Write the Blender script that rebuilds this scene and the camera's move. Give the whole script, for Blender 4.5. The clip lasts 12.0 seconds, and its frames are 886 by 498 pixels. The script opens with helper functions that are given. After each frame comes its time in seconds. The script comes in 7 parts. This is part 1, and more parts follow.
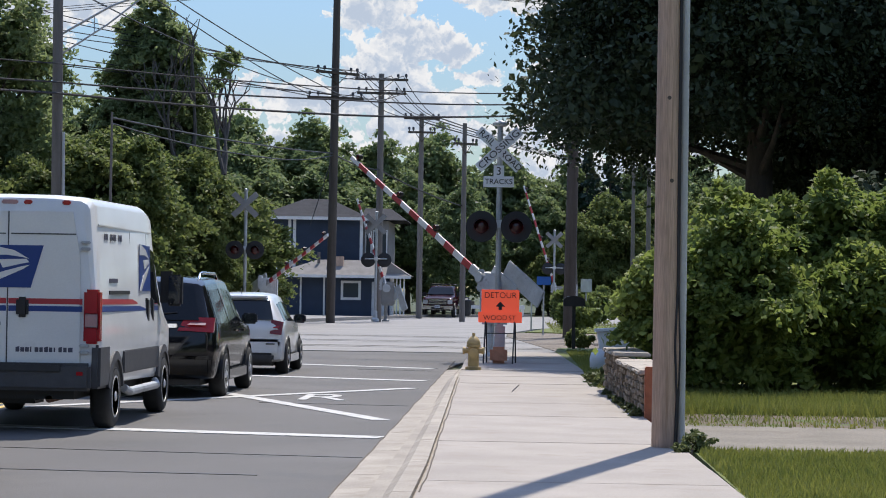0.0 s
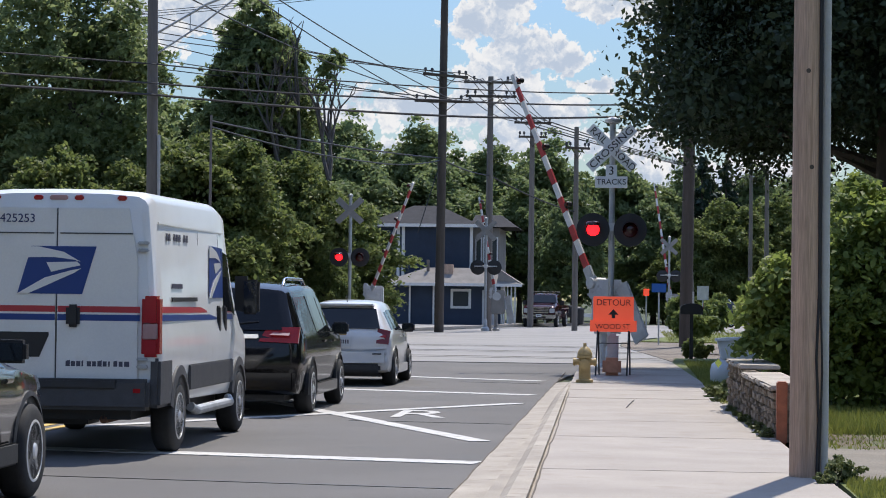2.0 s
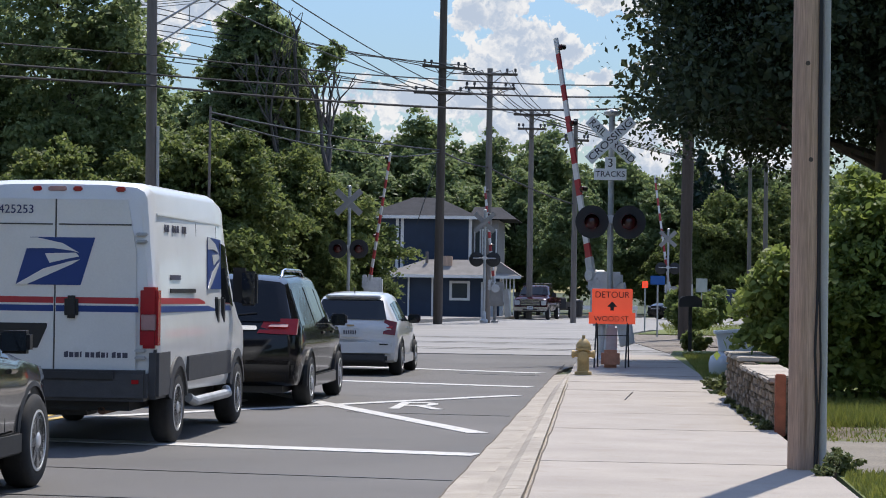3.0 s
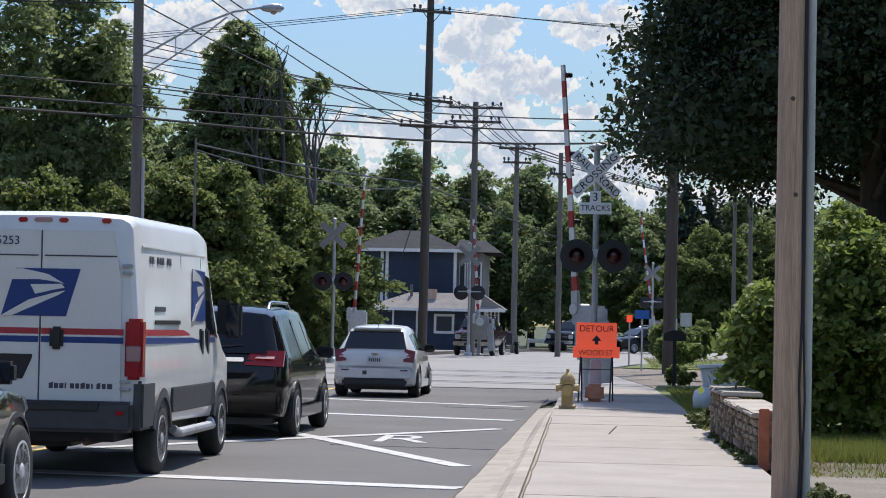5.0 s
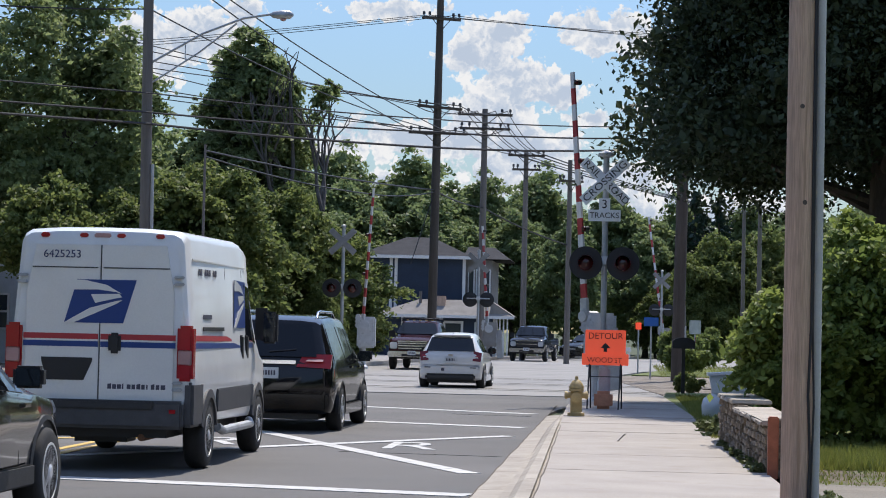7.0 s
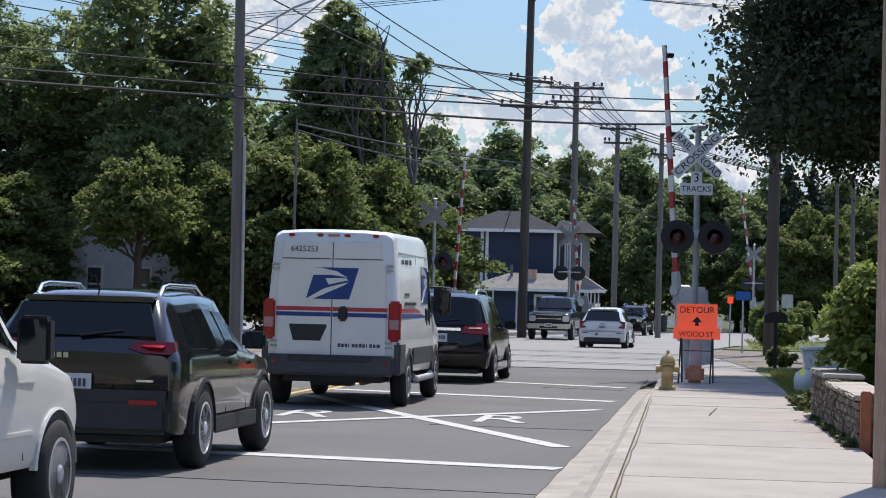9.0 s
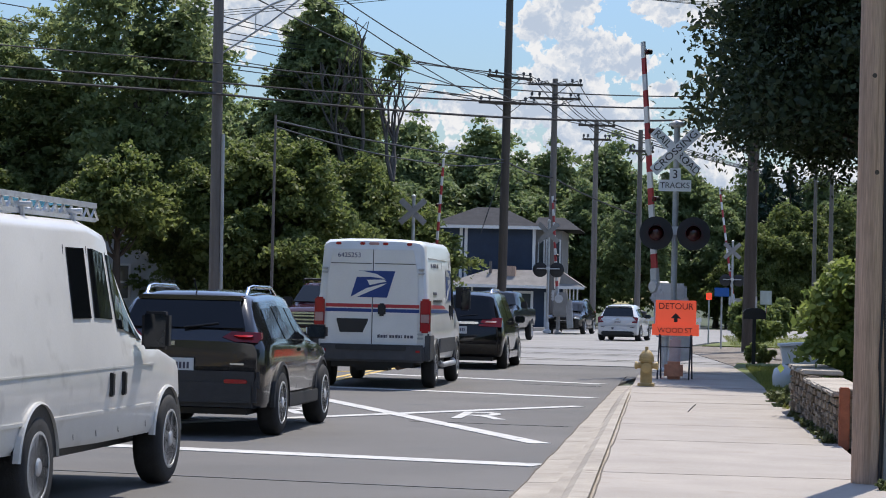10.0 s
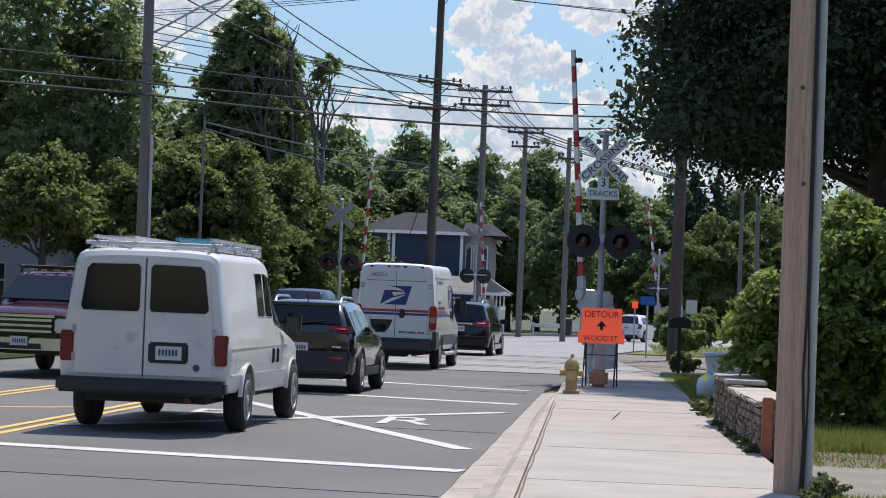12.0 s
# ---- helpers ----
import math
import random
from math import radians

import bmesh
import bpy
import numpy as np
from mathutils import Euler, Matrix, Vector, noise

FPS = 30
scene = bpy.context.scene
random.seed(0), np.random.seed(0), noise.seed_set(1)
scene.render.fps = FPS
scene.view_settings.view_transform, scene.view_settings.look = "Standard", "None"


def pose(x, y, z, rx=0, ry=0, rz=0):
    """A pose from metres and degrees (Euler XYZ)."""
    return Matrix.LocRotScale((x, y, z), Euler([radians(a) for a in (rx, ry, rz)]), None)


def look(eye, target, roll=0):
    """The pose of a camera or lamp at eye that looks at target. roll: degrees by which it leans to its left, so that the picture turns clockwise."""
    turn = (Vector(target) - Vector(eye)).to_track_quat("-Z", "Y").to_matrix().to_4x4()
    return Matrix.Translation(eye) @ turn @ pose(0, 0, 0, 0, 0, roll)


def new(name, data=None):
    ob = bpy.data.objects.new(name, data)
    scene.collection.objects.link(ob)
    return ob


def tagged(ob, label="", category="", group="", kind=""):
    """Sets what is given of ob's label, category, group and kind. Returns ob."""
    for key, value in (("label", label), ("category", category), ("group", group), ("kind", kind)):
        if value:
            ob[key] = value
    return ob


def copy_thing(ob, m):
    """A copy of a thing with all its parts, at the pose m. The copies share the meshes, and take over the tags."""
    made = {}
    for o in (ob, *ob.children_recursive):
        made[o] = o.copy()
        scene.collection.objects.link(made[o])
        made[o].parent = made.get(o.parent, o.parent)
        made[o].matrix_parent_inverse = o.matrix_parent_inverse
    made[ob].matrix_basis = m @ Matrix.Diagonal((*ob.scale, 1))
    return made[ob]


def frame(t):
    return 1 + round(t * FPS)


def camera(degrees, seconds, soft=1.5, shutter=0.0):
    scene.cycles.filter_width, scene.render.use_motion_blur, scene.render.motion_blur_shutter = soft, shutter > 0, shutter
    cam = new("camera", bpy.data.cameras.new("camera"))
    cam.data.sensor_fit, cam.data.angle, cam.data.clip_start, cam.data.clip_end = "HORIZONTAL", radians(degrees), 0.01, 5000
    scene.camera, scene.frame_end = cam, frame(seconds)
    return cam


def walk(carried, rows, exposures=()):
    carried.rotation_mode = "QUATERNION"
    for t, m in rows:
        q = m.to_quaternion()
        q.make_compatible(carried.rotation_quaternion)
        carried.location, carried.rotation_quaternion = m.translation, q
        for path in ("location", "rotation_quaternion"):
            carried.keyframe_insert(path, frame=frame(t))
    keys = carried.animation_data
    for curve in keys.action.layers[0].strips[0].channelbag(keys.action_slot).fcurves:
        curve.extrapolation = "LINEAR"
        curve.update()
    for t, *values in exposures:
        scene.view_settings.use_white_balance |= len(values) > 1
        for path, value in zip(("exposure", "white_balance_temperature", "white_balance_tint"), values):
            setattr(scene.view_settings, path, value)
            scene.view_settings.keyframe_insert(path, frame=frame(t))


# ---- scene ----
cam = camera(21.54, 12.0, soft=1.0)


def aim(x, y, z, yaw, pitch, roll):
    """A camera pose from its place, the degrees that it turns to the right and up, and its lean."""
    a, e = radians(yaw), radians(pitch)
    way = Vector((math.sin(a) * math.cos(e), math.cos(a) * math.cos(e), math.sin(e)))
    return look((x, y, z), Vector((x, y, z)) + way, roll)


# seconds, x, y, z, turn to the right, tilt up, lean
CAMERA_ROWS = [
    (0.0, 0.01, -3.01, 1.6, -1.87, 1.04, 0.89),
    (0.5, 0.02, -0.73, 1.55, -4.48, 1.23, 0.53),
    (1.0, 0.0, 0.0, 1.57, -4.69, 1.11, 0.46),
    (1.5, 0.0, 0.0, 1.57, -4.79, 1.08, 0.52),
    (2.0, 0.0, 0.0, 1.57, -4.66, 1.22, 0.72),
    (2.5, 0.0, 0.0, 1.57, -4.61, 1.02, 0.84),
    (3.0, 0.0, 0.0, 1.57, -4.63, 1.02, 0.84),
    (3.2, 0.0, 0.0, 1.57, -4.63, 1.05, 1.3),
    (5.0, 0.0, 0.0, 1.57, -4.27, 1.84, 1.15),
    (5.5, 0.0, 0.0, 1.57, -4.05, 1.74, 1.23),
    (6.0, 0.0, 0.0, 1.57, -4.17, 1.94, 1.28),
    (6.5, 0.0, 0.0, 1.57, -4.5, 1.88, 1.3),
    (6.7, 0.0, 0.0, 1.57, -4.46, 1.95, 1.27),
    (8.3, 0.0, 0.0, 1.57, -5.33, 2.05, 1.52),
    (8.5, 0.0, 0.0, 1.57, -5.6, 2.0, 1.57),
    (9.0, 0.0, 0.0, 1.57, -6.72, 1.3, 1.42),
    (9.5, 0.0, 0.0, 1.57, -6.65, 1.42, 1.23),
    (10.0, 0.0, 0.0, 1.57, -6.2, 1.23, 1.35),
    (10.5, 0.0, 0.0, 1.57, -5.81, 1.11, 1.63),
    (11.0, 0.0, 0.0, 1.57, -5.54, 1.26, 1.94),
    (11.5, 0.0, 0.0, 1.57, -4.69, 1.31, 2.14),
    (12.0, 0.0, 0.0, 1.57, -4.42, 1.41, 2.21)]
walk(cam, [(t, aim(*r)) for t, *r in CAMERA_ROWS])

# ---- light ----
SUN_AZIMUTH, SUN_ELEVATION = 15.0, 60.0     # degrees clockwise from +y, degrees above the horizon
scene.view_settings.exposure = 0.40


def make_world():
    """Blue summer sky with a column of cumulus over the crossing and more cloud low down."""
    w = bpy.data.worlds.new("sky")
    scene.world = w
    w.use_nodes = True
    nt = w.node_tree
    nt.nodes.clear()
    N, L = nt.nodes.new, nt.links.new

    def math_node(op, a, b=None, clamp=False):
        n = N("ShaderNodeMath")
        n.operation, n.use_clamp = op, clamp
        for i, v in enumerate((a, b)):
            if v is None:
                continue
            if isinstance(v, (int, float)):
                n.inputs[i].default_value = v
            else:
                L(v, n.inputs[i])
        return n.outputs[0]

    out, bg = N("ShaderNodeOutputWorld"), N("ShaderNodeBackground")
    sky = N("ShaderNodeTexSky")
    sky.sky_type, sky.sun_disc = "NISHITA", False
    sky.sun_elevation, sky.sun_rotation = radians(SUN_ELEVATION), radians(SUN_AZIMUTH)
    sky.air_density, sky.dust_density, sky.ozone_density = 1.0, 0.3, 2.5
    sky.altitude = 300
    deep = N("ShaderNodeHueSaturation")
    # clear dry air: the low sky stays deep blue, the high sky is brighter
    rise = N("ShaderNodeMapRange")
    rise.inputs["From Max"].default_value = 0.45
    rise.inputs["To Min"].default_value, rise.inputs["To Max"].default_value = 0.30, 1.25
    pure = N("ShaderNodeMapRange")
    pure.inputs["From Max"].default_value = 0.35
    pure.inputs["To Min"].default_value, pure.inputs["To Max"].default_value = 1.25, 0.92
    L(pure.outputs[0], deep.inputs["Saturation"])
    tint = N("ShaderNodeMapRange")
    tint.inputs["From Max"].default_value = 0.12
    tint.inputs["To Min"].default_value, tint.inputs["To Max"].default_value = 0.512, 0.506
    L(tint.outputs[0], deep.inputs["Hue"])
    L(sky.outputs[0], deep.inputs["Color"])
    co = N("ShaderNodeTexCoord")
    sep = N("ShaderNodeSeparateXYZ")
    L(co.outputs["Generated"], sep.inputs[0])
    L(sep.outputs["Z"], rise.inputs["Value"])
    L(sep.outputs["Z"], tint.inputs["Value"])
    L(sep.outputs["Z"], pure.inputs["Value"])
    L(rise.outputs[0], deep.inputs["Value"])
    # direction as slopes: sideways and upwards for one metre forward
    fwd = math_node("MAXIMUM", sep.outputs["Y"], 0.05)
    sx = math_node("DIVIDE", sep.outputs["X"], fwd)
    sz = math_node("DIVIDE", sep.outputs["Z"], fwd)
    comb = N("ShaderNodeCombineXYZ")
    L(sx, comb.inputs[0])
    L(sz, comb.inputs[1])

    def puff(cx, cz, rx, rz):
        """1 in the middle of a cloud, 0 at its edge, below 0 outside."""
        dx = math_node("DIVIDE", math_node("SUBTRACT", sx, cx), rx)
        dz = math_node("DIVIDE", math_node("SUBTRACT", sz, cz), rz)
        d = math_node("ADD", math_node("MULTIPLY", dx, dx), math_node("MULTIPLY", dz, dz))
        return math_node("SUBTRACT", 1.0, math_node("SQRT", d))

    puffs = [(-0.0565, 0.1290, 0.019, 0.014), (-0.0710, 0.1170, 0.014, 0.013), (-0.0470, 0.1070, 0.027, 0.014), (-0.0270, 0.1020, 0.013, 0.009),
             (-0.0560, 0.0930, 0.026, 0.012), (-0.0880, 0.0825, 0.052, 0.010), (-0.0440, 0.0800, 0.032, 0.014), (-0.0080, 0.1300, 0.028, 0.012),
             (-0.1085, 0.1385, 0.032, 0.006), (-0.1850, 0.1260, 0.024, 0.018), (-0.2100, 0.1200, 0.024, 0.018), (-0.1680, 0.1340, 0.014, 0.010),
             (-0.0196, 0.0924, 0.013, 0.005), (-0.1300, 0.0790, 0.030, 0.007), (0.0300, 0.0960, 0.030, 0.008),
             (-0.0300, 0.0660, 0.060, 0.012), (0.0350, 0.0540, 0.055, 0.012), (-0.1000, 0.0580, 0.060, 0.010)]
    def billows(scale_, shift):
        """Rounded heads: high in the middle of each cell, creased between cells."""
        move = N("ShaderNodeVectorMath")
        move.operation = "ADD"
        move.inputs[1].default_value = shift
        L(warped, move.inputs[0])
        vor = N("ShaderNodeTexVoronoi")
        vor.feature = "SMOOTH_F1"
        vor.inputs["Scale"].default_value, vor.inputs["Smoothness"].default_value = scale_, 0.25
        L(move.outputs[0], vor.inputs["Vector"])
        return math_node("SUBTRACT", 0.45, vor.outputs["Distance"])

    # the billows are pushed about by a coarse noise, so that no cell shows its straight sides
    n1 = N("ShaderNodeTexNoise")
    n1.inputs["Scale"].default_value, n1.inputs["Detail"].default_value, n1.inputs["Roughness"].default_value = 90, 7, 0.62
    L(comb.outputs[0], n1.inputs["Vector"])
    push = N("ShaderNodeVectorMath")
    push.operation = "SUBTRACT"
    push.inputs[1].default_value = (0.5, 0.5, 0.5)
    L(n1.outputs["Color"], push.inputs[0])
    small_push = N("ShaderNodeVectorMath")
    small_push.operation = "SCALE"
    small_push.inputs["Scale"].default_value = 0.016
    L(push.outputs[0], small_push.inputs[0])
    summed = N("ShaderNodeVectorMath")
    L(comb.outputs[0], summed.inputs[0])
    L(small_push.outputs[0], summed.inputs[1])
    warped = summed.outputs[0]
    field = None
    for p in puffs:
        v = puff(*p)
        field = v if field is None else math_node("MAXIMUM", field, v)

    def relief(up):
        heads = math_node("ADD", math_node("MULTIPLY", billows(62, (0, up, 0)), 1.15), math_node("MULTIPLY", billows(150, (0.3, up, 0)), 0.75))
        return math_node("ADD", heads, math_node("MULTIPLY", billows(380, (0.7, up, 0)), 0.45))

    here, above = relief(0.0), relief(0.0035)
    edge = math_node("ADD", math_node("MULTIPLY", field, 1.1), math_node("MULTIPLY", here, 0.85))
    edge = math_node("ADD", edge, math_node("MULTIPLY", math_node("SUBTRACT", n1.outputs[0], 0.5), 0.5))
    mask = N("ShaderNodeMapRange")
    mask.interpolation_type = "SMOOTHSTEP"
    mask.inputs["From Min"].default_value, mask.inputs["From Max"].default_value = 0.0, 0.17
    L(edge, mask.inputs["Value"])
    # heads that face up to the sun are white, hollows and thick middles a cool grey
    lit = math_node("MULTIPLY", math_node("SUBTRACT", here, above), 1.1)
    thick = math_node("MULTIPLY", math_node("SUBTRACT", edge, 0.35), -0.75)
    tone = N("ShaderNodeMapRange")
    tone.interpolation_type = "SMOOTHSTEP"
    tone.inputs["From Min"].default_value, tone.inputs["From Max"].default_value = -0.42, 0.40
    L(math_node("ADD", lit, thick), tone.inputs["Value"])
    cloud = N("ShaderNodeMix")
    cloud.data_type = "RGBA"
    cloud.inputs["A"].default_value = (2.55, 2.95, 3.6, 1)
    cloud.inputs["B"].default_value = (4.45, 4.45, 4.5, 1)
    L(tone.outputs[0], cloud.inputs["Factor"])
    mix = N("ShaderNodeMix")
    mix.data_type = "RGBA"
    L(mask.outputs[0], mix.inputs["Factor"])
    L(deep.outputs[0], mix.inputs["A"])
    L(cloud.outputs["Result"], mix.inputs["B"])
    L(mix.outputs["Result"], bg.inputs["Color"])
    bg.inputs["Strength"].default_value = 0.15
    L(bg.outputs[0], out.inputs["Surface"])


make_world()
sun = new("sun", bpy.data.lights.new("sun", "SUN"))
sun.data.energy, sun.data.angle, sun.data.color = 3.9, radians(0.55), (1.0, 0.935, 0.85)
_a, _e = radians(SUN_AZIMUTH), radians(SUN_ELEVATION)
sun.matrix_world = look((60 * math.sin(_a) * math.cos(_e), 60 * math.cos(_a) * math.cos(_e), 60 * math.sin(_e)), (0, 0, 0))


# ---- materials ----
def surface(name, base, rough=0.6, metal=0.0, vary=0.25, scale=3.0, fine=60.0, bump=0.15, second=None, patch=0.5,
            specular=0.5, coat=0.0, emit=0.0, through_light=0.0, per_piece=0.0, stretch=(1, 1, 1), grain=0.0):
    """A procedural material: a base colour that drifts on two scales, fine relief, optional stains of a second colour,
    clear coat, glow, light that comes through (leaves) and a drift from piece to piece."""
    m = bpy.data.materials.new(name)
    m.use_nodes = True
    nt = m.node_tree
    N, L = nt.nodes.new, nt.links.new
    b = nt.nodes["Principled BSDF"]
    co = N("ShaderNodeTexCoord")
    mp = N("ShaderNodeMapping")
    mp.inputs["Scale"].default_value = stretch
    L(co.outputs["Object"], mp.inputs["Vector"])
    big, small = N("ShaderNodeTexNoise"), N("ShaderNodeTexNoise")
    big.inputs["Scale"].default_value, big.inputs["Detail"].default_value = scale, 5
    small.inputs["Scale"].default_value, small.inputs["Detail"].default_value = fine, 3
    L(mp.outputs[0], big.inputs["Vector"])
    L(mp.outputs[0], small.inputs["Vector"])
    ramp = N("ShaderNodeMapRange")
    ramp.inputs["From Min"].default_value, ramp.inputs["From Max"].default_value = 0.3, 0.7
    ramp.inputs["To Min"].default_value, ramp.inputs["To Max"].default_value = 1 - vary, 1 + vary
    L(big.outputs[0], ramp.inputs["Value"])
    ramp2 = N("ShaderNodeMapRange")
    ramp2.inputs["From Min"].default_value, ramp2.inputs["From Max"].default_value = 0.3, 0.7
    ramp2.inputs["To Min"].default_value, ramp2.inputs["To Max"].default_value = 1 - vary * 0.5 - grain, 1 + vary * 0.5 + grain
    L(small.outputs[0], ramp2.inputs["Value"])
    mul = N("ShaderNodeMath")
    mul.operation = "MULTIPLY"
    L(ramp.outputs[0], mul.inputs[0])
    L(ramp2.outputs[0], mul.inputs[1])
    value = mul.outputs[0]
    if per_piece:
        info = N("ShaderNodeObjectInfo")
        r3 = N("ShaderNodeMapRange")
        r3.inputs["To Min"].default_value, r3.inputs["To Max"].default_value = 1 - per_piece, 1 + per_piece
        L(info.outputs["Random"], r3.inputs["Value"])
        mul2 = N("ShaderNodeMath")
        mul2.operation = "MULTIPLY"
        L(value, mul2.inputs[0])
        L(r3.outputs[0], mul2.inputs[1])
        value = mul2.outputs[0]
    hsv = N("ShaderNodeHueSaturation")
    hsv.inputs["Color"].default_value = (*base, 1)
    L(value, hsv.inputs["Value"])
    colour = hsv.outputs[0]
    if second:
        st = N("ShaderNodeTexNoise")
        st.inputs["Scale"].default_value, st.inputs["Detail"].default_value = scale * 2.3, 6
        L(mp.outputs[0], st.inputs["Vector"])
        r4 = N("ShaderNodeMapRange")
        r4.inputs["From Min"].default_value, r4.inputs["From Max"].default_value = patch, patch + 0.14
        L(st.outputs[0], r4.inputs["Value"])
        mx = N("ShaderNodeMix")
        mx.data_type = "RGBA"
        L(r4.outputs[0], mx.inputs["Factor"])
        L(colour, mx.inputs["A"])
        mx.inputs["B"].default_value = (*second, 1)
        colour = mx.outputs["Result"]
    L(colour, b.inputs["Base Color"])
    b.inputs["Roughness"].default_value, b.inputs["Metallic"].default_value = rough, metal
    b.inputs["Specular IOR Level"].default_value = specular
    b.inputs["Coat Weight"].default_value = coat
    b.inputs["Coat Roughness"].default_value = 0.06
    if emit:
        L(colour, b.inputs["Emission Color"])
        b.inputs["Emission Strength"].default_value = emit
    if bump:
        bm_ = N("ShaderNodeBump")
        bm_.inputs["Strength"].default_value, bm_.inputs["Distance"].default_value = bump, 0.02
        L(small.outputs[0], bm_.inputs["Height"])
        L(bm_.outputs[0], b.inputs["Normal"])
    if through_light:
        tr_ = N("ShaderNodeBsdfTranslucent")
        L(colour, tr_.inputs["Color"])
        ms = N("ShaderNodeMixShader")
        ms.inputs[0].default_value = through_light
        L(b.outputs[0], ms.inputs[1])
        L(tr_.outputs[0], ms.inputs[2])
        L(ms.outputs[0], nt.nodes["Material Output"].inputs["Surface"])
    return m


def leaf_material(name, base, warm, through_light=0.4):
    """Foliage whose clumps drift between two greens, leaf by leaf."""
    m = bpy.data.materials.new(name)
    m.use_nodes = True
    nt = m.node_tree
    N, L = nt.nodes.new, nt.links.new
    b = nt.nodes["Principled BSDF"]
    geo, co, nz = N("ShaderNodeNewGeometry"), N("ShaderNodeTexCoord"), N("ShaderNodeTexNoise")
    L(co.outputs["Object"], nz.inputs["Vector"])
    nz.inputs["Scale"].default_value = 0.6
    add = N("ShaderNodeMath")
    add.operation = "MULTIPLY_ADD"
    L(geo.outputs["Random Per Island"], add.inputs[0])
    add.inputs[1].default_value = 0.55
    L(nz.outputs[0], add.inputs[2])
    rng = N("ShaderNodeMapRange")
    rng.inputs["From Min"].default_value, rng.inputs["From Max"].default_value = 0.45, 1.1
    L(add.outputs[0], rng.inputs["Value"])
    mx = N("ShaderNodeMix")
    mx.data_type = "RGBA"
    mx.inputs["A"].default_value, mx.inputs["B"].default_value = (*base, 1), (*warm, 1)
    L(rng.outputs[0], mx.inputs["Factor"])
    L(mx.outputs["Result"], b.inputs["Base Color"])
    b.inputs["Roughness"].default_value, b.inputs["Specular IOR Level"].default_value = 0.55, 0.3
    tr_ = N("ShaderNodeBsdfTranslucent")
    L(mx.outputs["Result"], tr_.inputs["Color"])
    ms = N("ShaderNodeMixShader")
    ms.inputs[0].default_value = through_light
    L(b.outputs[0], ms.inputs[1])
    L(tr_.outputs[0], ms.inputs[2])
    L(ms.outputs[0], nt.nodes["Material Output"].inputs["Surface"])
    return m


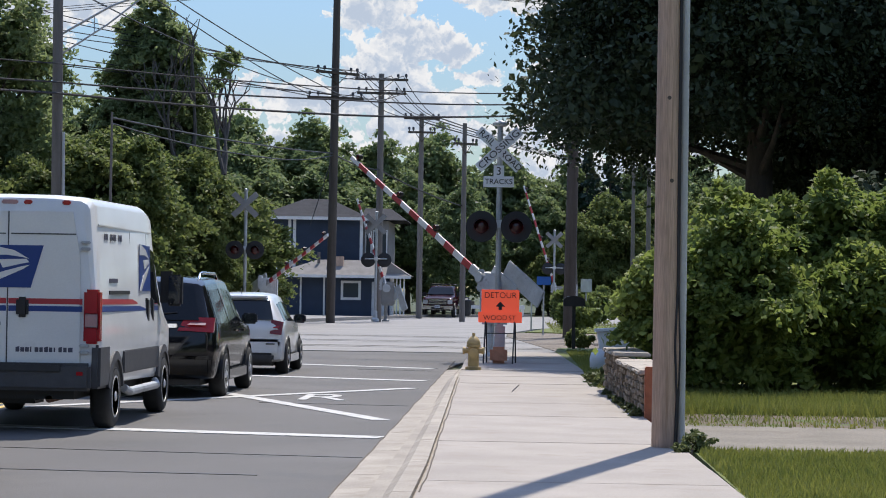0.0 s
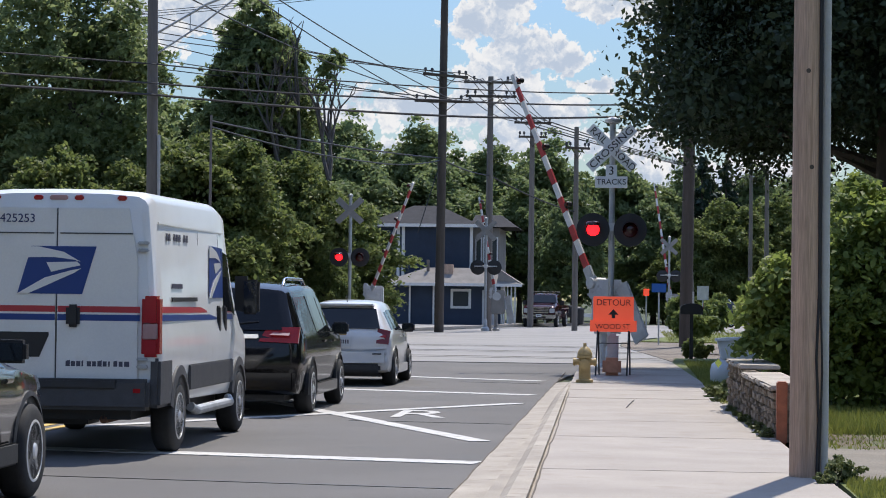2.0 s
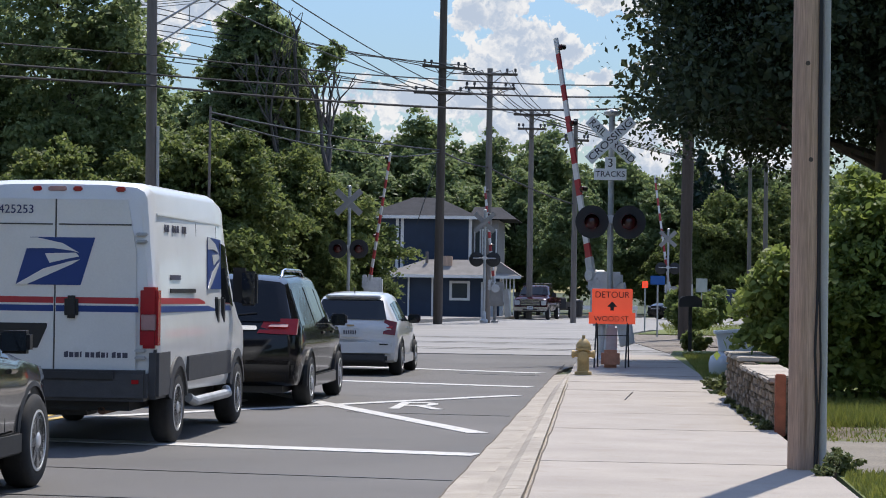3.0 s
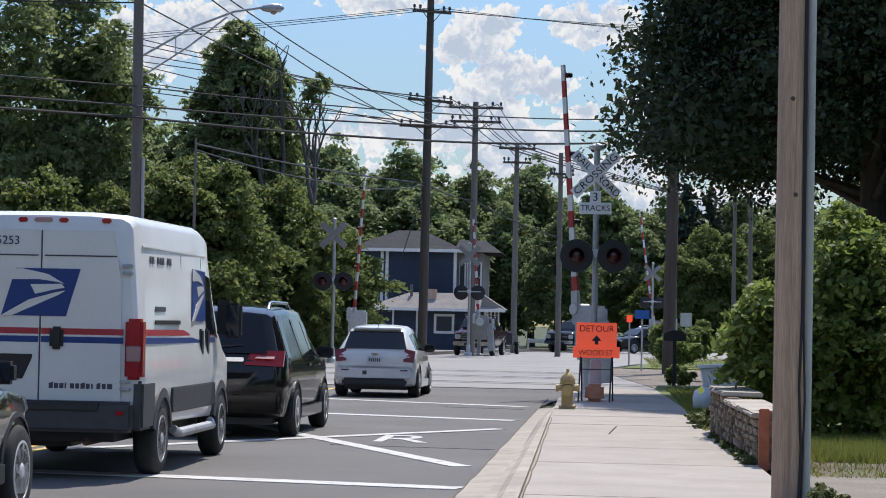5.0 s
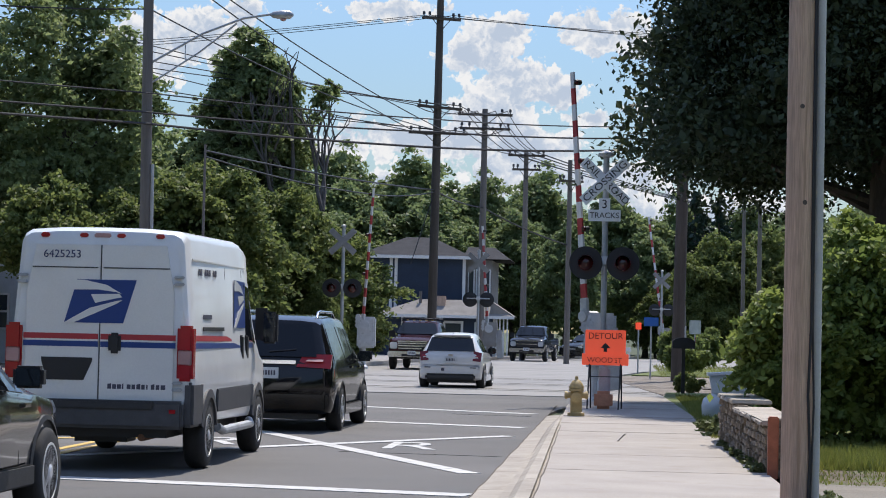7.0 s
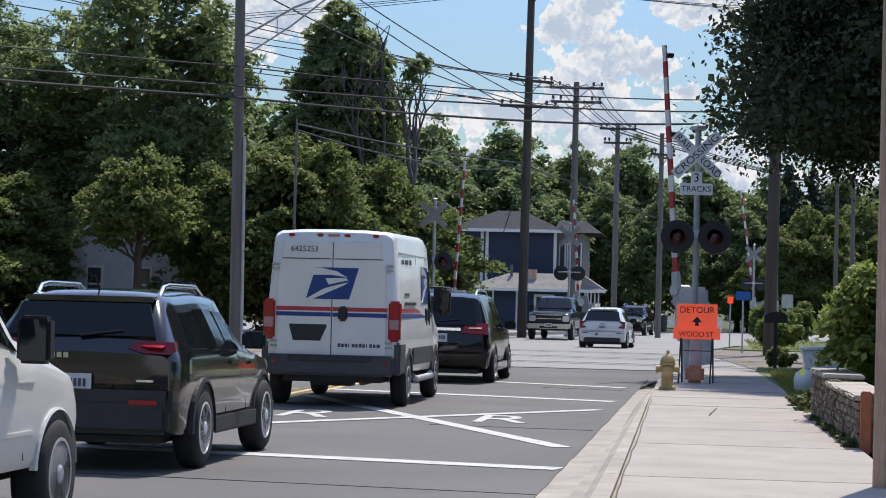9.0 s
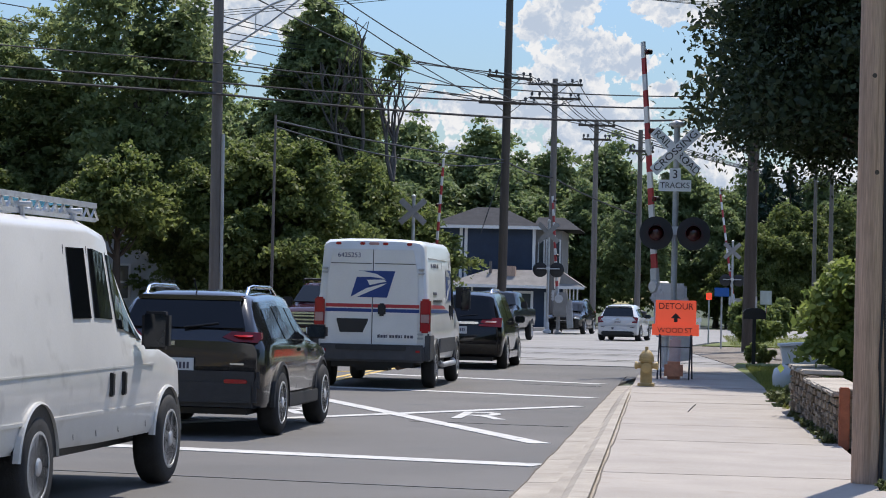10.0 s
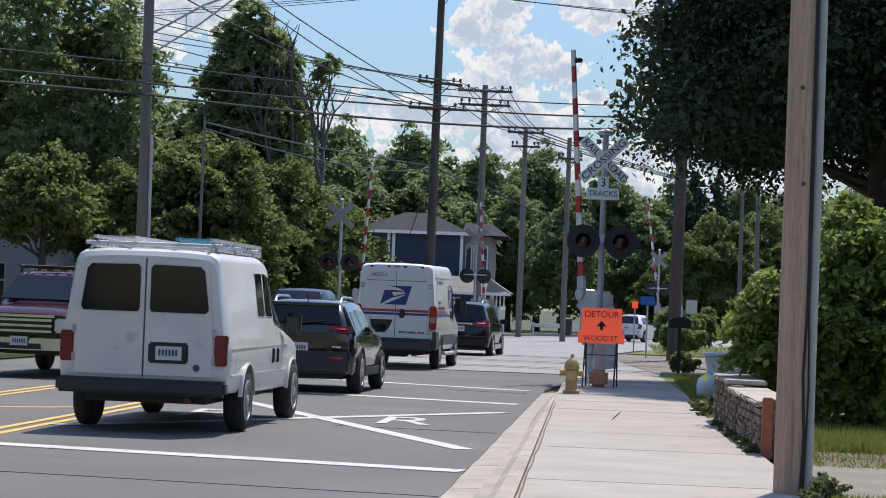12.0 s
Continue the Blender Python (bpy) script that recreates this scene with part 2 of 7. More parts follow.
M = {
    "asphalt": surface("asphalt", (0.112, 0.106, 0.101), 0.85, vary=0.16, scale=0.35, fine=90, bump=0.35, second=(0.098, 0.096, 0.094), patch=0.55, grain=0.12),
    "old_asphalt": surface("old_asphalt", (0.25, 0.24, 0.23), 0.85, vary=0.14, scale=0.5, fine=40, bump=0.3, second=(0.165, 0.16, 0.155), patch=0.56, grain=0.08, stretch=(0.16, 0.9, 1)),
    "tar": surface("tar", (0.028, 0.027, 0.027), 0.5, vary=0.3),
    "concrete": surface("concrete", (0.335, 0.298, 0.262), 0.85, vary=0.10, scale=1.1, fine=80, bump=0.25, second=(0.30, 0.26, 0.222), patch=0.58, per_piece=0.05, grain=0.06),
    "kerb": surface("kerb_concrete", (0.35, 0.31, 0.262), 0.88, vary=0.16, scale=1.6, fine=60, bump=0.4, second=(0.275, 0.24, 0.2), patch=0.56, per_piece=0.06, grain=0.08),
    "old_path": surface("old_path", (0.20, 0.175, 0.14), 0.9, vary=0.2, scale=0.8, fine=40, bump=0.5, second=(0.17, 0.145, 0.11), patch=0.55, grain=0.12),
    "lamp_glow": surface("lit_red_lamp", (1.0, 0.010, 0.016), 0.3, vary=0.0, bump=0, emit=2.6),
    "white_paint": surface("road_white", (0.50, 0.49, 0.47), 0.75, vary=0.14, scale=3, second=(0.26, 0.25, 0.24), patch=0.57, bump=0.2),
    "yellow_paint": surface("road_yellow", (0.60, 0.40, 0.09), 0.7, vary=0.12, scale=4, second=(0.36, 0.27, 0.12), patch=0.62),
    "far_ground": surface("far_ground", (0.055, 0.068, 0.028), 0.95, vary=0.3, scale=0.3),
    "soil": surface("soil", (0.11, 0.085, 0.055), 0.95, vary=0.35, scale=0.8, fine=40, bump=0.6, second=(0.09, 0.12, 0.035), patch=0.5),
    "turf": surface("turf", (0.13, 0.155, 0.042), 0.95, vary=0.3, scale=0.7, fine=30, bump=0.7, second=(0.13, 0.15, 0.04), patch=0.55),
    "gravel": surface("gravel", (0.185, 0.155, 0.125), 0.95, vary=0.4, scale=1.5, fine=35, bump=0.9, grain=0.25),
    "rust": surface("rust", (0.20, 0.10, 0.06), 0.7, metal=0.4, vary=0.3, scale=6),
    "stone": surface("wall_stone", (0.27, 0.215, 0.16), 0.9, vary=0.25, scale=5, fine=45, bump=0.6, second=(0.25, 0.20, 0.15), patch=0.55, per_piece=0.35),
    "capstone": surface("cap_stone", (0.38, 0.335, 0.28), 0.9, vary=0.15, scale=4, bump=0.5, per_piece=0.1),
    "mortar": surface("mortar", (0.13, 0.11, 0.09), 0.95, vary=0.2),
    "orange_metal": surface("orange_plastic", (0.36, 0.105, 0.05), 0.6, vary=0.2, scale=8, second=(0.30, 0.10, 0.05), patch=0.58),
    "pole_wood": surface("pole_wood", (0.48, 0.335, 0.25), 0.9, vary=0.22, scale=1.2, fine=14, bump=0.6, second=(0.34, 0.22, 0.15), patch=0.58, stretch=(9, 9, 0.35), grain=0.12),
    "dark_wood": surface("weathered_pole_wood", (0.085, 0.068, 0.056), 0.9, vary=0.25, scale=1.0, fine=12, bump=0.5, stretch=(7, 7, 0.4)),
    "grey_wood": surface("grey_pole_wood", (0.17, 0.15, 0.135), 0.9, vary=0.2, scale=1.0, fine=12, bump=0.5, stretch=(7, 7, 0.4)),
    "bark": surface("bark", (0.075, 0.058, 0.045), 0.95, vary=0.3, scale=2, fine=18, bump=0.8, stretch=(3, 3, 0.6)),
    "dead_wood": surface("dead_wood", (0.10, 0.088, 0.08), 0.9, vary=0.2),
    "cable": surface("black_cable", (0.022, 0.022, 0.025), 0.6, vary=0.1, bump=0),
    "conduit": surface("grey_conduit", (0.46, 0.46, 0.46), 0.55, vary=0.1, scale=2),
    "galv": surface("galvanised_steel", (0.42, 0.43, 0.44), 0.5, metal=0.5, vary=0.15, scale=4),
    "silver": surface("aluminium_paint", (0.52, 0.53, 0.54), 0.5, metal=0.25, vary=0.12, scale=5, second=(0.40, 0.40, 0.40), patch=0.6),
    "aged_metal": surface("aged_sign_back", (0.27, 0.26, 0.25), 0.6, metal=0.3, vary=0.15),
    "black": surface("black_paint", (0.016, 0.016, 0.018), 0.5, vary=0.1),
    "white_sign": surface("white_sheeting", (0.90, 0.90, 0.89), 0.45, vary=0.06),
    "letters": surface("black_letters", (0.012, 0.012, 0.012), 0.5, vary=0.05, bump=0),
    "gate_red": surface("gate_red", (0.42, 0.045, 0.05), 0.4, vary=0.12),
    "gate_white": surface("gate_white", (0.72, 0.70, 0.68), 0.45, vary=0.08),
    "red_lens": surface("red_lens", (0.06, 0.008, 0.010), 0.2, vary=0.1, bump=0, specular=0.6),
    # emission added to the orange sheeting, to brighten panels that stand in shade
    "sign_orange_glow": surface("sign_orange_glow", (0.95, 0.115, 0.05), 0.5, vary=0.05, bump=0, emit=0.30),
    "sand_orange": surface("sandbag_orange", (0.52, 0.23, 0.13), 0.8, vary=0.15, scale=9),
    "hydrant": surface("hydrant_yellow", (0.46, 0.325, 0.135), 0.55, vary=0.15, scale=7, second=(0.34, 0.22, 0.08), patch=0.62),
    "glass_dark": surface("tinted_glass", (0.006, 0.007, 0.009), 0.06, vary=0.02, bump=0, specular=0.4),
    "glass_smoke": surface("smoked_glass", (0.012, 0.015, 0.019), 0.06, vary=0.03, bump=0, specular=0.55),
    "rubber": surface("tyre_rubber", (0.022, 0.022, 0.023), 0.85, vary=0.2, scale=12),
    "chrome": surface("chrome", (0.62, 0.63, 0.65), 0.18, metal=1.0, vary=0.05, bump=0),
    "alloy": surface("alloy_rim", (0.72, 0.72, 0.73), 0.32, metal=0.25, vary=0.08, bump=0),
    "steel_rim": surface("steel_rim", (0.50, 0.50, 0.51), 0.42, metal=0.4, vary=0.12),
    "trim": surface("black_trim", (0.030, 0.030, 0.032), 0.6, vary=0.12, scale=8),
    "grey_trim": surface("dark_grey_trim", (0.058, 0.058, 0.062), 0.6, vary=0.12, scale=8),
    "tail_red": surface("tail_red", (0.36, 0.016, 0.020), 0.15, vary=0.06, bump=0, specular=0.5),
    "tail_dark": surface("tail_dark_red", (0.17, 0.010, 0.015), 0.18, vary=0.08, bump=0),
    "rail_top": surface("worn_rail", (0.165, 0.155, 0.145), 0.6, vary=0.2),
    "tail_clear": surface("tail_clear", (0.44, 0.26, 0.25), 0.2, vary=0.1, bump=0),
    "head_clear": surface("head_clear", (0.62, 0.65, 0.68), 0.1, metal=0.3, vary=0.05, bump=0, coat=0.8),
    "plate": surface("plate_white", (0.58, 0.60, 0.62), 0.5, vary=0.05, bump=0),
    "plate_bar": surface("plate_bar", (0.06, 0.06, 0.09), 0.5, vary=0.05, bump=0),
    "blue_badge": surface("badge_blue", (0.012, 0.045, 0.20), 0.4, vary=0.04, bump=0),
    "blue_text": surface("lettering_blue", (0.02, 0.03, 0.11), 0.45, vary=0.04, bump=0),
    "stripe_red": surface("stripe_red", (0.42, 0.035, 0.045), 0.4, vary=0.04, bump=0),
    "van_white": surface("van_white", (0.72, 0.715, 0.69), 0.35, vary=0.05, scale=1.5, bump=0.0, coat=0.5, second=(0.66, 0.65, 0.62), patch=0.64),
    "work_white": surface("work_van_white", (0.66, 0.64, 0.605), 0.38, vary=0.06, scale=1.5, bump=0.0, coat=0.4, second=(0.50, 0.48, 0.45), patch=0.62),
    "car_white": surface("car_white", (0.68, 0.68, 0.68), 0.3, vary=0.04, bump=0, coat=0.8),
    "car_black": surface("car_black", (0.008, 0.008, 0.009), 0.10, vary=0.04, bump=0, specular=0.45),
    "car_grey": surface("car_dark_grey", (0.015, 0.0155, 0.018), 0.15, metal=0.15, vary=0.04, bump=0, specular=0.5, coat=0.8),
    "maroon": surface("car_maroon", (0.040, 0.009, 0.014), 0.14, vary=0.05, bump=0, specular=0.4),
    "car_blue": surface("car_blue_grey", (0.016, 0.021, 0.031), 0.14, vary=0.05, bump=0, specular=0.4),
    "ladder_blue": surface("ladder_blue", (0.06, 0.25, 0.36), 0.5, vary=0.1),
    "house_blue": surface("blue_siding", (0.022, 0.038, 0.070), 0.7, vary=0.12, scale=1.5, fine=20, bump=0.1),
    "house_trim": surface("white_trim", (0.70, 0.70, 0.68), 0.6, vary=0.06),
    "shingle": surface("grey_shingle", (0.048, 0.048, 0.052), 0.9, specular=0.1, vary=0.18, scale=2, fine=18, bump=0.4),
    "shingle_light": surface("light_shingle", (0.25, 0.235, 0.22), 0.9, specular=0.1, vary=0.12, scale=2, fine=18, bump=0.3),
    "siding_white": surface("white_siding", (0.52, 0.54, 0.56), 0.7, vary=0.08),
    "pane": surface("window_pane", (0.05, 0.06, 0.075), 0.05, vary=0.03, bump=0, specular=0.8),
    "sign_blue": surface("sign_blue", (0.02, 0.12, 0.42), 0.5, vary=0.05),
    "white_plastic": surface("white_plastic", (0.66, 0.68, 0.70), 0.35, vary=0.05),
    "leaf_mid": leaf_material("leaf_mid", (0.15, 0.205, 0.088), (0.285, 0.33, 0.14), 0.6),
    "leaf_fresh": leaf_material("leaf_fresh", (0.105, 0.148, 0.048), (0.235, 0.27, 0.085), 0.55),
    "leaf_shrub": leaf_material("leaf_shrub", (0.125, 0.18, 0.045), (0.28, 0.33, 0.085), 0.55),
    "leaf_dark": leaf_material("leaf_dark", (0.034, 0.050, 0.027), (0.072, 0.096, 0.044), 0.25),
    "leaf_far": leaf_material("leaf_far", (0.14, 0.195, 0.085), (0.25, 0.30, 0.125), 0.55),
    "leaf_spruce": leaf_material("leaf_spruce", (0.018, 0.035, 0.022), (0.030, 0.055, 0.03), 0.1),
    "grass_blade": leaf_material("grass_blade", (0.15, 0.18, 0.040), (0.30, 0.30, 0.075), 0.4),
    "weed": leaf_material("weed_leaf", (0.10, 0.13, 0.05), (0.22, 0.24, 0.10), 0.35),
}


# ---- mesh helpers ----
def part(name, bm, material, parent=None, label="", smooth=None):
    """Links a bmesh as one mesh object, under a thing or a part if one is given."""
    me = bpy.data.meshes.new(name)
    bm.to_mesh(me)
    bm.free()
    me.materials.append(M[material] if isinstance(material, str) else material)
    if smooth is not None:
        me.polygons.foreach_set("use_smooth", [True] * len(me.polygons))
        me.set_sharp_from_angle(angle=radians(smooth))
    ob = new(name, me)
    if parent:
        ob.parent = parent
    if label:
        tagged(ob, label)
    return ob


def thing(name, x, y, z, label, category, group="", turn=0.0):
    """An Empty at the base of a thing, which its parts hang under."""
    ob = new(name)
    ob.empty_display_size = 0.2
    ob.matrix_basis = pose(x, y, z, 0, 0, turn)
    return tagged(ob, label, category, group)


def box(bm, x0, x1, y0, y1, z0, z1, bevel=0.0):
    vs = bmesh.ops.create_cube(bm, size=1.0)["verts"]
    for v in vs:
        v.co = Vector((x0 + (v.co.x + 0.5) * (x1 - x0), y0 + (v.co.y + 0.5) * (y1 - y0), z0 + (v.co.z + 0.5) * (z1 - z0)))
    if bevel:
        edges = list({e for v in vs for e in v.link_edges})
        bmesh.ops.bevel(bm, geom=edges, offset=bevel, segments=2, affect="EDGES")
    return bm


def boxes(*rows, bevel=0.0):
    bm = bmesh.new()
    for r in rows:
        box(bm, *r, bevel=bevel)
    return bm


def tube(bm, points, radii, sides=10, caps=True):
    """A tube along points; radii may taper."""
    rings = []
    pts = [Vector(p) for p in points]
    if isinstance(radii, (int, float)):
        radii = [radii] * len(pts)
    for i, p in enumerate(pts):
        d = (pts[min(i + 1, len(pts) - 1)] - pts[max(i - 1, 0)]).normalized()
        up = Vector((0, 0, 1)) if abs(d.z) < 0.9 else Vector((0, 1, 0))
        a = d.cross(up).normalized()
        b = d.cross(a).normalized()
        rings.append([bm.verts.new(p + radii[i] * (math.cos(k * 2 * math.pi / sides) * a + math.sin(k * 2 * math.pi / sides) * b)) for k in range(sides)])
    for r0, r1 in zip(rings, rings[1:]):
        for k in range(sides):
            bm.faces.new((r0[k], r0[(k + 1) % sides], r1[(k + 1) % sides], r1[k]))
    if caps:
        bm.faces.new(rings[0])
        bm.faces.new(rings[-1][::-1])
    bmesh.ops.recalc_face_normals(bm, faces=bm.faces[:])
    return bm


def lathe(bm, profile, sides=24, axis="z", at=(0, 0, 0)):
    """Turns a profile of (radius, height) about an axis."""
    rings = []
    for r, h in profile:
        ring = []
        for k in range(sides):
            c, s = r * math.cos(k * 2 * math.pi / sides), r * math.sin(k * 2 * math.pi / sides)
            co = (c, s, h) if axis == "z" else (h, c, s) if axis == "x" else (c, h, s)
            ring.append(bm.verts.new(Vector(co) + Vector(at)))
        rings.append(ring)
    for a, b in zip(rings, rings[1:]):
        for k in range(sides):
            bm.faces.new((a[k], a[(k + 1) % sides], b[(k + 1) % sides], b[k]))
    bm.faces.new(rings[0])
    bm.faces.new(rings[-1])
    bmesh.ops.recalc_face_normals(bm, faces=bm.faces[:])
    return bm


def slab(points, way):
    """A flat plate: a polygon and its copy, moved by way."""
    bm = bmesh.new()
    a = [bm.verts.new(p) for p in points]
    b = [bm.verts.new(Vector(p) + Vector(way)) for p in points]
    bm.faces.new(a)
    bm.faces.new(b[::-1])
    for i in range(len(a)):
        j = (i + 1) % len(a)
        bm.faces.new((a[i], b[i], b[j], a[j]))
    bmesh.ops.recalc_face_normals(bm, faces=bm.faces[:])
    return bm


def writing(text, height, material, m, parent, name="lettering", depth=0.003, wide=1.0):
    """Letters of the built-in font as a mesh, centred on the pose m, reading along its x."""
    cu = bpy.data.curves.new(name, "FONT")
    cu.body, cu.size, cu.extrude, cu.align_x, cu.align_y = text, height * 1.38, depth, "CENTER", "CENTER"
    tmp = new(name, cu)
    me = bpy.data.meshes.new_from_object(tmp.evaluated_get(bpy.context.evaluated_depsgraph_get()))
    bpy.data.objects.remove(tmp)
    me.transform(m @ Matrix.Diagonal((wide, 1, 1, 1)))
    me.materials.clear()
    me.materials.append(M[material])
    ob = new(name, me)
    ob.parent = parent
    return ob


def sheet(name, outline, z, material, depth=0.0, label="", category=""):
    """A piece of the setting: a level polygon, with a skirt if it has depth."""
    bm = slab([(x, y, z) for x, y in outline], (0, 0, -max(depth, 0.01)))
    bmesh.ops.triangulate(bm, faces=[f for f in bm.faces if len(f.verts) > 4])
    return tagged(part(name, bm, material), label, category, kind="structure")


# ---- ground, road, kerb, sidewalk ----
WALK_Z = 0.13
sheet("ground", [(-2500, -400), (2500, -400), (2500, 4000), (-2500, 4000)], -0.05, "far_ground", 0.02, "grassy earth reaching to the horizon", "ground")
sheet("road", [(-13.6, -60), (-1.42, -60), (-1.42, 46), (-1.25, 49), (-0.6, 51.5), (0.6, 53), (1.2, 55), (1.2, 57.4), (-13.6, 57.4)],
      0.0, "asphalt", 0.04, "dark grey asphalt street with painted lanes", "road")
sheet("crossing", [(-13.6, 57.4), (1.2, 57.4), (0.9, 62), (-0.4, 80), (-0.4, 88), (-10.9, 88)], 0.018, "old_asphalt", 0.04, "pale worn pavement over the railway tracks", "road")
sheet("road", [(-10.9, 88), (-0.4, 88), (0.8, 100), (5.4, 116), (24, 138), (90, 180), (90, 196), (22, 166), (1, 152), (-5.0, 141), (-7.0, 131), (-10.3, 110)],
      0.0, "old_asphalt", 0.04, "pale street bending away behind the crossing", "road")


def kerb_line():
    """Gutter pan and raised kerb in cast lengths, along the sidewalk and round the corner ramp."""
    group = tagged(new("kerb"), "weathered tan concrete kerb and gutter", "kerb", kind="structure")
    gutter, top = [], []
    lengths = [(-10 + 3.0 * i, -7.02 + 3.0 * i) for i in range(18)]
    for y0, y1 in lengths:
        e = min(max((y0 - 16) / 30, 0), 1), min(max((y1 - 16) / 30, 0), 1)
        xin = [-1.42, -1.42]
        xk = [-0.95 - 0.27 * k for k in e]
        xo = [-0.74 - 0.40 * k for k in e]
        bm = slab([(xin[0], y0, 0.012), (xin[1], y1, 0.012), (xk[1] + 0.02, y1, 0.03), (xk[0] + 0.02, y0, 0.03)], (0, 0, -0.06))
        part("gutter_pan", bm, "kerb", group)
        low = [0.09 * min(max((y - 36) / 8, 0), 1) for y in (y0, y1)]
        bm = bmesh.new()
        sec = []
        for y, a, b, d in ((y0, xk[0], xo[0], low[0]), (y1, xk[1], xo[1], low[1])):
            z = WALK_Z + 0.004 - d
            sec.append([bm.verts.new(c) for c in ((a - 0.10, y, 0.0), (a - 0.02, y, z - 0.05), (a + 0.06, y, z), (b, y, z), (b, y, -0.04))])
        for k in range(4):
            bm.faces.new((sec[0][k], sec[1][k], sec[1][k + 1], sec[0][k + 1]))
        bm.faces.new(sec[0])
        bm.faces.new(sec[1][::-1])
        bmesh.ops.recalc_face_normals(bm, faces=bm.faces[:])
        part("kerb_stone", bm, "kerb", group)
    # weeds and grit have darkened the seams along the gutter and behind the kerb
    for xs, z in (((-1.42, -1.42), 0.014), ((-0.70, -1.10), WALK_Z + 0.002)):
        path = []
        for k in range(60):
            y = 14 + 0.62 * k
            e = min(max((y - 16) / 30, 0), 1)
            path.append((xs[0] + (xs[1] - xs[0]) * e + random.uniform(-0.012, 0.012), y, z - (0.09 * min(max((y - 36) / 8, 0), 1) if z > 0.1 else 0)))
        part("seam", tube(bmesh.new(), path, 0.007, 5), "mortar", group)
    return group


kerb_line()


def sidewalk():
    """Cast concrete slabs with tooled joints; the walk flares round to the crossing."""
    group = tagged(new("pavement"), "sunlit concrete sidewalk of cast slabs", "pavement", kind="structure")
    part("bedding", slab([(-1.1, -40, 0.085), (-1.1, 56, 0.085), (1.5, 56, 0.085), (1.75, -40, 0.085)], (0, 0, -0.08)), "kerb", group)
    edge = lambda y: -0.73 - 0.40 * min(max((y - 16) / 30, 0), 1) + 0.02
    right = lambda y: 1.66 - 0.013 * (y - 16) if y < 37 else 1.39 - 0.024 * (y - 37)
    y = -40.0
    while y < 54:
        step = 1.62
        y1 = min(y + step, 54.5)
        z = WALK_Z + random.uniform(-0.004, 0.004)
        bm = slab([(edge(y), y + 0.0035, z), (edge(y1), y1 - 0.0035, z), (right(y1), y1 - 0.0035, z), (right(y), y + 0.0035, z)], (0, 0, -0.09))
        part("slab", bm, "concrete", group)
        y = y1
    part("ramp", slab([(-1.1, 54.5, 0.12), (-0.5, 55.5, 0.03), (1.0, 57.3, 0.03), (1.3, 54.5, 0.12)], (0, 0, -0.1)), "concrete", group)
    return group


sidewalk()
sheet("lawn", [(1.78, -40), (60, -40), (60, 19.3), (1.70, 19.3)], 0.11, "turf", 0.12, "mown sunlit grass beside the sidewalk", "lawn")
sheet("path", [(1.72, 19.3), (60, 19.3), (60, 23.6), (1.68, 23.6)], 0.118, "old_path", 0.12, "narrow worn concrete path across the grass", "path")
sheet("verge", [(1.70, 23.6), (60, 23.6), (60, 26.4), (1.66, 26.4)], 0.112, "soil", 0.12, "bare trodden earth along the path", "ground")
sheet("lawn", [(1.66, 26.4), (60, 26.4), (60, 60), (1.1, 60), (0.9, 54), (1.35, 37), (1.5, 33)], 0.115, "turf", 0.12, "grass yard under shrubs", "lawn")
sheet("verge", [(-60, -40), (-14.2, -40), (-14.2, 57), (-60, 57)], 0.10, "turf", 0.12, "shaded grass strip beyond the street", "verge")
sheet("trackside", [(1.25, 57.4), (90, 57.4), (90, 88), (-0.36, 88), (-0.36, 80), (0.94, 62)], 0.02, "gravel", 0.1, "gravel railway bed with weeds", "ground")
sheet("trackside", [(-90, 57.4), (-13.7, 57.4), (-11.1, 86), (-90, 86)], 0.02, "gravel", 0.1, "gravel railway bed beyond the street", "ground")
sheet("lawn", [(0.3, 88), (90, 88), (90, 176), (24, 136), (6.4, 116), (1.5, 100)], 0.06, "turf", 0.1, "green lawn beyond the tracks", "lawn")
sheet("lot", [(-11.2, 88), (-10.6, 110), (-7.3, 131), (-5.6, 141), (-8, 150), (-50, 150), (-50, 88)], 0.06, "old_asphalt", 0.1, "pale paved lot round the blue house", "ground")


def far_kerb():
    g = tagged(new("kerb"), "pale concrete kerb round the corner lot", "kerb", kind="structure")
    pts = [(-11.0, 88), (-10.4, 110), (-7.1, 131), (-5.1, 141), (0.8, 152.4)]
    for (x0, y0), (x1, y1) in zip(pts, pts[1:]):
        part("kerb_stone", slab([(x0 - 0.2, y0, 0.16), (x0, y0, 0.16), (x1, y1, 0.16), (x1 - 0.2, y1, 0.16)], (0, 0, -0.2)), "concrete", g)


far_kerb()


def marking(name, a, b, width, material="white_paint", z=0.004, label="worn white painted line on the asphalt"):
    d = (Vector(b) - Vector(a)).normalized()
    n = Vector((-d.y, d.x)) * width / 2
    pts = [(*(Vector(a) + n), z + 0.004), (*(Vector(b) + n), z + 0.004), (*(Vector(b) - n), z + 0.004), (*(Vector(a) - n), z + 0.004)]
    return tagged(part(name, slab(pts, (0, 0, -0.006)), material), label, "road marking", kind="structure")


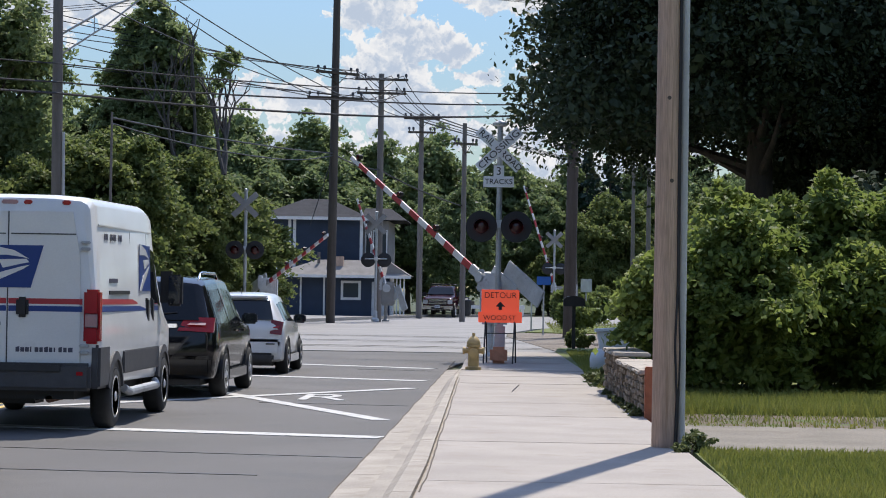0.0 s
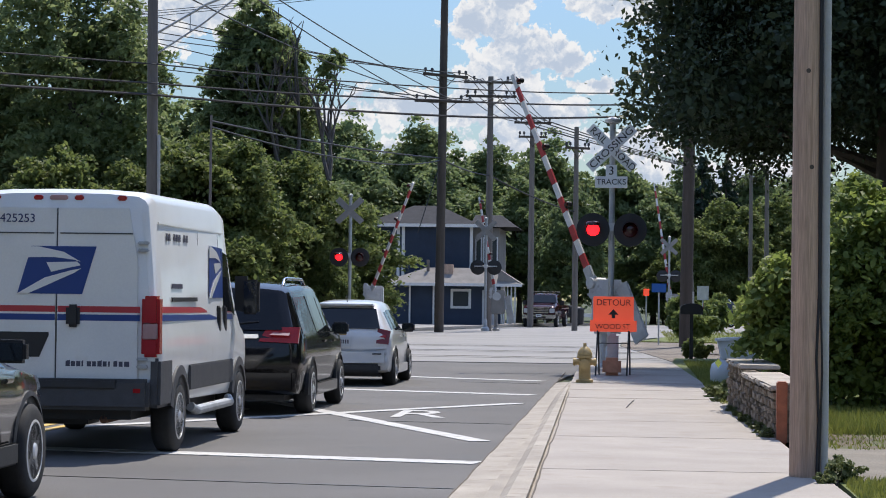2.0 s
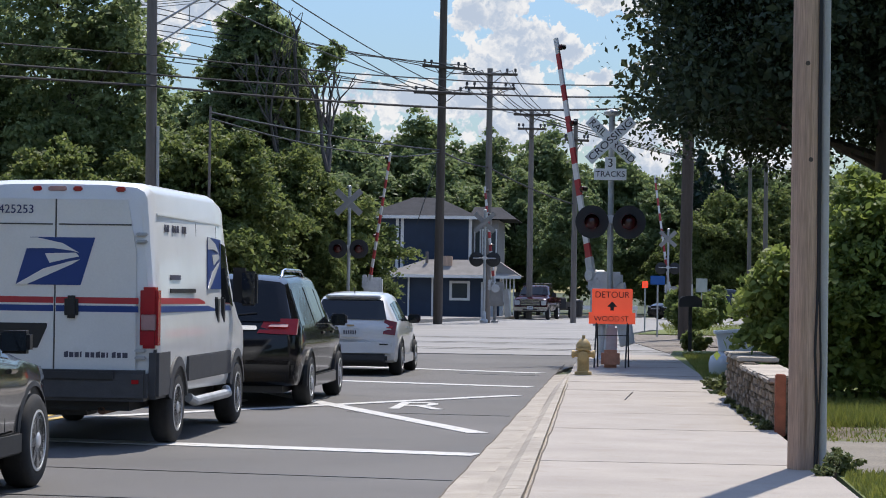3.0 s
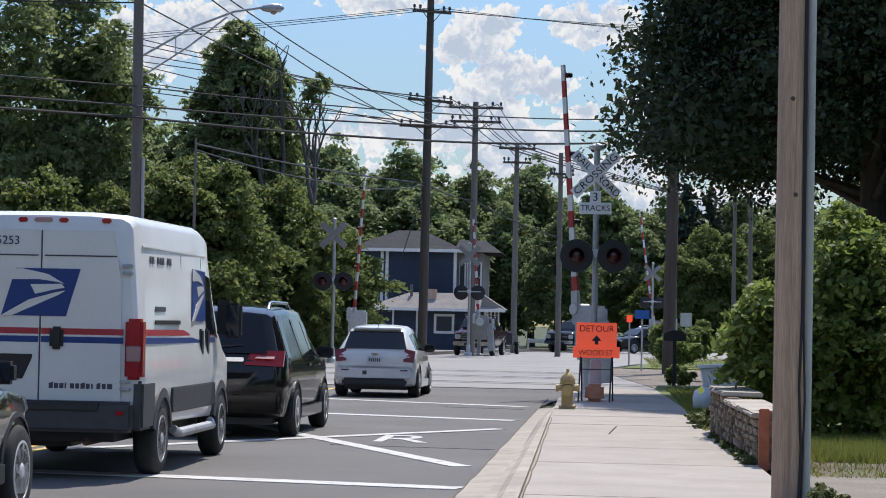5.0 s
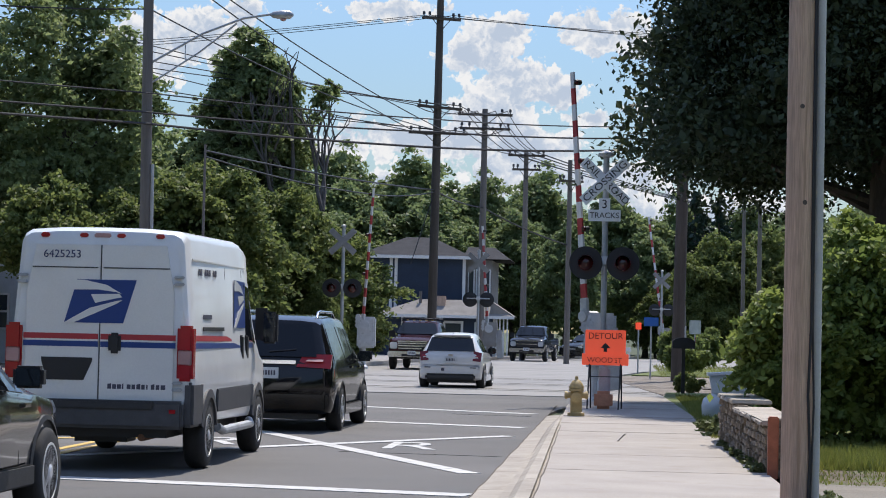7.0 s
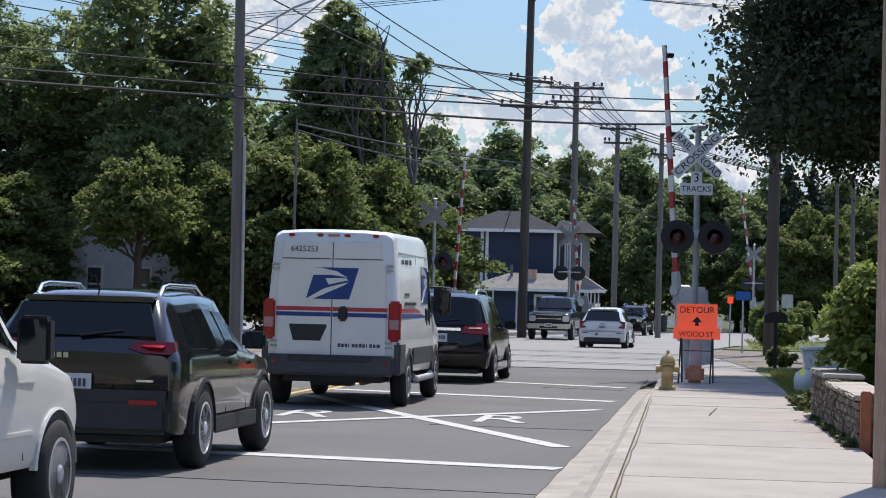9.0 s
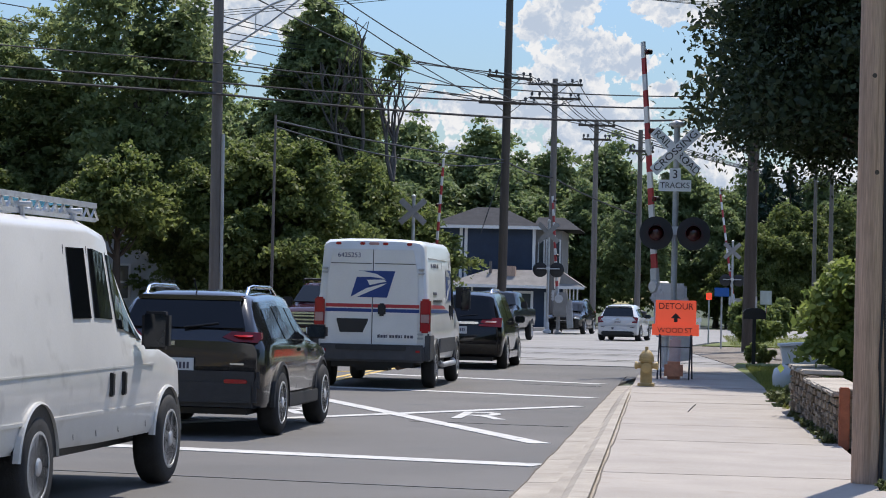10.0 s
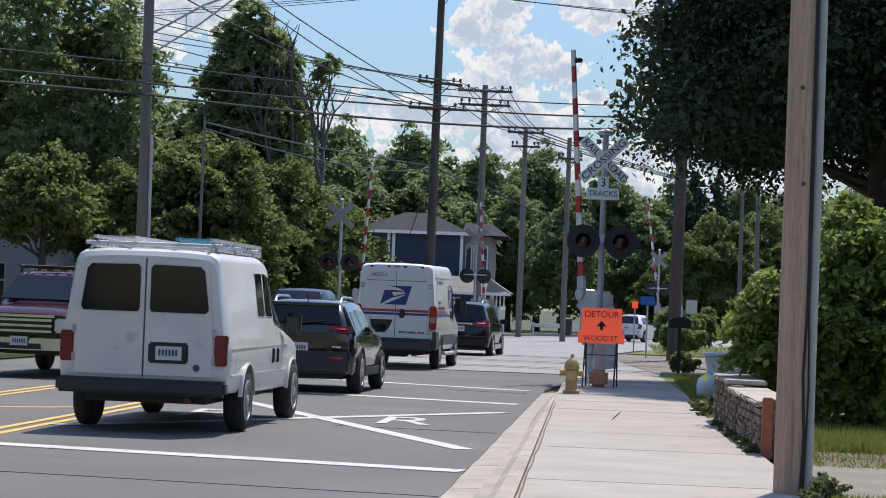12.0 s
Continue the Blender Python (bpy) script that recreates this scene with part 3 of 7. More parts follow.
# stop bars and the crossing's X, with its letters
marking("stop_line", (-1.45, 22.25), (-6.6, 23.35), 0.40)
marking("stop_line", (-1.62, 38.3), (-6.6, 40.1), 0.42)
marking("stop_line", (-1.72, 44.9), (-6.6, 47.4), 0.42)
marking("cross_line", (-1.66, 25.65), (-6.55, 37.4), 0.25)
marking("cross_line", (-1.70, 35.1), (-6.55, 27.0), 0.25, z=0.0055)
for cx in (-2.85, -5.5):
    r = writing("R", 1.0, "white_paint", pose(0, 0, 0) @ Matrix.Diagonal((1.0, 2.0, 1, 1)), None, "crossing_letter", 0.002)
    r.location = (cx, 31.35, 0.006)
    tagged(r, "white painted letter R on the asphalt", "road marking", kind="structure")
crack = [(-0.06 + 0.012 * k + 0.006 * math.sin(k * 1.9), 31.6 + 0.28 * k, WALK_Z + 0.004) for k in range(9)]
tagged(part("crack", tube(bmesh.new(), crack, 0.008, 5), "tar"), "crooked dark crack in the sidewalk", "crack", kind="structure")
# yellow median
for x in (-6.85, -7.1, -9.3, -9.55):
    marking("centre_line", (x, -20), (x + 0.25, 55), 0.11, "yellow_paint", label="yellow painted median line")
for k in range(6):
    marking("centre_hatch", (-7.15, 6 + 8.5 * k), (-9.25, 3.9 + 8.5 * k), 0.2, "yellow_paint", label="yellow painted median hatching")
# tar joints in the asphalt
for a, b, w in (((-1.45, 19.2), (-13, 21.0), 0.035), ((-1.5, 29.3), (-3.6, 29.6), 0.04), ((-1.7, 43.6), (-3.2, 44.0), 0.10), ((-2.2, 16.9), (-9, 17.5), 0.05)):
    marking("tar_seam", a, b, w, "tar", 0.001, "dark tar seam in the asphalt")


def railway(y, skew):
    """One track: two rails flush in the crossing, ties out on the gravel."""
    g = tagged(new("railway_track"), "rusty railway track set across the street", "railway track", "railway tracks", kind="structure")
    for off in (-0.72, 0.72):
        bm = slab([(-80, y + off - 0.035 + skew * 80, 0.026), (80, y + off - 0.035 - skew * 80, 0.026), (80, y + off + 0.035 - skew * 80, 0.026), (-80, y + off + 0.035 + skew * 80, 0.026)], (0, 0, -0.06))
        part("rail", bm, "rail_top", g)
        o = off + (0.09 if off < 0 else -0.09)
        bm = slab([(-14, y + o - 0.03 + skew * 14, 0.024), (1.1, y + o - 0.03 - skew * 1.1, 0.024), (1.1, y + o + 0.03 - skew * 1.1, 0.024), (-14, y + o + 0.03 + skew * 14, 0.024)], (0, 0, -0.02))
        part("flangeway", bm, "gravel", g)
    first = None
    for k in range(14):
        x = 1.8 + 0.62 * k
        if first is None:
            first = part("tie", boxes((-0.11, 0.11, -1.25, 1.25, -0.02, 0.05)), "dark_wood", g)
            first.location = (x, y - skew * x, 0)
        else:
            o = first.copy()
            scene.collection.objects.link(o)
            o.location = (x, y - skew * x, 0)


for yy in (62.5, 69.5, 77.0):
    railway(yy, 0.06)


# ---- vehicles ----
def lerp_stations(st, y):
    for a, b in zip(st, st[1:]):
        if y <= b[0]:
            k = (y - a[0]) / (b[0] - a[0])
            return [p + (q - p) * k for p, q in zip(a, b)]
    return list(st[-1])


def body_shell(st, dense=0.16):
    """Body lofted along its length from stations: y, bottom z, bottom half width, belt z, belt half width, roof z, roof half width."""
    ys = []
    for a, b in zip(st, st[1:]):
        n = max(1, int((b[0] - a[0]) / dense))
        ys += [a[0] + (b[0] - a[0]) * k / n for k in range(n)]
    ys.append(st[-1][0])
    bm = bmesh.new()
    rings = []
    for y in ys:
        _, zb, wb, zs, ws, zr, wr = lerp_stations(st, y)
        g = zr - zs
        half = [(wb * 0.86, zb), (wb * 0.97, zb + 0.02), (wb, zb + 0.08), (ws - 0.012, zb + (zs - zb) * 0.38), (ws, zb + (zs - zb) * 0.62),
                (ws - 0.006, zb + (zs - zb) * 0.88), (ws - 0.03, zs), (wr + 0.03, zr - min(0.11, g * 0.4)), (wr, zr - min(0.055, g * 0.2)),
                (wr - 0.07, zr - min(0.012, g * 0.1)), (wr * 0.55, zr + 0.012), (0, zr + 0.018)]
        ring = [bm.verts.new((x, y, z)) for x, z in half] + [bm.verts.new((-x, y, z)) for x, z in half[-2::-1]]
        rings.append(ring)
    n = len(rings[0])
    for a, b in zip(rings, rings[1:]):
        for k in range(n):
            bm.faces.new((a[k], a[(k + 1) % n], b[(k + 1) % n], b[k]))
    bm.faces.new(rings[0])
    bm.faces.new(rings[-1])
    bmesh.ops.recalc_face_normals(bm, faces=bm.faces[:])
    return bm


def flank(st, y, s, side, out=0.008):
    """The point on a side at y, s of the way from the belt to the roof edge."""
    _, zb, wb, zs, ws, zr, wr = lerp_stations(st, y)
    g = zr - zs
    x0, z0, x1, z1 = ws - 0.03, zs, wr + 0.03, zr - min(0.11, g * 0.4)
    return Vector((side * (x0 + (x1 - x0) * s + out), y, z0 + (z1 - z0) * s))


def side_z(st, y, z, side, out=0.006):
    """The point on a side below the belt at y and height z."""
    _, zb, wb, zs, ws, zr, wr = lerp_stations(st, y)
    k = (z - zb) / (zs - zb)
    pts = [(0.0, wb), (0.38, ws - 0.012), (0.62, ws), (0.88, ws - 0.006), (1.0, ws - 0.03)]
    x = pts[-1][1]
    for (k0, x0), (k1, x1) in zip(pts, pts[1:]):
        if k <= k1:
            x = x0 + (x1 - x0) * max(0, (k - k0) / (k1 - k0))
            break
    return Vector((side * (x + out), y, z))


def side_glass(st, car, spans, material="glass_dark", frame_material=None):
    """Side windows: spans of (y at belt rear, y at belt front, y at roof rear, y at roof front, s low, s high)."""
    for side in (-1, 1):
        for yb0, yb1, yr0, yr1, s0, s1 in spans:
            rows = []
            for k in range(5):
                s = s0 + (s1 - s0) * k / 4
                f = k / 4
                a, b = yb0 + (yr0 - yb0) * f, yb1 + (yr1 - yb1) * f
                rows.append([flank(st, a + (b - a) * j / 4, s, side) for j in range(5)])
            bm = bmesh.new()
            vs = [[bm.verts.new(p) for p in r] for r in rows]
            for r0, r1 in zip(vs, vs[1:]):
                for j in range(4):
                    bm.faces.new((r0[j], r0[j + 1], r1[j + 1], r1[j]))
            ex = bmesh.ops.extrude_face_region(bm, geom=bm.faces[:])
            for v in [g for g in ex["geom"] if isinstance(g, bmesh.types.BMVert)]:
                v.co.x -= side * 0.02
            bmesh.ops.recalc_face_normals(bm, faces=bm.faces[:])
            part("side_window", bm, material, car)


def cap_plate(points, end_y, sign, thick=0.014):
    """A plate on the rear (sign -1) or front (sign 1): (x, z) points, with end_y(z) the body there."""
    return slab([(x, end_y(z) + sign * 0.004, z) for x, z in points], (0, sign * thick, 0))


def rect(x0, x1, z0, z1, cut=0.0):
    if not cut:
        return [(x0, z0), (x1, z0), (x1, z1), (x0, z1)]
    return [(x0 + cut, z0), (x1 - cut, z0), (x1, z0 + cut), (x1, z1 - cut), (x1 - cut, z1), (x0 + cut, z1), (x0, z1 - cut), (x0, z0 + cut)]


def wheel(car, x, y, r, side, width=0.225, rim="alloy", spokes=7):
    """A wheel that turns: its origin on the axle; tyre, rim and spokes under it."""
    w = new("wheel")
    w.parent = car
    w.matrix_basis = pose(x, y, r)
    h = width / 2
    tyre = lathe(bmesh.new(), [(r * 0.64, -h), (r * 0.86, -h - 0.006), (r * 0.965, -h * 0.82), (r, -h * 0.5), (r, h * 0.5), (r * 0.965, h * 0.82), (r * 0.86, h + 0.006), (r * 0.64, h)], 32, "x")
    part("tyre", tyre, "rubber", w, smooth=40)
    o = side * h
    bm = lathe(bmesh.new(), [(r * 0.655, o * 1.0), (r * 0.655, o * 1.03), (r * 0.60, o * 1.05), (r * 0.58, o * 0.55), (r * 0.02, o * 0.5)], 32, "x")
    for k in range(spokes):
        a = k * 2 * math.pi / spokes
        u, v = Vector((0, math.cos(a), math.sin(a))), Vector((0, -math.sin(a), math.cos(a)))
        w0, w1 = r * 0.10, r * 0.075
        pts = [u * r * 0.10 - v * w0, u * r * 0.62 - v * w1, u * r * 0.62 + v * w1, u * r * 0.10 + v * w0]
        a0 = [bm.verts.new(p + Vector((o * 1.0, 0, 0))) for p in pts]
        a1 = [bm.verts.new(p + Vector((o * 0.6, 0, 0))) for p in pts]
        bm.faces.new(a0)
        for i in range(4):
            bm.faces.new((a0[i], a0[(i + 1) % 4], a1[(i + 1) % 4], a1[i]))
    lathe(bm, [(r * 0.17, o * 0.5), (r * 0.17, o * 1.02), (r * 0.12, o * 1.12), (r * 0.01, o * 1.13)], 16, "x")
    bmesh.ops.recalc_face_normals(bm, faces=bm.faces[:])
    part("rim", bm, rim, w)
    if rim != "steel_rim":
        # black dish that stands in for the shade between the spokes
        part("spoke_gap_shade", lathe(bmesh.new(), [(r * 0.575, o * 0.3), (r * 0.575, o * 0.60), (r * 0.02, o * 0.61)], 24, "x"), "black", w)
    return w


def arch(car, st, y, r, side, lip="trim", gap=0.06, lip_width=0.035, floor_z=0.3):
    """Black plate on the body side that imitates the shaded wheel opening, with its lip."""
    x = side * (max(lerp_stations(st, y)[2], lerp_stations(st, y)[4]) + 0.003)
    R_ = r + gap
    a0 = math.asin(max(-0.9, min(0.9, (floor_z - r) / R_)))
    arc = [(y + R_ * math.cos(a0 + (math.pi - 2 * a0) * k / 20), r + R_ * math.sin(a0 + (math.pi - 2 * a0) * k / 20)) for k in range(21)]
    part("arch_shade_plate", slab([(x, a, b) for a, b in arc], (-side * 0.05, 0, 0)), "black", car)
    bm = bmesh.new()
    inner, outer = [], []
    for k in range(21):
        t = a0 + (math.pi - 2 * a0) * k / 20
        for R2, lst in ((R_ - 0.004, inner), (R_ + lip_width, outer)):
            lst.append((y + R2 * math.cos(t), r + R2 * math.sin(t)))
    va = [bm.verts.new((x + side * 0.022, a, b)) for a, b in inner]
    vb = [bm.verts.new((x + side * 0.012, a, b)) for a, b in outer]
    vc = [bm.verts.new((x - side * 0.03, a, b)) for a, b in outer]
    vd = [bm.verts.new((x - side * 0.03, a, b)) for a, b in inner]
    for k in range(20):
        for p, q in ((va, vb), (vb, vc), (vd, va)):
            bm.faces.new((p[k], p[k + 1], q[k + 1], q[k]))
    bmesh.ops.recalc_face_normals(bm, faces=bm.faces[:])
    part("arch_lip", bm, lip, car)


def mirror(car, x, y, z, side, w=0.22, h=0.17, material="black", face="chrome"):
    m_ = part("mirror", boxes((min(x, x + side * w), max(x, x + side * w), y, y + 0.13, z, z + h), bevel=0.03), material, car, smooth=40)
    part("mirror_glass", boxes((x + side * 0.03 if side > 0 else x - w + 0.02, x + w - 0.02 if side > 0 else x - 0.03, y - 0.006, y + 0.004, z + 0.02, z + h - 0.02)), "glass_smoke", m_)


def plate(car, x, z, end_y, sign, w=0.32, h=0.165):
    p = part("number_plate", cap_plate(rect(x - w / 2, x + w / 2, z, z + h), end_y, sign, 0.02), "plate", car)
    for k in range(6):
        xx = x - w * 0.38 + k * w * 0.13
        part("plate_bar", slab([(xx, end_y(z) + sign * 0.026, z + 0.05), (xx + w * 0.08, end_y(z) + sign * 0.026, z + 0.05), (xx + w * 0.08, end_y(z) + sign * 0.026, z + 0.12), (xx, end_y(z) + sign * 0.026, z + 0.12)], (0, sign * 0.003, 0)), "plate_bar", p)


def groove_line(points, material, car, name="panel_gap", w=0.012, way=(0, 0, 0)):
    """A thin seam along points."""
    bm = tube(bmesh.new(), points, w / 2, 4)
    return part(name, bm, material, car)


def underside(car, hw, y0, y1, z0=0.28, z1=0.5):
    part("chassis", boxes((-hw, hw, y0, y1, z0, z1)), "black", car)


def four_wheels(car, st, wb, r, hw, rim="alloy", spokes=7, lip="trim", floor_z=0.3, width=0.225, gap=0.06, lip_width=0.035):
    ws = []
    for side in (-1, 1):
        for y in (0.0, wb):
            arch(car, st, y, r, side, lip, gap=gap, floor_z=floor_z, lip_width=lip_width)
            ws.append(wheel(car, side * (hw - width / 2 + 0.02), y, r, side, width, rim, spokes))
    return ws


WHEELS = {}          # car -> (wheels, radius)


def parcel_van():
    """Tall white parcel van seen from behind: two rear doors, grey bumper and sills, blue badge, red and blue stripes."""
    wb, r = 3.62, 0.36
    car = thing("delivery_van", 0, 0, 0, "tall white postal delivery van with red and blue stripes", "van")
    st = [(-1.00, 0.62, 0.90, 1.25, 0.965, 2.44, 0.80), (-0.95, 0.55, 0.95, 1.25, 1.0, 2.53, 0.845), (-0.82, 0.50, 0.98, 1.28, 1.015, 2.575, 0.865),
          (2.6, 0.46, 0.98, 1.28, 1.015, 2.60, 0.87), (3.2, 0.45, 0.98, 1.28, 1.01, 2.54, 0.84), (3.5, 0.45, 0.98, 1.26, 1.0, 2.40, 0.80),
          (4.15, 0.42, 0.97, 1.15, 0.99, 1.45, 0.82), (4.45, 0.40, 0.92, 1.0, 0.93, 1.16, 0.76), (4.58, 0.42, 0.78, 0.85, 0.78, 0.92, 0.6)]
    part("body", body_shell(st), "van_white", car, smooth=32)
    back = lambda z: -1.008
    # rear doors with seams, hinges and handle
    for x0, x1 in ((-0.80, -0.006), (0.006, 0.80)):
        top = 0.70
        k = 1 if x1 > 0.5 else -1
        xs = (0.008 * k, 0.80 * k, 0.79 * k, top * k, 0.008 * k)
        zs = (0.76, 0.76, 1.9, 2.40, 2.40)
        d = part("rear_door", slab([(x, back(z) - 0.004, z) for x, z in zip(xs, zs)], (0, -0.012, 0)), "van_white", car)
        # the crease's shade line, drawn as a dark grey strip
        part("door_crease_shade", slab([(0.03 * k, back(2.16) - 0.018, 2.15), (0.74 * k, back(2.16) - 0.018, 2.15), (0.74 * k, back(2.16) - 0.018, 2.163), (0.03 * k, back(2.16) - 0.018, 2.163)], (0, -0.003, 0)), "grey_trim", d)
        for hz in (0.86, 1.98):
            part("hinge", boxes((min(0.79 * k, 0.90 * k), max(0.79 * k, 0.90 * k), -1.04, -0.99, hz, hz + 0.035), bevel=0.010), "galv", d)
            part("hinge", boxes((min(0.79 * k, 0.90 * k), max(0.79 * k, 0.90 * k), -1.04, -0.99, hz + 0.07, hz + 0.105), bevel=0.010), "galv", d)
    part("door_seam", boxes((-0.004, 0.004, -1.026, -1.0, 0.74, 2.4)), "grey_trim", car)
    part("door_handle", boxes((0.10, 0.235, -1.06, -1.01, 1.25, 1.47), bevel=0.03), "black", car, smooth=40)
    part("plate_recess", slab([(-0.62, -1.022, 1.20), (-0.07, -1.022, 1.20), (-0.07, -1.022, 1.165), (-0.16, -1.022, 0.96), (-0.56, -1.022, 0.96), (-0.62, -1.022, 1.165)], (0, -0.008, 0)), "black", car)
    # stripes over the doors and along the sides
    for name, z0, z1, m_ in (("red_stripe", 1.395, 1.455, "stripe_red"), ("blue_stripe", 1.315, 1.375, "blue_badge")):
        for x0, x1 in ((-0.82, -0.012), (0.012, 0.82)):
            part(name, slab([(x0, -1.0225, z0), (x1, -1.0225, z0), (x1, -1.0225, z1), (x0, -1.0225, z1)], (0, -0.003, 0)), m_, car)
        for side in (-1, 1):
            part(name, slab([flank(st, y, s, side, 0.004) for y, s in ((-0.80, (z0 - 1.28) / 1.17), (3.3, (z0 - 1.28) / 1.17), (3.3, (z1 - 1.28) / 1.17), (-0.80, (z1 - 1.28) / 1.17))], (side * 0.004, 0, 0)), m_, car)
    # rear badge: a leaning blue field with a white swoop
    def field(pts, m_, depth, place):
        return part("badge", slab([place(u, v, depth) for u, v in pts], (place(0, 0, depth + 0.003) - place(0, 0, depth))), m_, car)
    def badge(place, w, h):
        at_ = lambda pts: [((2 * (u + 0.18 * v) - 1.08) * w, v * h) for u, v in pts]
        field(at_([(0, 0), (0.85, 0), (0.85, 1), (0, 1)]), "blue_badge", 0.003, place)
        field(at_([(0.0, 0.99), (0.10, 0.99), (0.45, 0.88), (0.70, 0.68), (0.60, 0.72), (0.35, 0.77), (0.0, 0.76)]), "van_white", 0.008, place)
        field(at_([(0.0, 0.0), (0.14, 0.0), (0.66, 0.44), (0.74, 0.54), (0.62, 0.50), (0.30, 0.34)]), "van_white", 0.008, place)
        field(at_([(0.26, 0.66), (0.66, 0.68), (0.72, 0.60), (0.60, 0.56), (0.36, 0.46)]), "van_white", 0.008, place)
    badge(lambda u, v, d: Vector((0.02 + u, back(1.57 + v) - 0.016 - d, 1.57 + v)), 0.375, 0.46)
    for side in (-1, 1):
        badge(lambda u, v, d: flank(st, 2.35 + u * 1.2, (0.12 + v) / 1.17 + 0.12, side, 0.004 + d), 0.42, 0.55)
        # slogan and address as plain bars
        for k in range(9):
            if k not in (2, 6):
                part("slogan_bar", slab([flank(st, -0.35 + 0.13 * k + u, 0.70 + v, side, 0.006) for u, v in ((0, 0), (0.09, 0), (0.09, 0.06), (0, 0.06))], (side * 0.003, 0, 0)), "plate_bar", car)
        part("slogan_bar", slab([flank(st, -0.2 + u, 0.30 + v, side, 0.006) for u, v in ((0, 0), (0.55, 0), (0.55, 0.04), (0, 0.04))], (side * 0.003, 0, 0)), "plate_bar", car)
        part("door_track", slab([flank(st, -0.25 + u, 0.19 + v, side, 0.006) for u, v in ((0, 0), (1.35, 0), (1.35, 0.035), (0, 0.035))], (side * 0.01, 0, 0)), "black", car)
        part("roof_crease", slab([flank(st, y, s, side, 0.003) for y, s in ((-0.7, 0.83), (2.9, 0.83), (2.9, 0.845), (-0.7, 0.845))], (side * 0.012, 0, 0)), "van_white", car)
        for y in (2.35, 2.72):
            p0 = flank(st, y, 0.06, side, 0)
            part("door_handle", boxes((p0.x - 0.03, p0.x + 0.03, y - 0.07, y + 0.07, 1.16, 1.46), bevel=0.02), "black", car, smooth=40)
        for y in (1.35, 2.55):
            part("panel_gap", slab([side_z(st, y, 0.6, side, 0.001), side_z(st, y + 0.012, 0.6, side, 0.001), flank(st, y + 0.012, 0.8, side, 0.002), flank(st, y, 0.8, side, 0.002)], (side * 0.002, 0, 0)), "grey_trim", car)
        x = side * 1.0
        part("side_moulding", boxes((min(x, x + side * 0.03), max(x, x + side * 0.03), 0.52, 3.1, 0.60, 0.86), bevel=0.01), "grey_trim", car)
        part("step_bar", tube(bmesh.new(), [(x * 0.99, 0.75, 0.42), (x * 1.03, 0.85, 0.38), (x * 1.03, 2.9, 0.38), (x * 0.99, 3.0, 0.42)], 0.05, 10), "galv", car)
        part("rear_quarter", boxes((min(side * 0.90, x + side * 0.025), max(side * 0.90, x + side * 0.025), -1.02, -0.40, 0.48, 0.96), bevel=0.03), "grey_trim", car)
        # tail lamps
        lamp = part("tail_lamp", boxes((min(side * 0.835, side * 1.012), max(side * 0.835, side * 1.012), -1.04, -0.86, 0.97, 1.56), bevel=0.03), "tail_red", car, smooth=40)
        part("lamp_lens", boxes((min(side * 0.85, side * 1.0), max(side * 0.85, side * 1.0), -1.05, -1.03, 1.14, 1.30), bevel=0.01), "tail_clear", lamp)
        # cab mirror
        part("mirror_arm", boxes((min(side * 0.98, side * 1.12), max(side * 0.98, side * 1.12), 3.42, 3.50, 1.40, 1.80)), "black", car)
        mirror(car, side * 1.06, 3.40, 1.36, side, 0.20, 0.40)
    side_glass(st, car, [(2.72, 3.55, 2.72, 3.22, 0.10, 0.66)], "glass_dark")
    part("windscreen", slab([(-0.80, 4.1, 1.52), (0.80, 4.1, 1.52), (0.72, 3.54, 2.34), (-0.72, 3.54, 2.34)], (0, 0.02, 0.03)), "glass_dark", car)
    part("bumper", boxes((-0.93, 0.93, -1.12, -0.86, 0.46, 0.76), bevel=0.035), "grey_trim", car, smooth=40)
    part("bumper_step", boxes((-0.62, 0.62, -1.14, -1.0, 0.66, 0.755), bevel=0.015), "trim", car)
    for x in (-0.82, 0.82):
        part("reflector", boxes((x - 0.035, x + 0.035, -1.13, -1.11, 0.63, 0.67)), "tail_red", car)
    # roof marker lamps
    for x in (-0.62, -0.20, 0.20, 0.62):
        part("marker_lamp", boxes((x - 0.045, x + 0.045, -1.0, -0.88, 2.475, 2.525), bevel=0.012), "tail_red", car)
    part("marker_lamp", boxes((-0.09, 0.09, -1.0, -0.88, 2.475, 2.525), bevel=0.012), "tail_clear", car)
    writing("6425253", 0.085, "blue_text", Matrix.Translation((-0.42, back(2.3) - 0.02, 2.295)) @ pose(0, 0, 0, 90, 0, 0), car, "fleet_number", 0.002)
    # web address as bars
    for k, wdt in enumerate((0.05, 0.05, 0.05, 0.02, 0.05, 0.045, 0.05, 0.045, 0.02, 0.045, 0.045, 0.06)):
        x = 0.10 + 0.052 * k
        part("address_bar", slab([(x, -1.0225, 0.875), (x + wdt * 0.84, -1.0225, 0.875), (x + wdt * 0.84, -1.0225, 0.925 if k % 3 else 0.935), (x, -1.0225, 0.925)], (0, -0.003, 0)), "plate_bar", car)
    underside(car, 0.72, -0.9, 4.3, 0.36, 0.6)
    part("exhaust", tube(bmesh.new(), [(0.45, -0.9, 0.36), (0.45, 0.6, 0.36)], 0.04), "rust", car)
    part("spare_wheel", boxes((-0.35, 0.3, -0.75, -0.2, 0.30, 0.42), bevel=0.04), "black", car)
    ws = four_wheels(car, st, wb, r, 1.0, "steel_rim", 6, "grey_trim", 0.46, lip_width=0.09)
    WHEELS[car] = (ws, r)
    return car


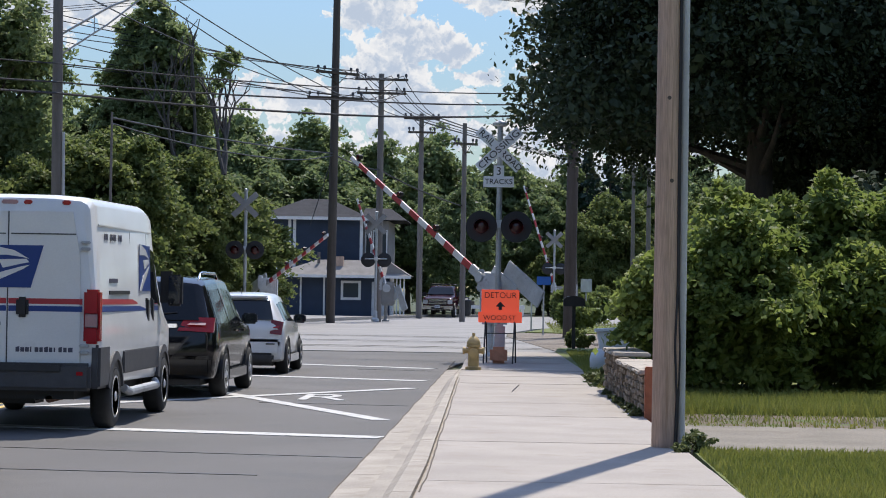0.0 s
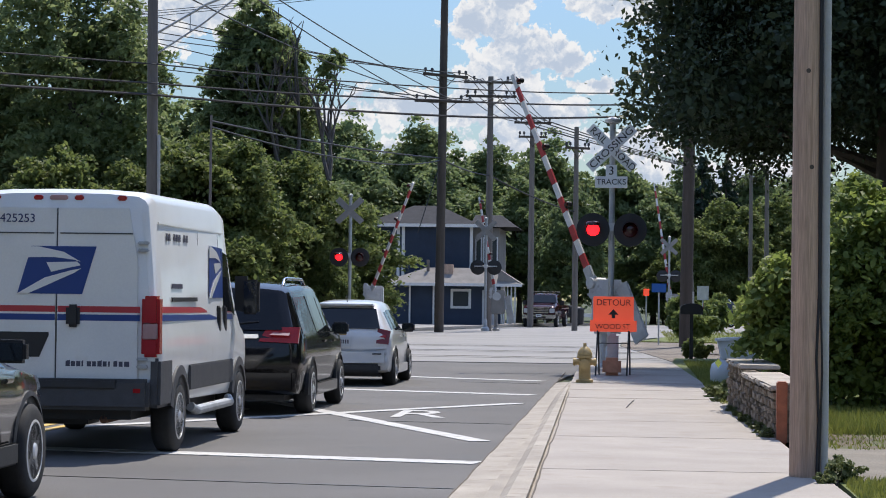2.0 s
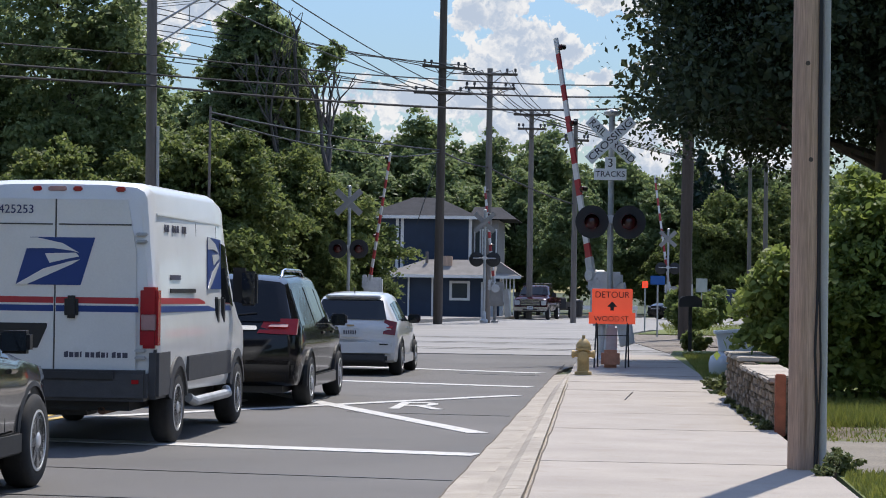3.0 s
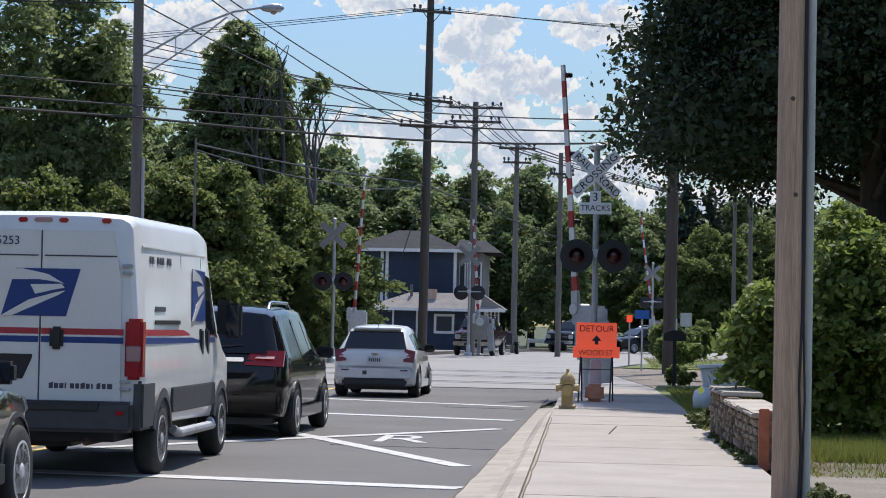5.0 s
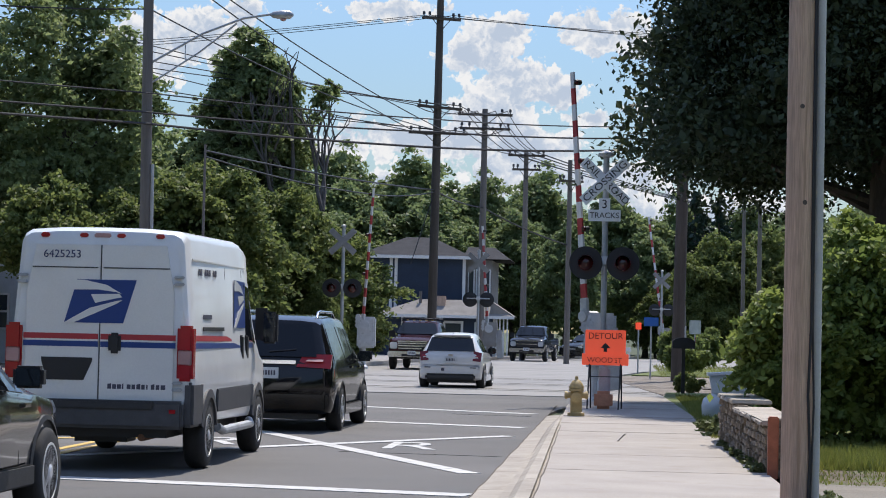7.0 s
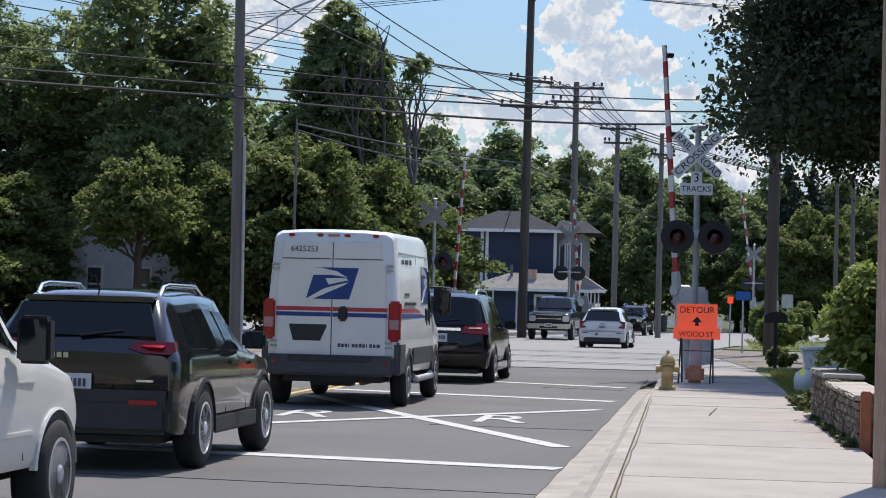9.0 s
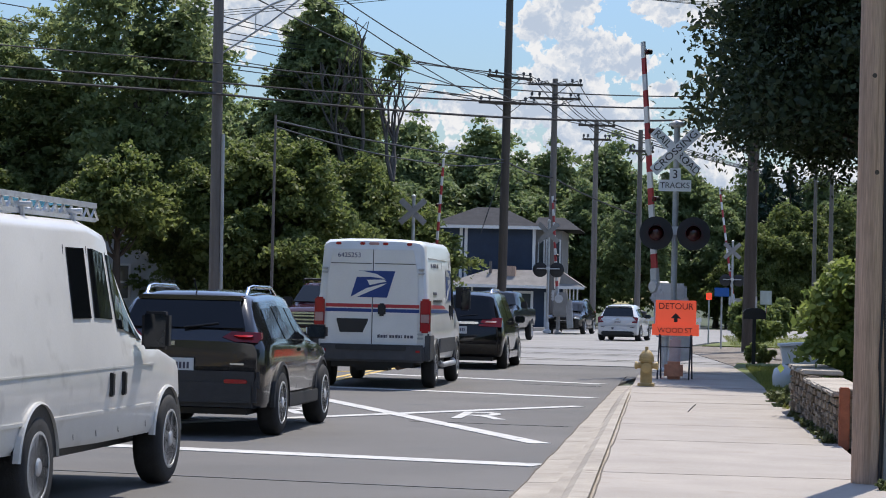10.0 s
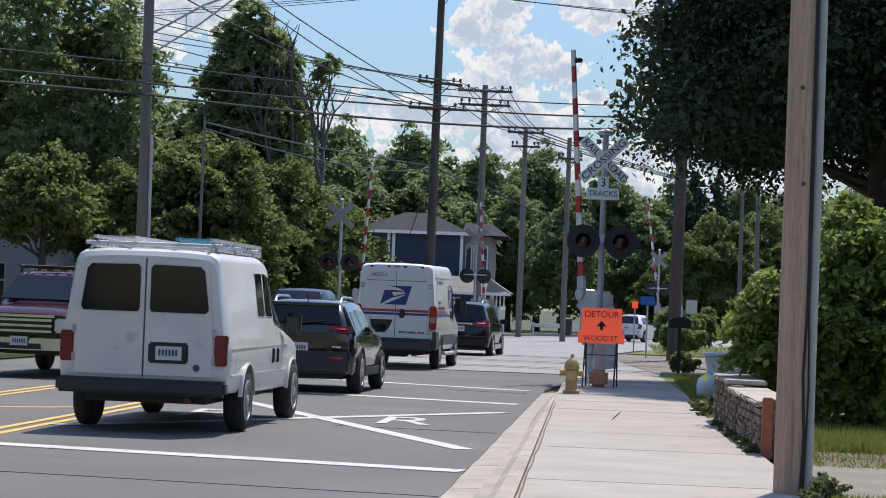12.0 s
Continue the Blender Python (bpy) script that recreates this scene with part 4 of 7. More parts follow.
def hatchback_or_suv(name, label, category, paint, wb, r, st, rear, spans, glass, tail, plate_at, rails=None, rim="alloy", spokes=7,
                     cladding=None, rear_glass=None, extra=None, spoiler=None, tail_paint="tail_red", low=0.3, mirror_at=None, bumper_z=(0.34, 0.62)):
    """A passenger car from its stations; rear(z) is the y of the tail at a height."""
    car = thing(name, 0, 0, 0, label, category)
    part("body", body_shell(st), paint, car, smooth=34)
    hw = max(s[4] for s in st)
    side_glass(st, car, spans, glass)
    if rear_glass:
        part("rear_window", cap_plate(rear_glass, rear, -1), glass, car)
    if tail:
        for side in (-1, 1):
            lamp = part("tail_lamp", slab([(side * x, rear(z) - 0.006, z) for x, z in tail], (0, 0.10, 0)), tail_paint, car)
            c = [(sum(p[0] for p in tail) / len(tail)), (sum(p[1] for p in tail) / len(tail))]
            part("lamp_lens", slab([(side * (c[0] + (x - c[0]) * 0.5), rear(z) - 0.012, c[1] + 0.018 + (z - c[1]) * 0.24) for x, z in tail], (0, 0.01, 0)), "tail_clear" if tail_paint == "tail_red" else "tail_red", lamp)
    if plate_at:
        plate(car, plate_at[0], plate_at[1], rear, -1)
    y_end = st[0][0]
    part("bumper", boxes((-hw * 0.93, hw * 0.93, y_end - 0.05, y_end + 0.30, *bumper_z), bevel=0.05), cladding or paint, car, smooth=40)
    for side in (-1, 1):
        my, mz = mirror_at
        mirror(car, side * (hw - 0.05), my, mz, side, 0.24, 0.17, "black" if paint != "car_white" else "trim")
        x = side * (hw - 0.015)
        part("sill", boxes((min(x, x + side * 0.03), max(x, x + side * 0.03), r + 0.08, wb - r - 0.08, low - 0.04, low + 0.13), bevel=0.015), cladding or paint, car)
        for y in (wb * 0.36, wb * 0.70):
            part("door_gap", slab([side_z(st, y, low + 0.14, side, 0.001), side_z(st, y + 0.012, low + 0.14, side, 0.001), flank(st, y + 0.012, 0.0, side, 0.002), flank(st, y, 0.0, side, 0.002)], (side * 0.002, 0, 0)), "black", car)
            p0 = side_z(st, y + 0.16, lerp_stations(st, y)[3] - 0.09, side, 0.012)
            part("door_handle", boxes((p0.x - 0.015, p0.x + 0.015, y + 0.06, y + 0.24, p0.z - 0.015, p0.z + 0.02), bevel=0.008), paint, car)
    if rails:
        y0, y1, xr, zr, m_ = rails
        for side in (-1, 1):
            part("roof_rail", tube(bmesh.new(), [(side * xr, y0, zr - 0.05), (side * xr, y0 + 0.12, zr + 0.035), (side * xr, y0 + 0.35, zr + 0.055), (side * xr, y1 - 0.35, zr + 0.05), (side * xr, y1, zr - 0.05)], 0.024, 8), m_, car, smooth=60)
    if spoiler:
        part("spoiler", boxes(spoiler, bevel=0.02), paint, car, smooth=40)
    underside(car, hw * 0.75, st[0][0] + 0.2, st[-1][0] - 0.3, low - 0.08, low + 0.2)
    if extra:
        extra(car, st)
    ws = four_wheels(car, st, wb, r, hw, rim, spokes, cladding or "black", low)
    WHEELS[car] = (ws, r)
    return car


def minivan():
    st = [(-1.06, 0.42, 0.80, 0.98, 0.86, 1.02, 0.80), (-1.00, 0.32, 0.90, 1.00, 0.94, 1.12, 0.84), (-0.93, 0.28, 0.93, 1.02, 0.965, 1.26, 0.82),
          (-0.66, 0.27, 0.94, 1.04, 0.98, 1.66, 0.72), (-0.42, 0.27, 0.94, 1.05, 0.98, 1.73, 0.70), (0.8, 0.26, 0.94, 1.05, 0.98, 1.76, 0.71), (2.0, 0.26, 0.94, 1.04, 0.98, 1.74, 0.70),
          (2.5, 0.26, 0.94, 1.03, 0.97, 1.60, 0.66), (3.35, 0.27, 0.93, 1.0, 0.95, 1.12, 0.72), (3.85, 0.3, 0.86, 0.88, 0.86, 0.95, 0.6), (4.0, 0.36, 0.7, 0.7, 0.7, 0.75, 0.5)]
    rear = lambda z: -1.075 if z < 1.02 else -1.075 + 0.60 * (z - 1.02)
    tail = [(0.42, 0.98), (0.94, 0.96), (0.95, 1.17), (0.52, 1.17)]

    def extra(car, st):
        part("garnish", boxes((-0.42, 0.42, -1.10, -1.06, 1.02, 1.075), bevel=0.01), "chrome", car)
        part("wiper", tube(bmesh.new(), [(0.0, rear(1.2) - 0.03, 1.2), (0.4, rear(1.24) - 0.03, 1.24)], 0.012, 6), "black", car)
        part("number_sticker", cap_plate(rect(-0.62, -0.42, 1.1, 1.16), rear, -1), "plate", car)
    return hatchback_or_suv("minivan", "black minivan with tinted windows and roof rails", "car", "car_black", 3.0, 0.335, st, rear,
                            [(-0.62, 0.62, -0.42, 0.55, 0.06, 0.9), (0.70, 1.62, 0.64, 1.55, 0.06, 0.9), (1.70, 2.72, 1.63, 2.24, 0.06, 0.88)],
                            "glass_dark", tail, (0.0, 0.80), (-0.35, 1.7, 0.62, 1.76, "chrome"),
                            rear_glass=[(-0.72, 1.13), (0.72, 1.13), (0.60, 1.62), (-0.60, 1.62)], extra=extra, low=0.27, mirror_at=(2.35, 1.04))


def small_suv():
    st = [(-0.92, 0.48, 0.80, 1.0, 0.84, 1.04, 0.76), (-0.86, 0.36, 0.88, 1.02, 0.90, 1.12, 0.78), (-0.80, 0.32, 0.90, 1.03, 0.92, 1.22, 0.76),
          (-0.52, 0.31, 0.91, 1.05, 0.93, 1.53, 0.66), (-0.32, 0.31, 0.91, 1.05, 0.93, 1.58, 0.655), (0.7, 0.31, 0.91, 1.04, 0.93, 1.605, 0.66), (1.5, 0.31, 0.91, 1.02, 0.93, 1.575, 0.65),
          (1.85, 0.31, 0.91, 1.01, 0.92, 1.475, 0.62), (2.45, 0.32, 0.90, 0.99, 0.91, 1.10, 0.70), (3.2, 0.36, 0.86, 0.92, 0.86, 0.98, 0.62), (3.62, 0.42, 0.72, 0.78, 0.72, 0.82, 0.5)]
    rear = lambda z: -0.935 if z < 1.02 else -0.935 + 0.60 * (z - 1.02)
    tail = [(0.44, 1.10), (0.58, 1.055), (0.84, 1.045), (0.875, 1.09), (0.86, 1.155), (0.54, 1.165)]

    def extra(car, st):
        part("lower_cladding", boxes((-0.84, 0.84, -0.99, -0.72, 0.34, 0.66), bevel=0.05), "trim", car, smooth=40)
        for x in (-0.62, 0.62):
            part("reflector", boxes((x - 0.13, x + 0.13, -1.005, -0.98, 0.60, 0.645), bevel=0.01), "tail_red", car)
            part("badge", boxes((x - 0.08, x + 0.08, -0.95, -0.93, 0.80, 0.82), bevel=0.006), "chrome", car)
        for k in range(4):
            part("badge_bar", boxes((-0.30 + 0.06 * k, -0.255 + 0.06 * k, -0.95, -0.93, 1.0, 1.045)), "chrome", car)
        part("wiper", tube(bmesh.new(), [(0.0, rear(1.2) - 0.03, 1.2), (0.38, rear(1.25) - 0.03, 1.25)], 0.012, 6), "black", car)
        part("antenna", tube(bmesh.new(), [(0, -0.25, 1.58), (0, -0.42, 1.73)], 0.008, 6), "black", car)
    car = hatchback_or_suv("suv", "dark grey compact SUV with silver roof rails", "car", "car_grey", 2.70, 0.365, st, rear,
                           [(-0.40, 0.30, -0.22, 0.28, 0.1, 0.86), (0.38, 1.12, 0.34, 1.02, 0.06, 0.9), (1.18, 2.10, 1.10, 1.62, 0.06, 0.88)],
                           "glass_dark", tail, (-0.02, 0.70), (-0.30, 1.35, 0.57, 1.60, "chrome"), spokes=8, cladding="trim",
                           rear_glass=[(-0.68, 1.20), (0.68, 1.20), (0.58, 1.49), (-0.58, 1.49)], extra=extra, low=0.33, mirror_at=(1.75, 1.06),
                           spoiler=(-0.60, 0.60, -0.62, -0.35, 1.50, 1.55), tail_paint="tail_dark", bumper_z=(0.5, 0.78))
    return car


def hatchback():
    st = [(-0.72, 0.40, 0.72, 0.82, 0.80, 0.90, 0.70), (-0.66, 0.28, 0.82, 0.88, 0.85, 1.00, 0.72), (-0.58, 0.24, 0.84, 0.92, 0.865, 1.10, 0.70),
          (-0.32, 0.23, 0.85, 0.96, 0.868, 1.40, 0.60), (-0.10, 0.22, 0.85, 0.97, 0.868, 1.475, 0.585), (0.7, 0.22, 0.85, 0.96, 0.868, 1.515, 0.59), (1.3, 0.22, 0.85, 0.95, 0.868, 1.49, 0.585),
          (1.7, 0.22, 0.85, 0.94, 0.865, 1.36, 0.56), (2.35, 0.23, 0.84, 0.92, 0.85, 1.0, 0.64), (2.95, 0.26, 0.78, 0.82, 0.78, 0.86, 0.55), (3.25, 0.32, 0.62, 0.66, 0.62, 0.70, 0.45)]
    rear = lambda z: -0.73 if z < 0.92 else -0.73 + 0.72 * (z - 0.92)
    tail = [(0.60, 0.76), (0.82, 0.74), (0.85, 0.98), (0.62, 1.03)]

    def extra(car, st):
        part("lower_valance", boxes((-0.68, 0.68, -0.79, -0.60, 0.24, 0.40), bevel=0.04), "trim", car, smooth=40)
        part("badge", boxes((-0.07, 0.07, -0.745, -0.72, 0.90, 0.925), bevel=0.006), "hydrant", car)
        part("bumper_sticker", boxes((-0.25, -0.16, -0.785, -0.77, 0.48, 0.56)), "plate_bar", car)
        for x in (-0.62, 0.62):
            part("reflector", boxes((x - 0.08, x + 0.08, -0.785, -0.77, 0.56, 0.585)), "trim", car)
        part("antenna", tube(bmesh.new(), [(0, -0.1, 1.48), (0, -0.25, 1.60)], 0.008, 6), "black", car)
    return hatchback_or_suv("hatchback", "white hatchback with a dark rear window", "car", "car_white", 2.525, 0.31, st, rear,
                            [(-0.28, 0.22, -0.10, 0.2, 0.1, 0.86), (0.30, 1.0, 0.27, 0.92, 0.06, 0.9), (1.06, 1.95, 1.0, 1.45, 0.06, 0.88)],
                            "glass_smoke", tail, (0.0, 0.70), None, spokes=5,
                            rear_glass=[(-0.66, 1.02), (0.66, 1.02), (0.56, 1.38), (-0.56, 1.38)], extra=extra, low=0.24, mirror_at=(1.55, 0.94),
                            spoiler=(-0.52, 0.52, -0.46, -0.18, 1.42, 1.46), tail_paint="tail_dark", bumper_z=(0.36, 0.66))


def work_van():
    """White full-size work van with a ladder rack, square rear windows and a black bumper."""
    wb, r = 3.505, 0.37
    car = thing("work_van", 0, 0, 0, "dusty white work van with a ladder rack", "van")
    st = [(-1.185, 0.62, 0.90, 1.05, 0.955, 2.00, 0.77), (-1.14, 0.52, 0.96, 1.07, 0.985, 2.055, 0.80), (-1.02, 0.46, 0.975, 1.1, 1.0, 2.085, 0.815),
          (1.6, 0.42, 0.975, 1.1, 1.0, 2.10, 0.815), (2.15, 0.42, 0.975, 1.1, 1.0, 2.05, 0.78), (2.45, 0.42, 0.97, 1.1, 1.0, 1.92, 0.72),
          (3.05, 0.42, 0.97, 1.12, 0.99, 1.30, 0.80), (3.95, 0.42, 0.95, 1.0, 0.95, 1.14, 0.75), (4.25, 0.46, 0.88, 0.85, 0.88, 0.95, 0.65)]
    part("body", body_shell(st), "work_white", car, smooth=30)
    back = lambda z: -1.188
    for k in (-1, 1):
        d = part("rear_door", slab([(k * 0.01, back(0.66) - 0.003, 0.66), (k * 0.80, back(0.66) - 0.003, 0.66), (k * 0.79, back(1.2) - 0.003, 1.2), (k * 0.72, back(1.95) - 0.003, 1.97), (k * 0.01, back(1.95) - 0.003, 1.985)], (0, -0.012, 0)), "work_white", car)
        xs0, xs1 = 0.08, 0.74
        g = part("rear_window", slab([(k * x, back(z) - 0.017, z) for x, z in ((xs0, 1.38), (xs1 - 0.03, 1.38), (xs1, 1.42), (xs1 - 0.06, 1.86), (xs1 - 0.11, 1.91), (xs0 + 0.01, 1.92), (xs0 - 0.02, 1.88), (xs0 - 0.02, 1.42))], (0, -0.008, 0)), "glass_dark", d)
        for hz in (0.80, 1.12):
            part("hinge", boxes((min(k * 0.79, k * 0.83), max(k * 0.79, k * 0.83), -1.21, -1.17, hz, hz + 0.09)), "galv", d)
        part("tail_lamp", boxes((min(k * 0.815, k * 0.968), max(k * 0.815, k * 0.968), -1.205, -1.09, 0.79, 1.14), bevel=0.015), "tail_dark", car, "dull dark red tail lamp")
        # dark grey strip painted in for shade along the door crease
        part("rear_crease_shade", slab([(k * 0.02, -1.199, 0.99), (k * 0.80, -1.199, 0.99), (k * 0.80, -1.199, 1.002), (k * 0.02, -1.199, 1.002)], (0, -0.003, 0)), "grey_trim", d)
    part("door_seam", boxes((-0.005, 0.005, -1.207, -1.17, 0.64, 1.99)), "grey_trim", car)
    part("plate_frame", boxes((0.06, 0.52, -1.225, -1.19, 0.80, 1.04), bevel=0.02), "black", car)
    plate(car, 0.30, 0.84, lambda z: -1.222, -1, 0.30, 0.155)
    part("badge", lathe(bmesh.new(), [(0.04, -1.212), (0.04, -1.20)], 16, "y", (0.62, 0, 0.76)), "plate_bar", car)
    part("brake_light", boxes((-0.16, 0.16, -1.17, -1.10, 2.0, 2.045), bevel=0.012), "tail_red", car)
    part("bumper", boxes((-0.98, 0.98, -1.32, -1.12, 0.44, 0.62), bevel=0.035), "trim", car, smooth=40)
    for side in (-1, 1):
        x = side * 0.99
        part("body_crease", slab([side_z(st, y, z, side, 0.002) for y, z in ((-1.05, 0.98), (3.0, 0.99), (3.0, 1.005), (-1.05, 0.995))], (side * 0.008, 0, 0)), "work_white", car)
        part("body_crease", slab([side_z(st, y, z, side, 0.002) for y, z in ((-1.0, 0.66), (3.0, 0.66), (3.0, 0.685), (-1.0, 0.685))], (side * 0.012, 0, 0)), "work_white", car)
        for y in (0.88, 1.45, 2.04, 2.84):
            part("door_gap", slab([side_z(st, y, 0.5, side, 0.001), side_z(st, y + 0.012, 0.5, side, 0.001), flank(st, y + 0.012, 0.9 if y < 2.5 else 0.2, side, 0.002), flank(st, y, 0.9 if y < 2.5 else 0.2, side, 0.002)], (side * 0.002, 0, 0)), "grey_trim", car)
        for y in (1.72, 2.05):
            p0 = side_z(st, y, 0.86, side, 0)
            part("door_handle", boxes((p0.x - 0.025, p0.x + 0.025, y, y + 0.07, 0.78, 0.96), bevel=0.01), "black", car)
        mirror(car, side * 0.98, 2.62, 1.12, side, 0.22, 0.30)
    side_glass(st, car, [(0.96, 1.40, 0.96, 1.38, 0.30, 0.88), (1.50, 1.98, 1.50, 1.94, 0.30, 0.88), (2.10, 2.80, 2.07, 2.36, 0.22, 0.88)], "glass_dark")
    part("windscreen", slab([(-0.78, 3.0, 1.36), (0.78, 3.0, 1.36), (0.66, 2.48, 1.88), (-0.66, 2.48, 1.88)], (0, 0.02, 0.03)), "glass_dark", car)
    # rack: cross bars, feet, side ladders
    for y in (-0.85, 0.35, 1.55):
        b_ = part("rack_bar", tube(bmesh.new(), [(-0.80, y, 2.16), (0.80, y, 2.16)], 0.022, 8), "silver", car)
        for side in (-1, 1):
            part("rack_foot", tube(bmesh.new(), [(side * 0.76, y, 1.98), (side * 0.72, y, 2.16)], 0.018, 6), "silver", b_)
    for xl in (-0.66, -0.22, 0.30, 0.70):
        m_ = "ladder_blue" if xl in (0.30,) else "silver"
        lad = part("ladder_rail", boxes((xl - 0.02, xl + 0.02, -1.0, 2.2, 2.205, 2.245)), m_, car)
        if xl in (0.70, -0.66):
            part("ladder_rail", boxes((xl - 0.02, xl + 0.02, -1.0, 2.2, 2.10, 2.13)), "silver", car)
            for k in range(16):
                y = -0.9 + 0.2 * k
                part("lattice", tube(bmesh.new(), [(xl, y, 2.12), (xl, y + 0.1, 2.20)], 0.010, 5), "silver", lad)
                part("lattice", tube(bmesh.new(), [(xl, y + 0.1, 2.20), (xl, y + 0.2, 2.12)], 0.010, 5), "silver", lad)
    for k in range(11):
        part("rung", tube(bmesh.new(), [(-0.66, -0.85 + 0.29 * k, 2.23), (-0.22, -0.85 + 0.29 * k, 2.23)], 0.014, 6), "silver", car)
        part("rung", tube(bmesh.new(), [(0.30, -0.85 + 0.29 * k, 2.23), (0.70, -0.85 + 0.29 * k, 2.23)], 0.014, 6), "ladder_blue", car)
    underside(car, 0.70, -1.0, 3.9, 0.34, 0.6)
    part("exhaust", tube(bmesh.new(), [(0.5, -1.1, 0.38), (0.5, 0.4, 0.38)], 0.04), "rust", car)
    ws = four_wheels(car, st, wb, r, 0.99, "steel_rim", 8, "work_white", 0.42, lip_width=0.012)
    WHEELS[car] = (ws, r)
    return car


def pickup(name, label, paint, rack=False):
    """A full-size pickup seen from the front: grille, lamps, bumper, cab and open bed."""
    wb, r = 3.75, 0.40
    car = thing(name, 0, 0, 0, label, "pickup truck")
    st = [(-1.15, 0.60, 0.88, 1.20, 0.95, 1.24, 0.90), (-1.05, 0.52, 0.94, 1.24, 0.99, 1.27, 0.92), (0.95, 0.52, 0.95, 1.24, 0.99, 1.27, 0.92)]
    cab = [(0.98, 0.50, 0.95, 1.26, 0.99, 1.32, 0.90), (1.05, 0.50, 0.95, 1.26, 0.99, 1.86, 0.74), (1.5, 0.50, 0.95, 1.26, 0.99, 1.93, 0.75), (2.4, 0.50, 0.95, 1.26, 0.99, 1.93, 0.74),
           (2.75, 0.50, 0.95, 1.25, 0.98, 1.84, 0.72), (3.35, 0.52, 0.95, 1.24, 0.97, 1.34, 0.80), (4.45, 0.55, 0.94, 1.18, 0.95, 1.24, 0.82), (4.62, 0.58, 0.92, 1.05, 0.93, 1.14, 0.80)]
    part("bed", body_shell(st), paint, car, smooth=34)
    part("cab", body_shell(cab), paint, car, smooth=34)
    part("bed_liner", boxes((-0.80, 0.80, -1.0, 0.9, 1.2, 1.30)), "black", car)
    side_glass(cab, car, [(1.15, 1.95, 1.15, 1.9, 0.06, 0.86), (2.03, 3.0, 1.98, 2.6, 0.06, 0.86)], "glass_dark")
    part("windscreen", slab([(-0.84, 3.28, 1.40), (0.84, 3.28, 1.40), (0.66, 2.80, 1.84), (-0.66, 2.80, 1.84)], (0, 0.03, 0.02)), "glass_smoke", car)
    fy = 4.62
    part("grille", boxes((-0.56, 0.56, fy, fy + 0.05, 0.78, 1.10), bevel=0.03), "black", car)
    for z in (0.84, 0.94, 1.04) if rack else (0.94,):
        part("grille_bar", boxes((-0.56, 0.56, fy + 0.045, fy + 0.075, z - 0.022, z + 0.022), bevel=0.008), "chrome", car)
    part("grille_rim", boxes((-0.60, 0.60, fy, fy + 0.06, 1.09, 1.14), bevel=0.01), "chrome", car)
    for side in (-1, 1):
        part("head_lamp", boxes((min(side * 0.60, side * 0.90), max(side * 0.60, side * 0.90), fy - 0.05, fy + 0.04, 0.82, 1.08), bevel=0.03), "head_clear", car)
        mirror(car, side * 0.96, 2.75, 1.28, side, 0.26, 0.26)
    part("bumper", boxes((-0.97, 0.97, fy, fy + 0.16, 0.50, 0.72), bevel=0.04), "chrome", car, smooth=40)
    part("bumper_guard", boxes((-0.40, 0.40, fy + 0.14, fy + 0.18, 0.52, 0.62), bevel=0.01), "black", car)
    plate(car, 0, 0.58, lambda z: fy + 0.18, 1)
    if rack:
        for y in (1.2, 2.3):
            part("rack_bar", tube(bmesh.new(), [(-0.76, y, 1.92), (-0.74, y, 2.03), (0.74, y, 2.03), (0.76, y, 1.92)], 0.03, 8), "black", car)
        for x in (-0.72, 0.72):
            part("rack_rail", tube(bmesh.new(), [(x, 1.1, 2.03), (x, 2.5, 2.03)], 0.025, 8), "black", car)
        for k in range(5):
            part("cab_light", boxes((-0.5 + 0.25 * k - 0.05, -0.5 + 0.25 * k + 0.05, 2.52, 2.60, 1.94, 1.985), bevel=0.01), "hydrant", car)
    underside(car, 0.72, -0.9, 4.3, 0.42, 0.65)
    ws = four_wheels(car, cab, wb, r, 0.985, "alloy", 6, "black", 0.52)
    WHEELS[car] = (ws, r)
    return car


def trailer():
    """Small dark utility trailer with low sides."""
    t = thing("utility_trailer", 0, 0, 0, "small dark utility trailer behind the pickup", "trailer")
    part("deck", boxes((-0.85, 0.85, -1.3, 1.3, 0.50, 0.58)), "dark_wood", t)
    for side in (-1, 1):
        part("side_rail", boxes((side * 0.86 - 0.02, side * 0.86 + 0.02, -1.3, 1.3, 0.58, 1.0)), "trim", t)
        part("mudguard", boxes((side * 0.98 - 0.11, side * 0.98 + 0.11, -0.42, 0.42, 0.62, 0.68), bevel=0.02), "trim", t)
    part("front_gate", boxes((-0.86, 0.86, 1.28, 1.32, 0.58, 1.15)), "trim", t)
    part("load", boxes((-0.6, 0.5, -0.9, 0.8, 0.59, 1.25), bevel=0.05), "grey_trim", t)
    part("drawbar", tube(bmesh.new(), [(-0.5, 1.3, 0.5), (0, 2.4, 0.5)], 0.04, 8), "trim", t)
    part("drawbar", tube(bmesh.new(), [(0.5, 1.3, 0.5), (0, 2.4, 0.5)], 0.04, 8), "trim", t)
    ws = [wheel(t, side * 0.98, 0, 0.30, side, 0.19, "steel_rim", 5) for side in (-1, 1)]
    WHEELS[t] = (ws, 0.30)
    return t


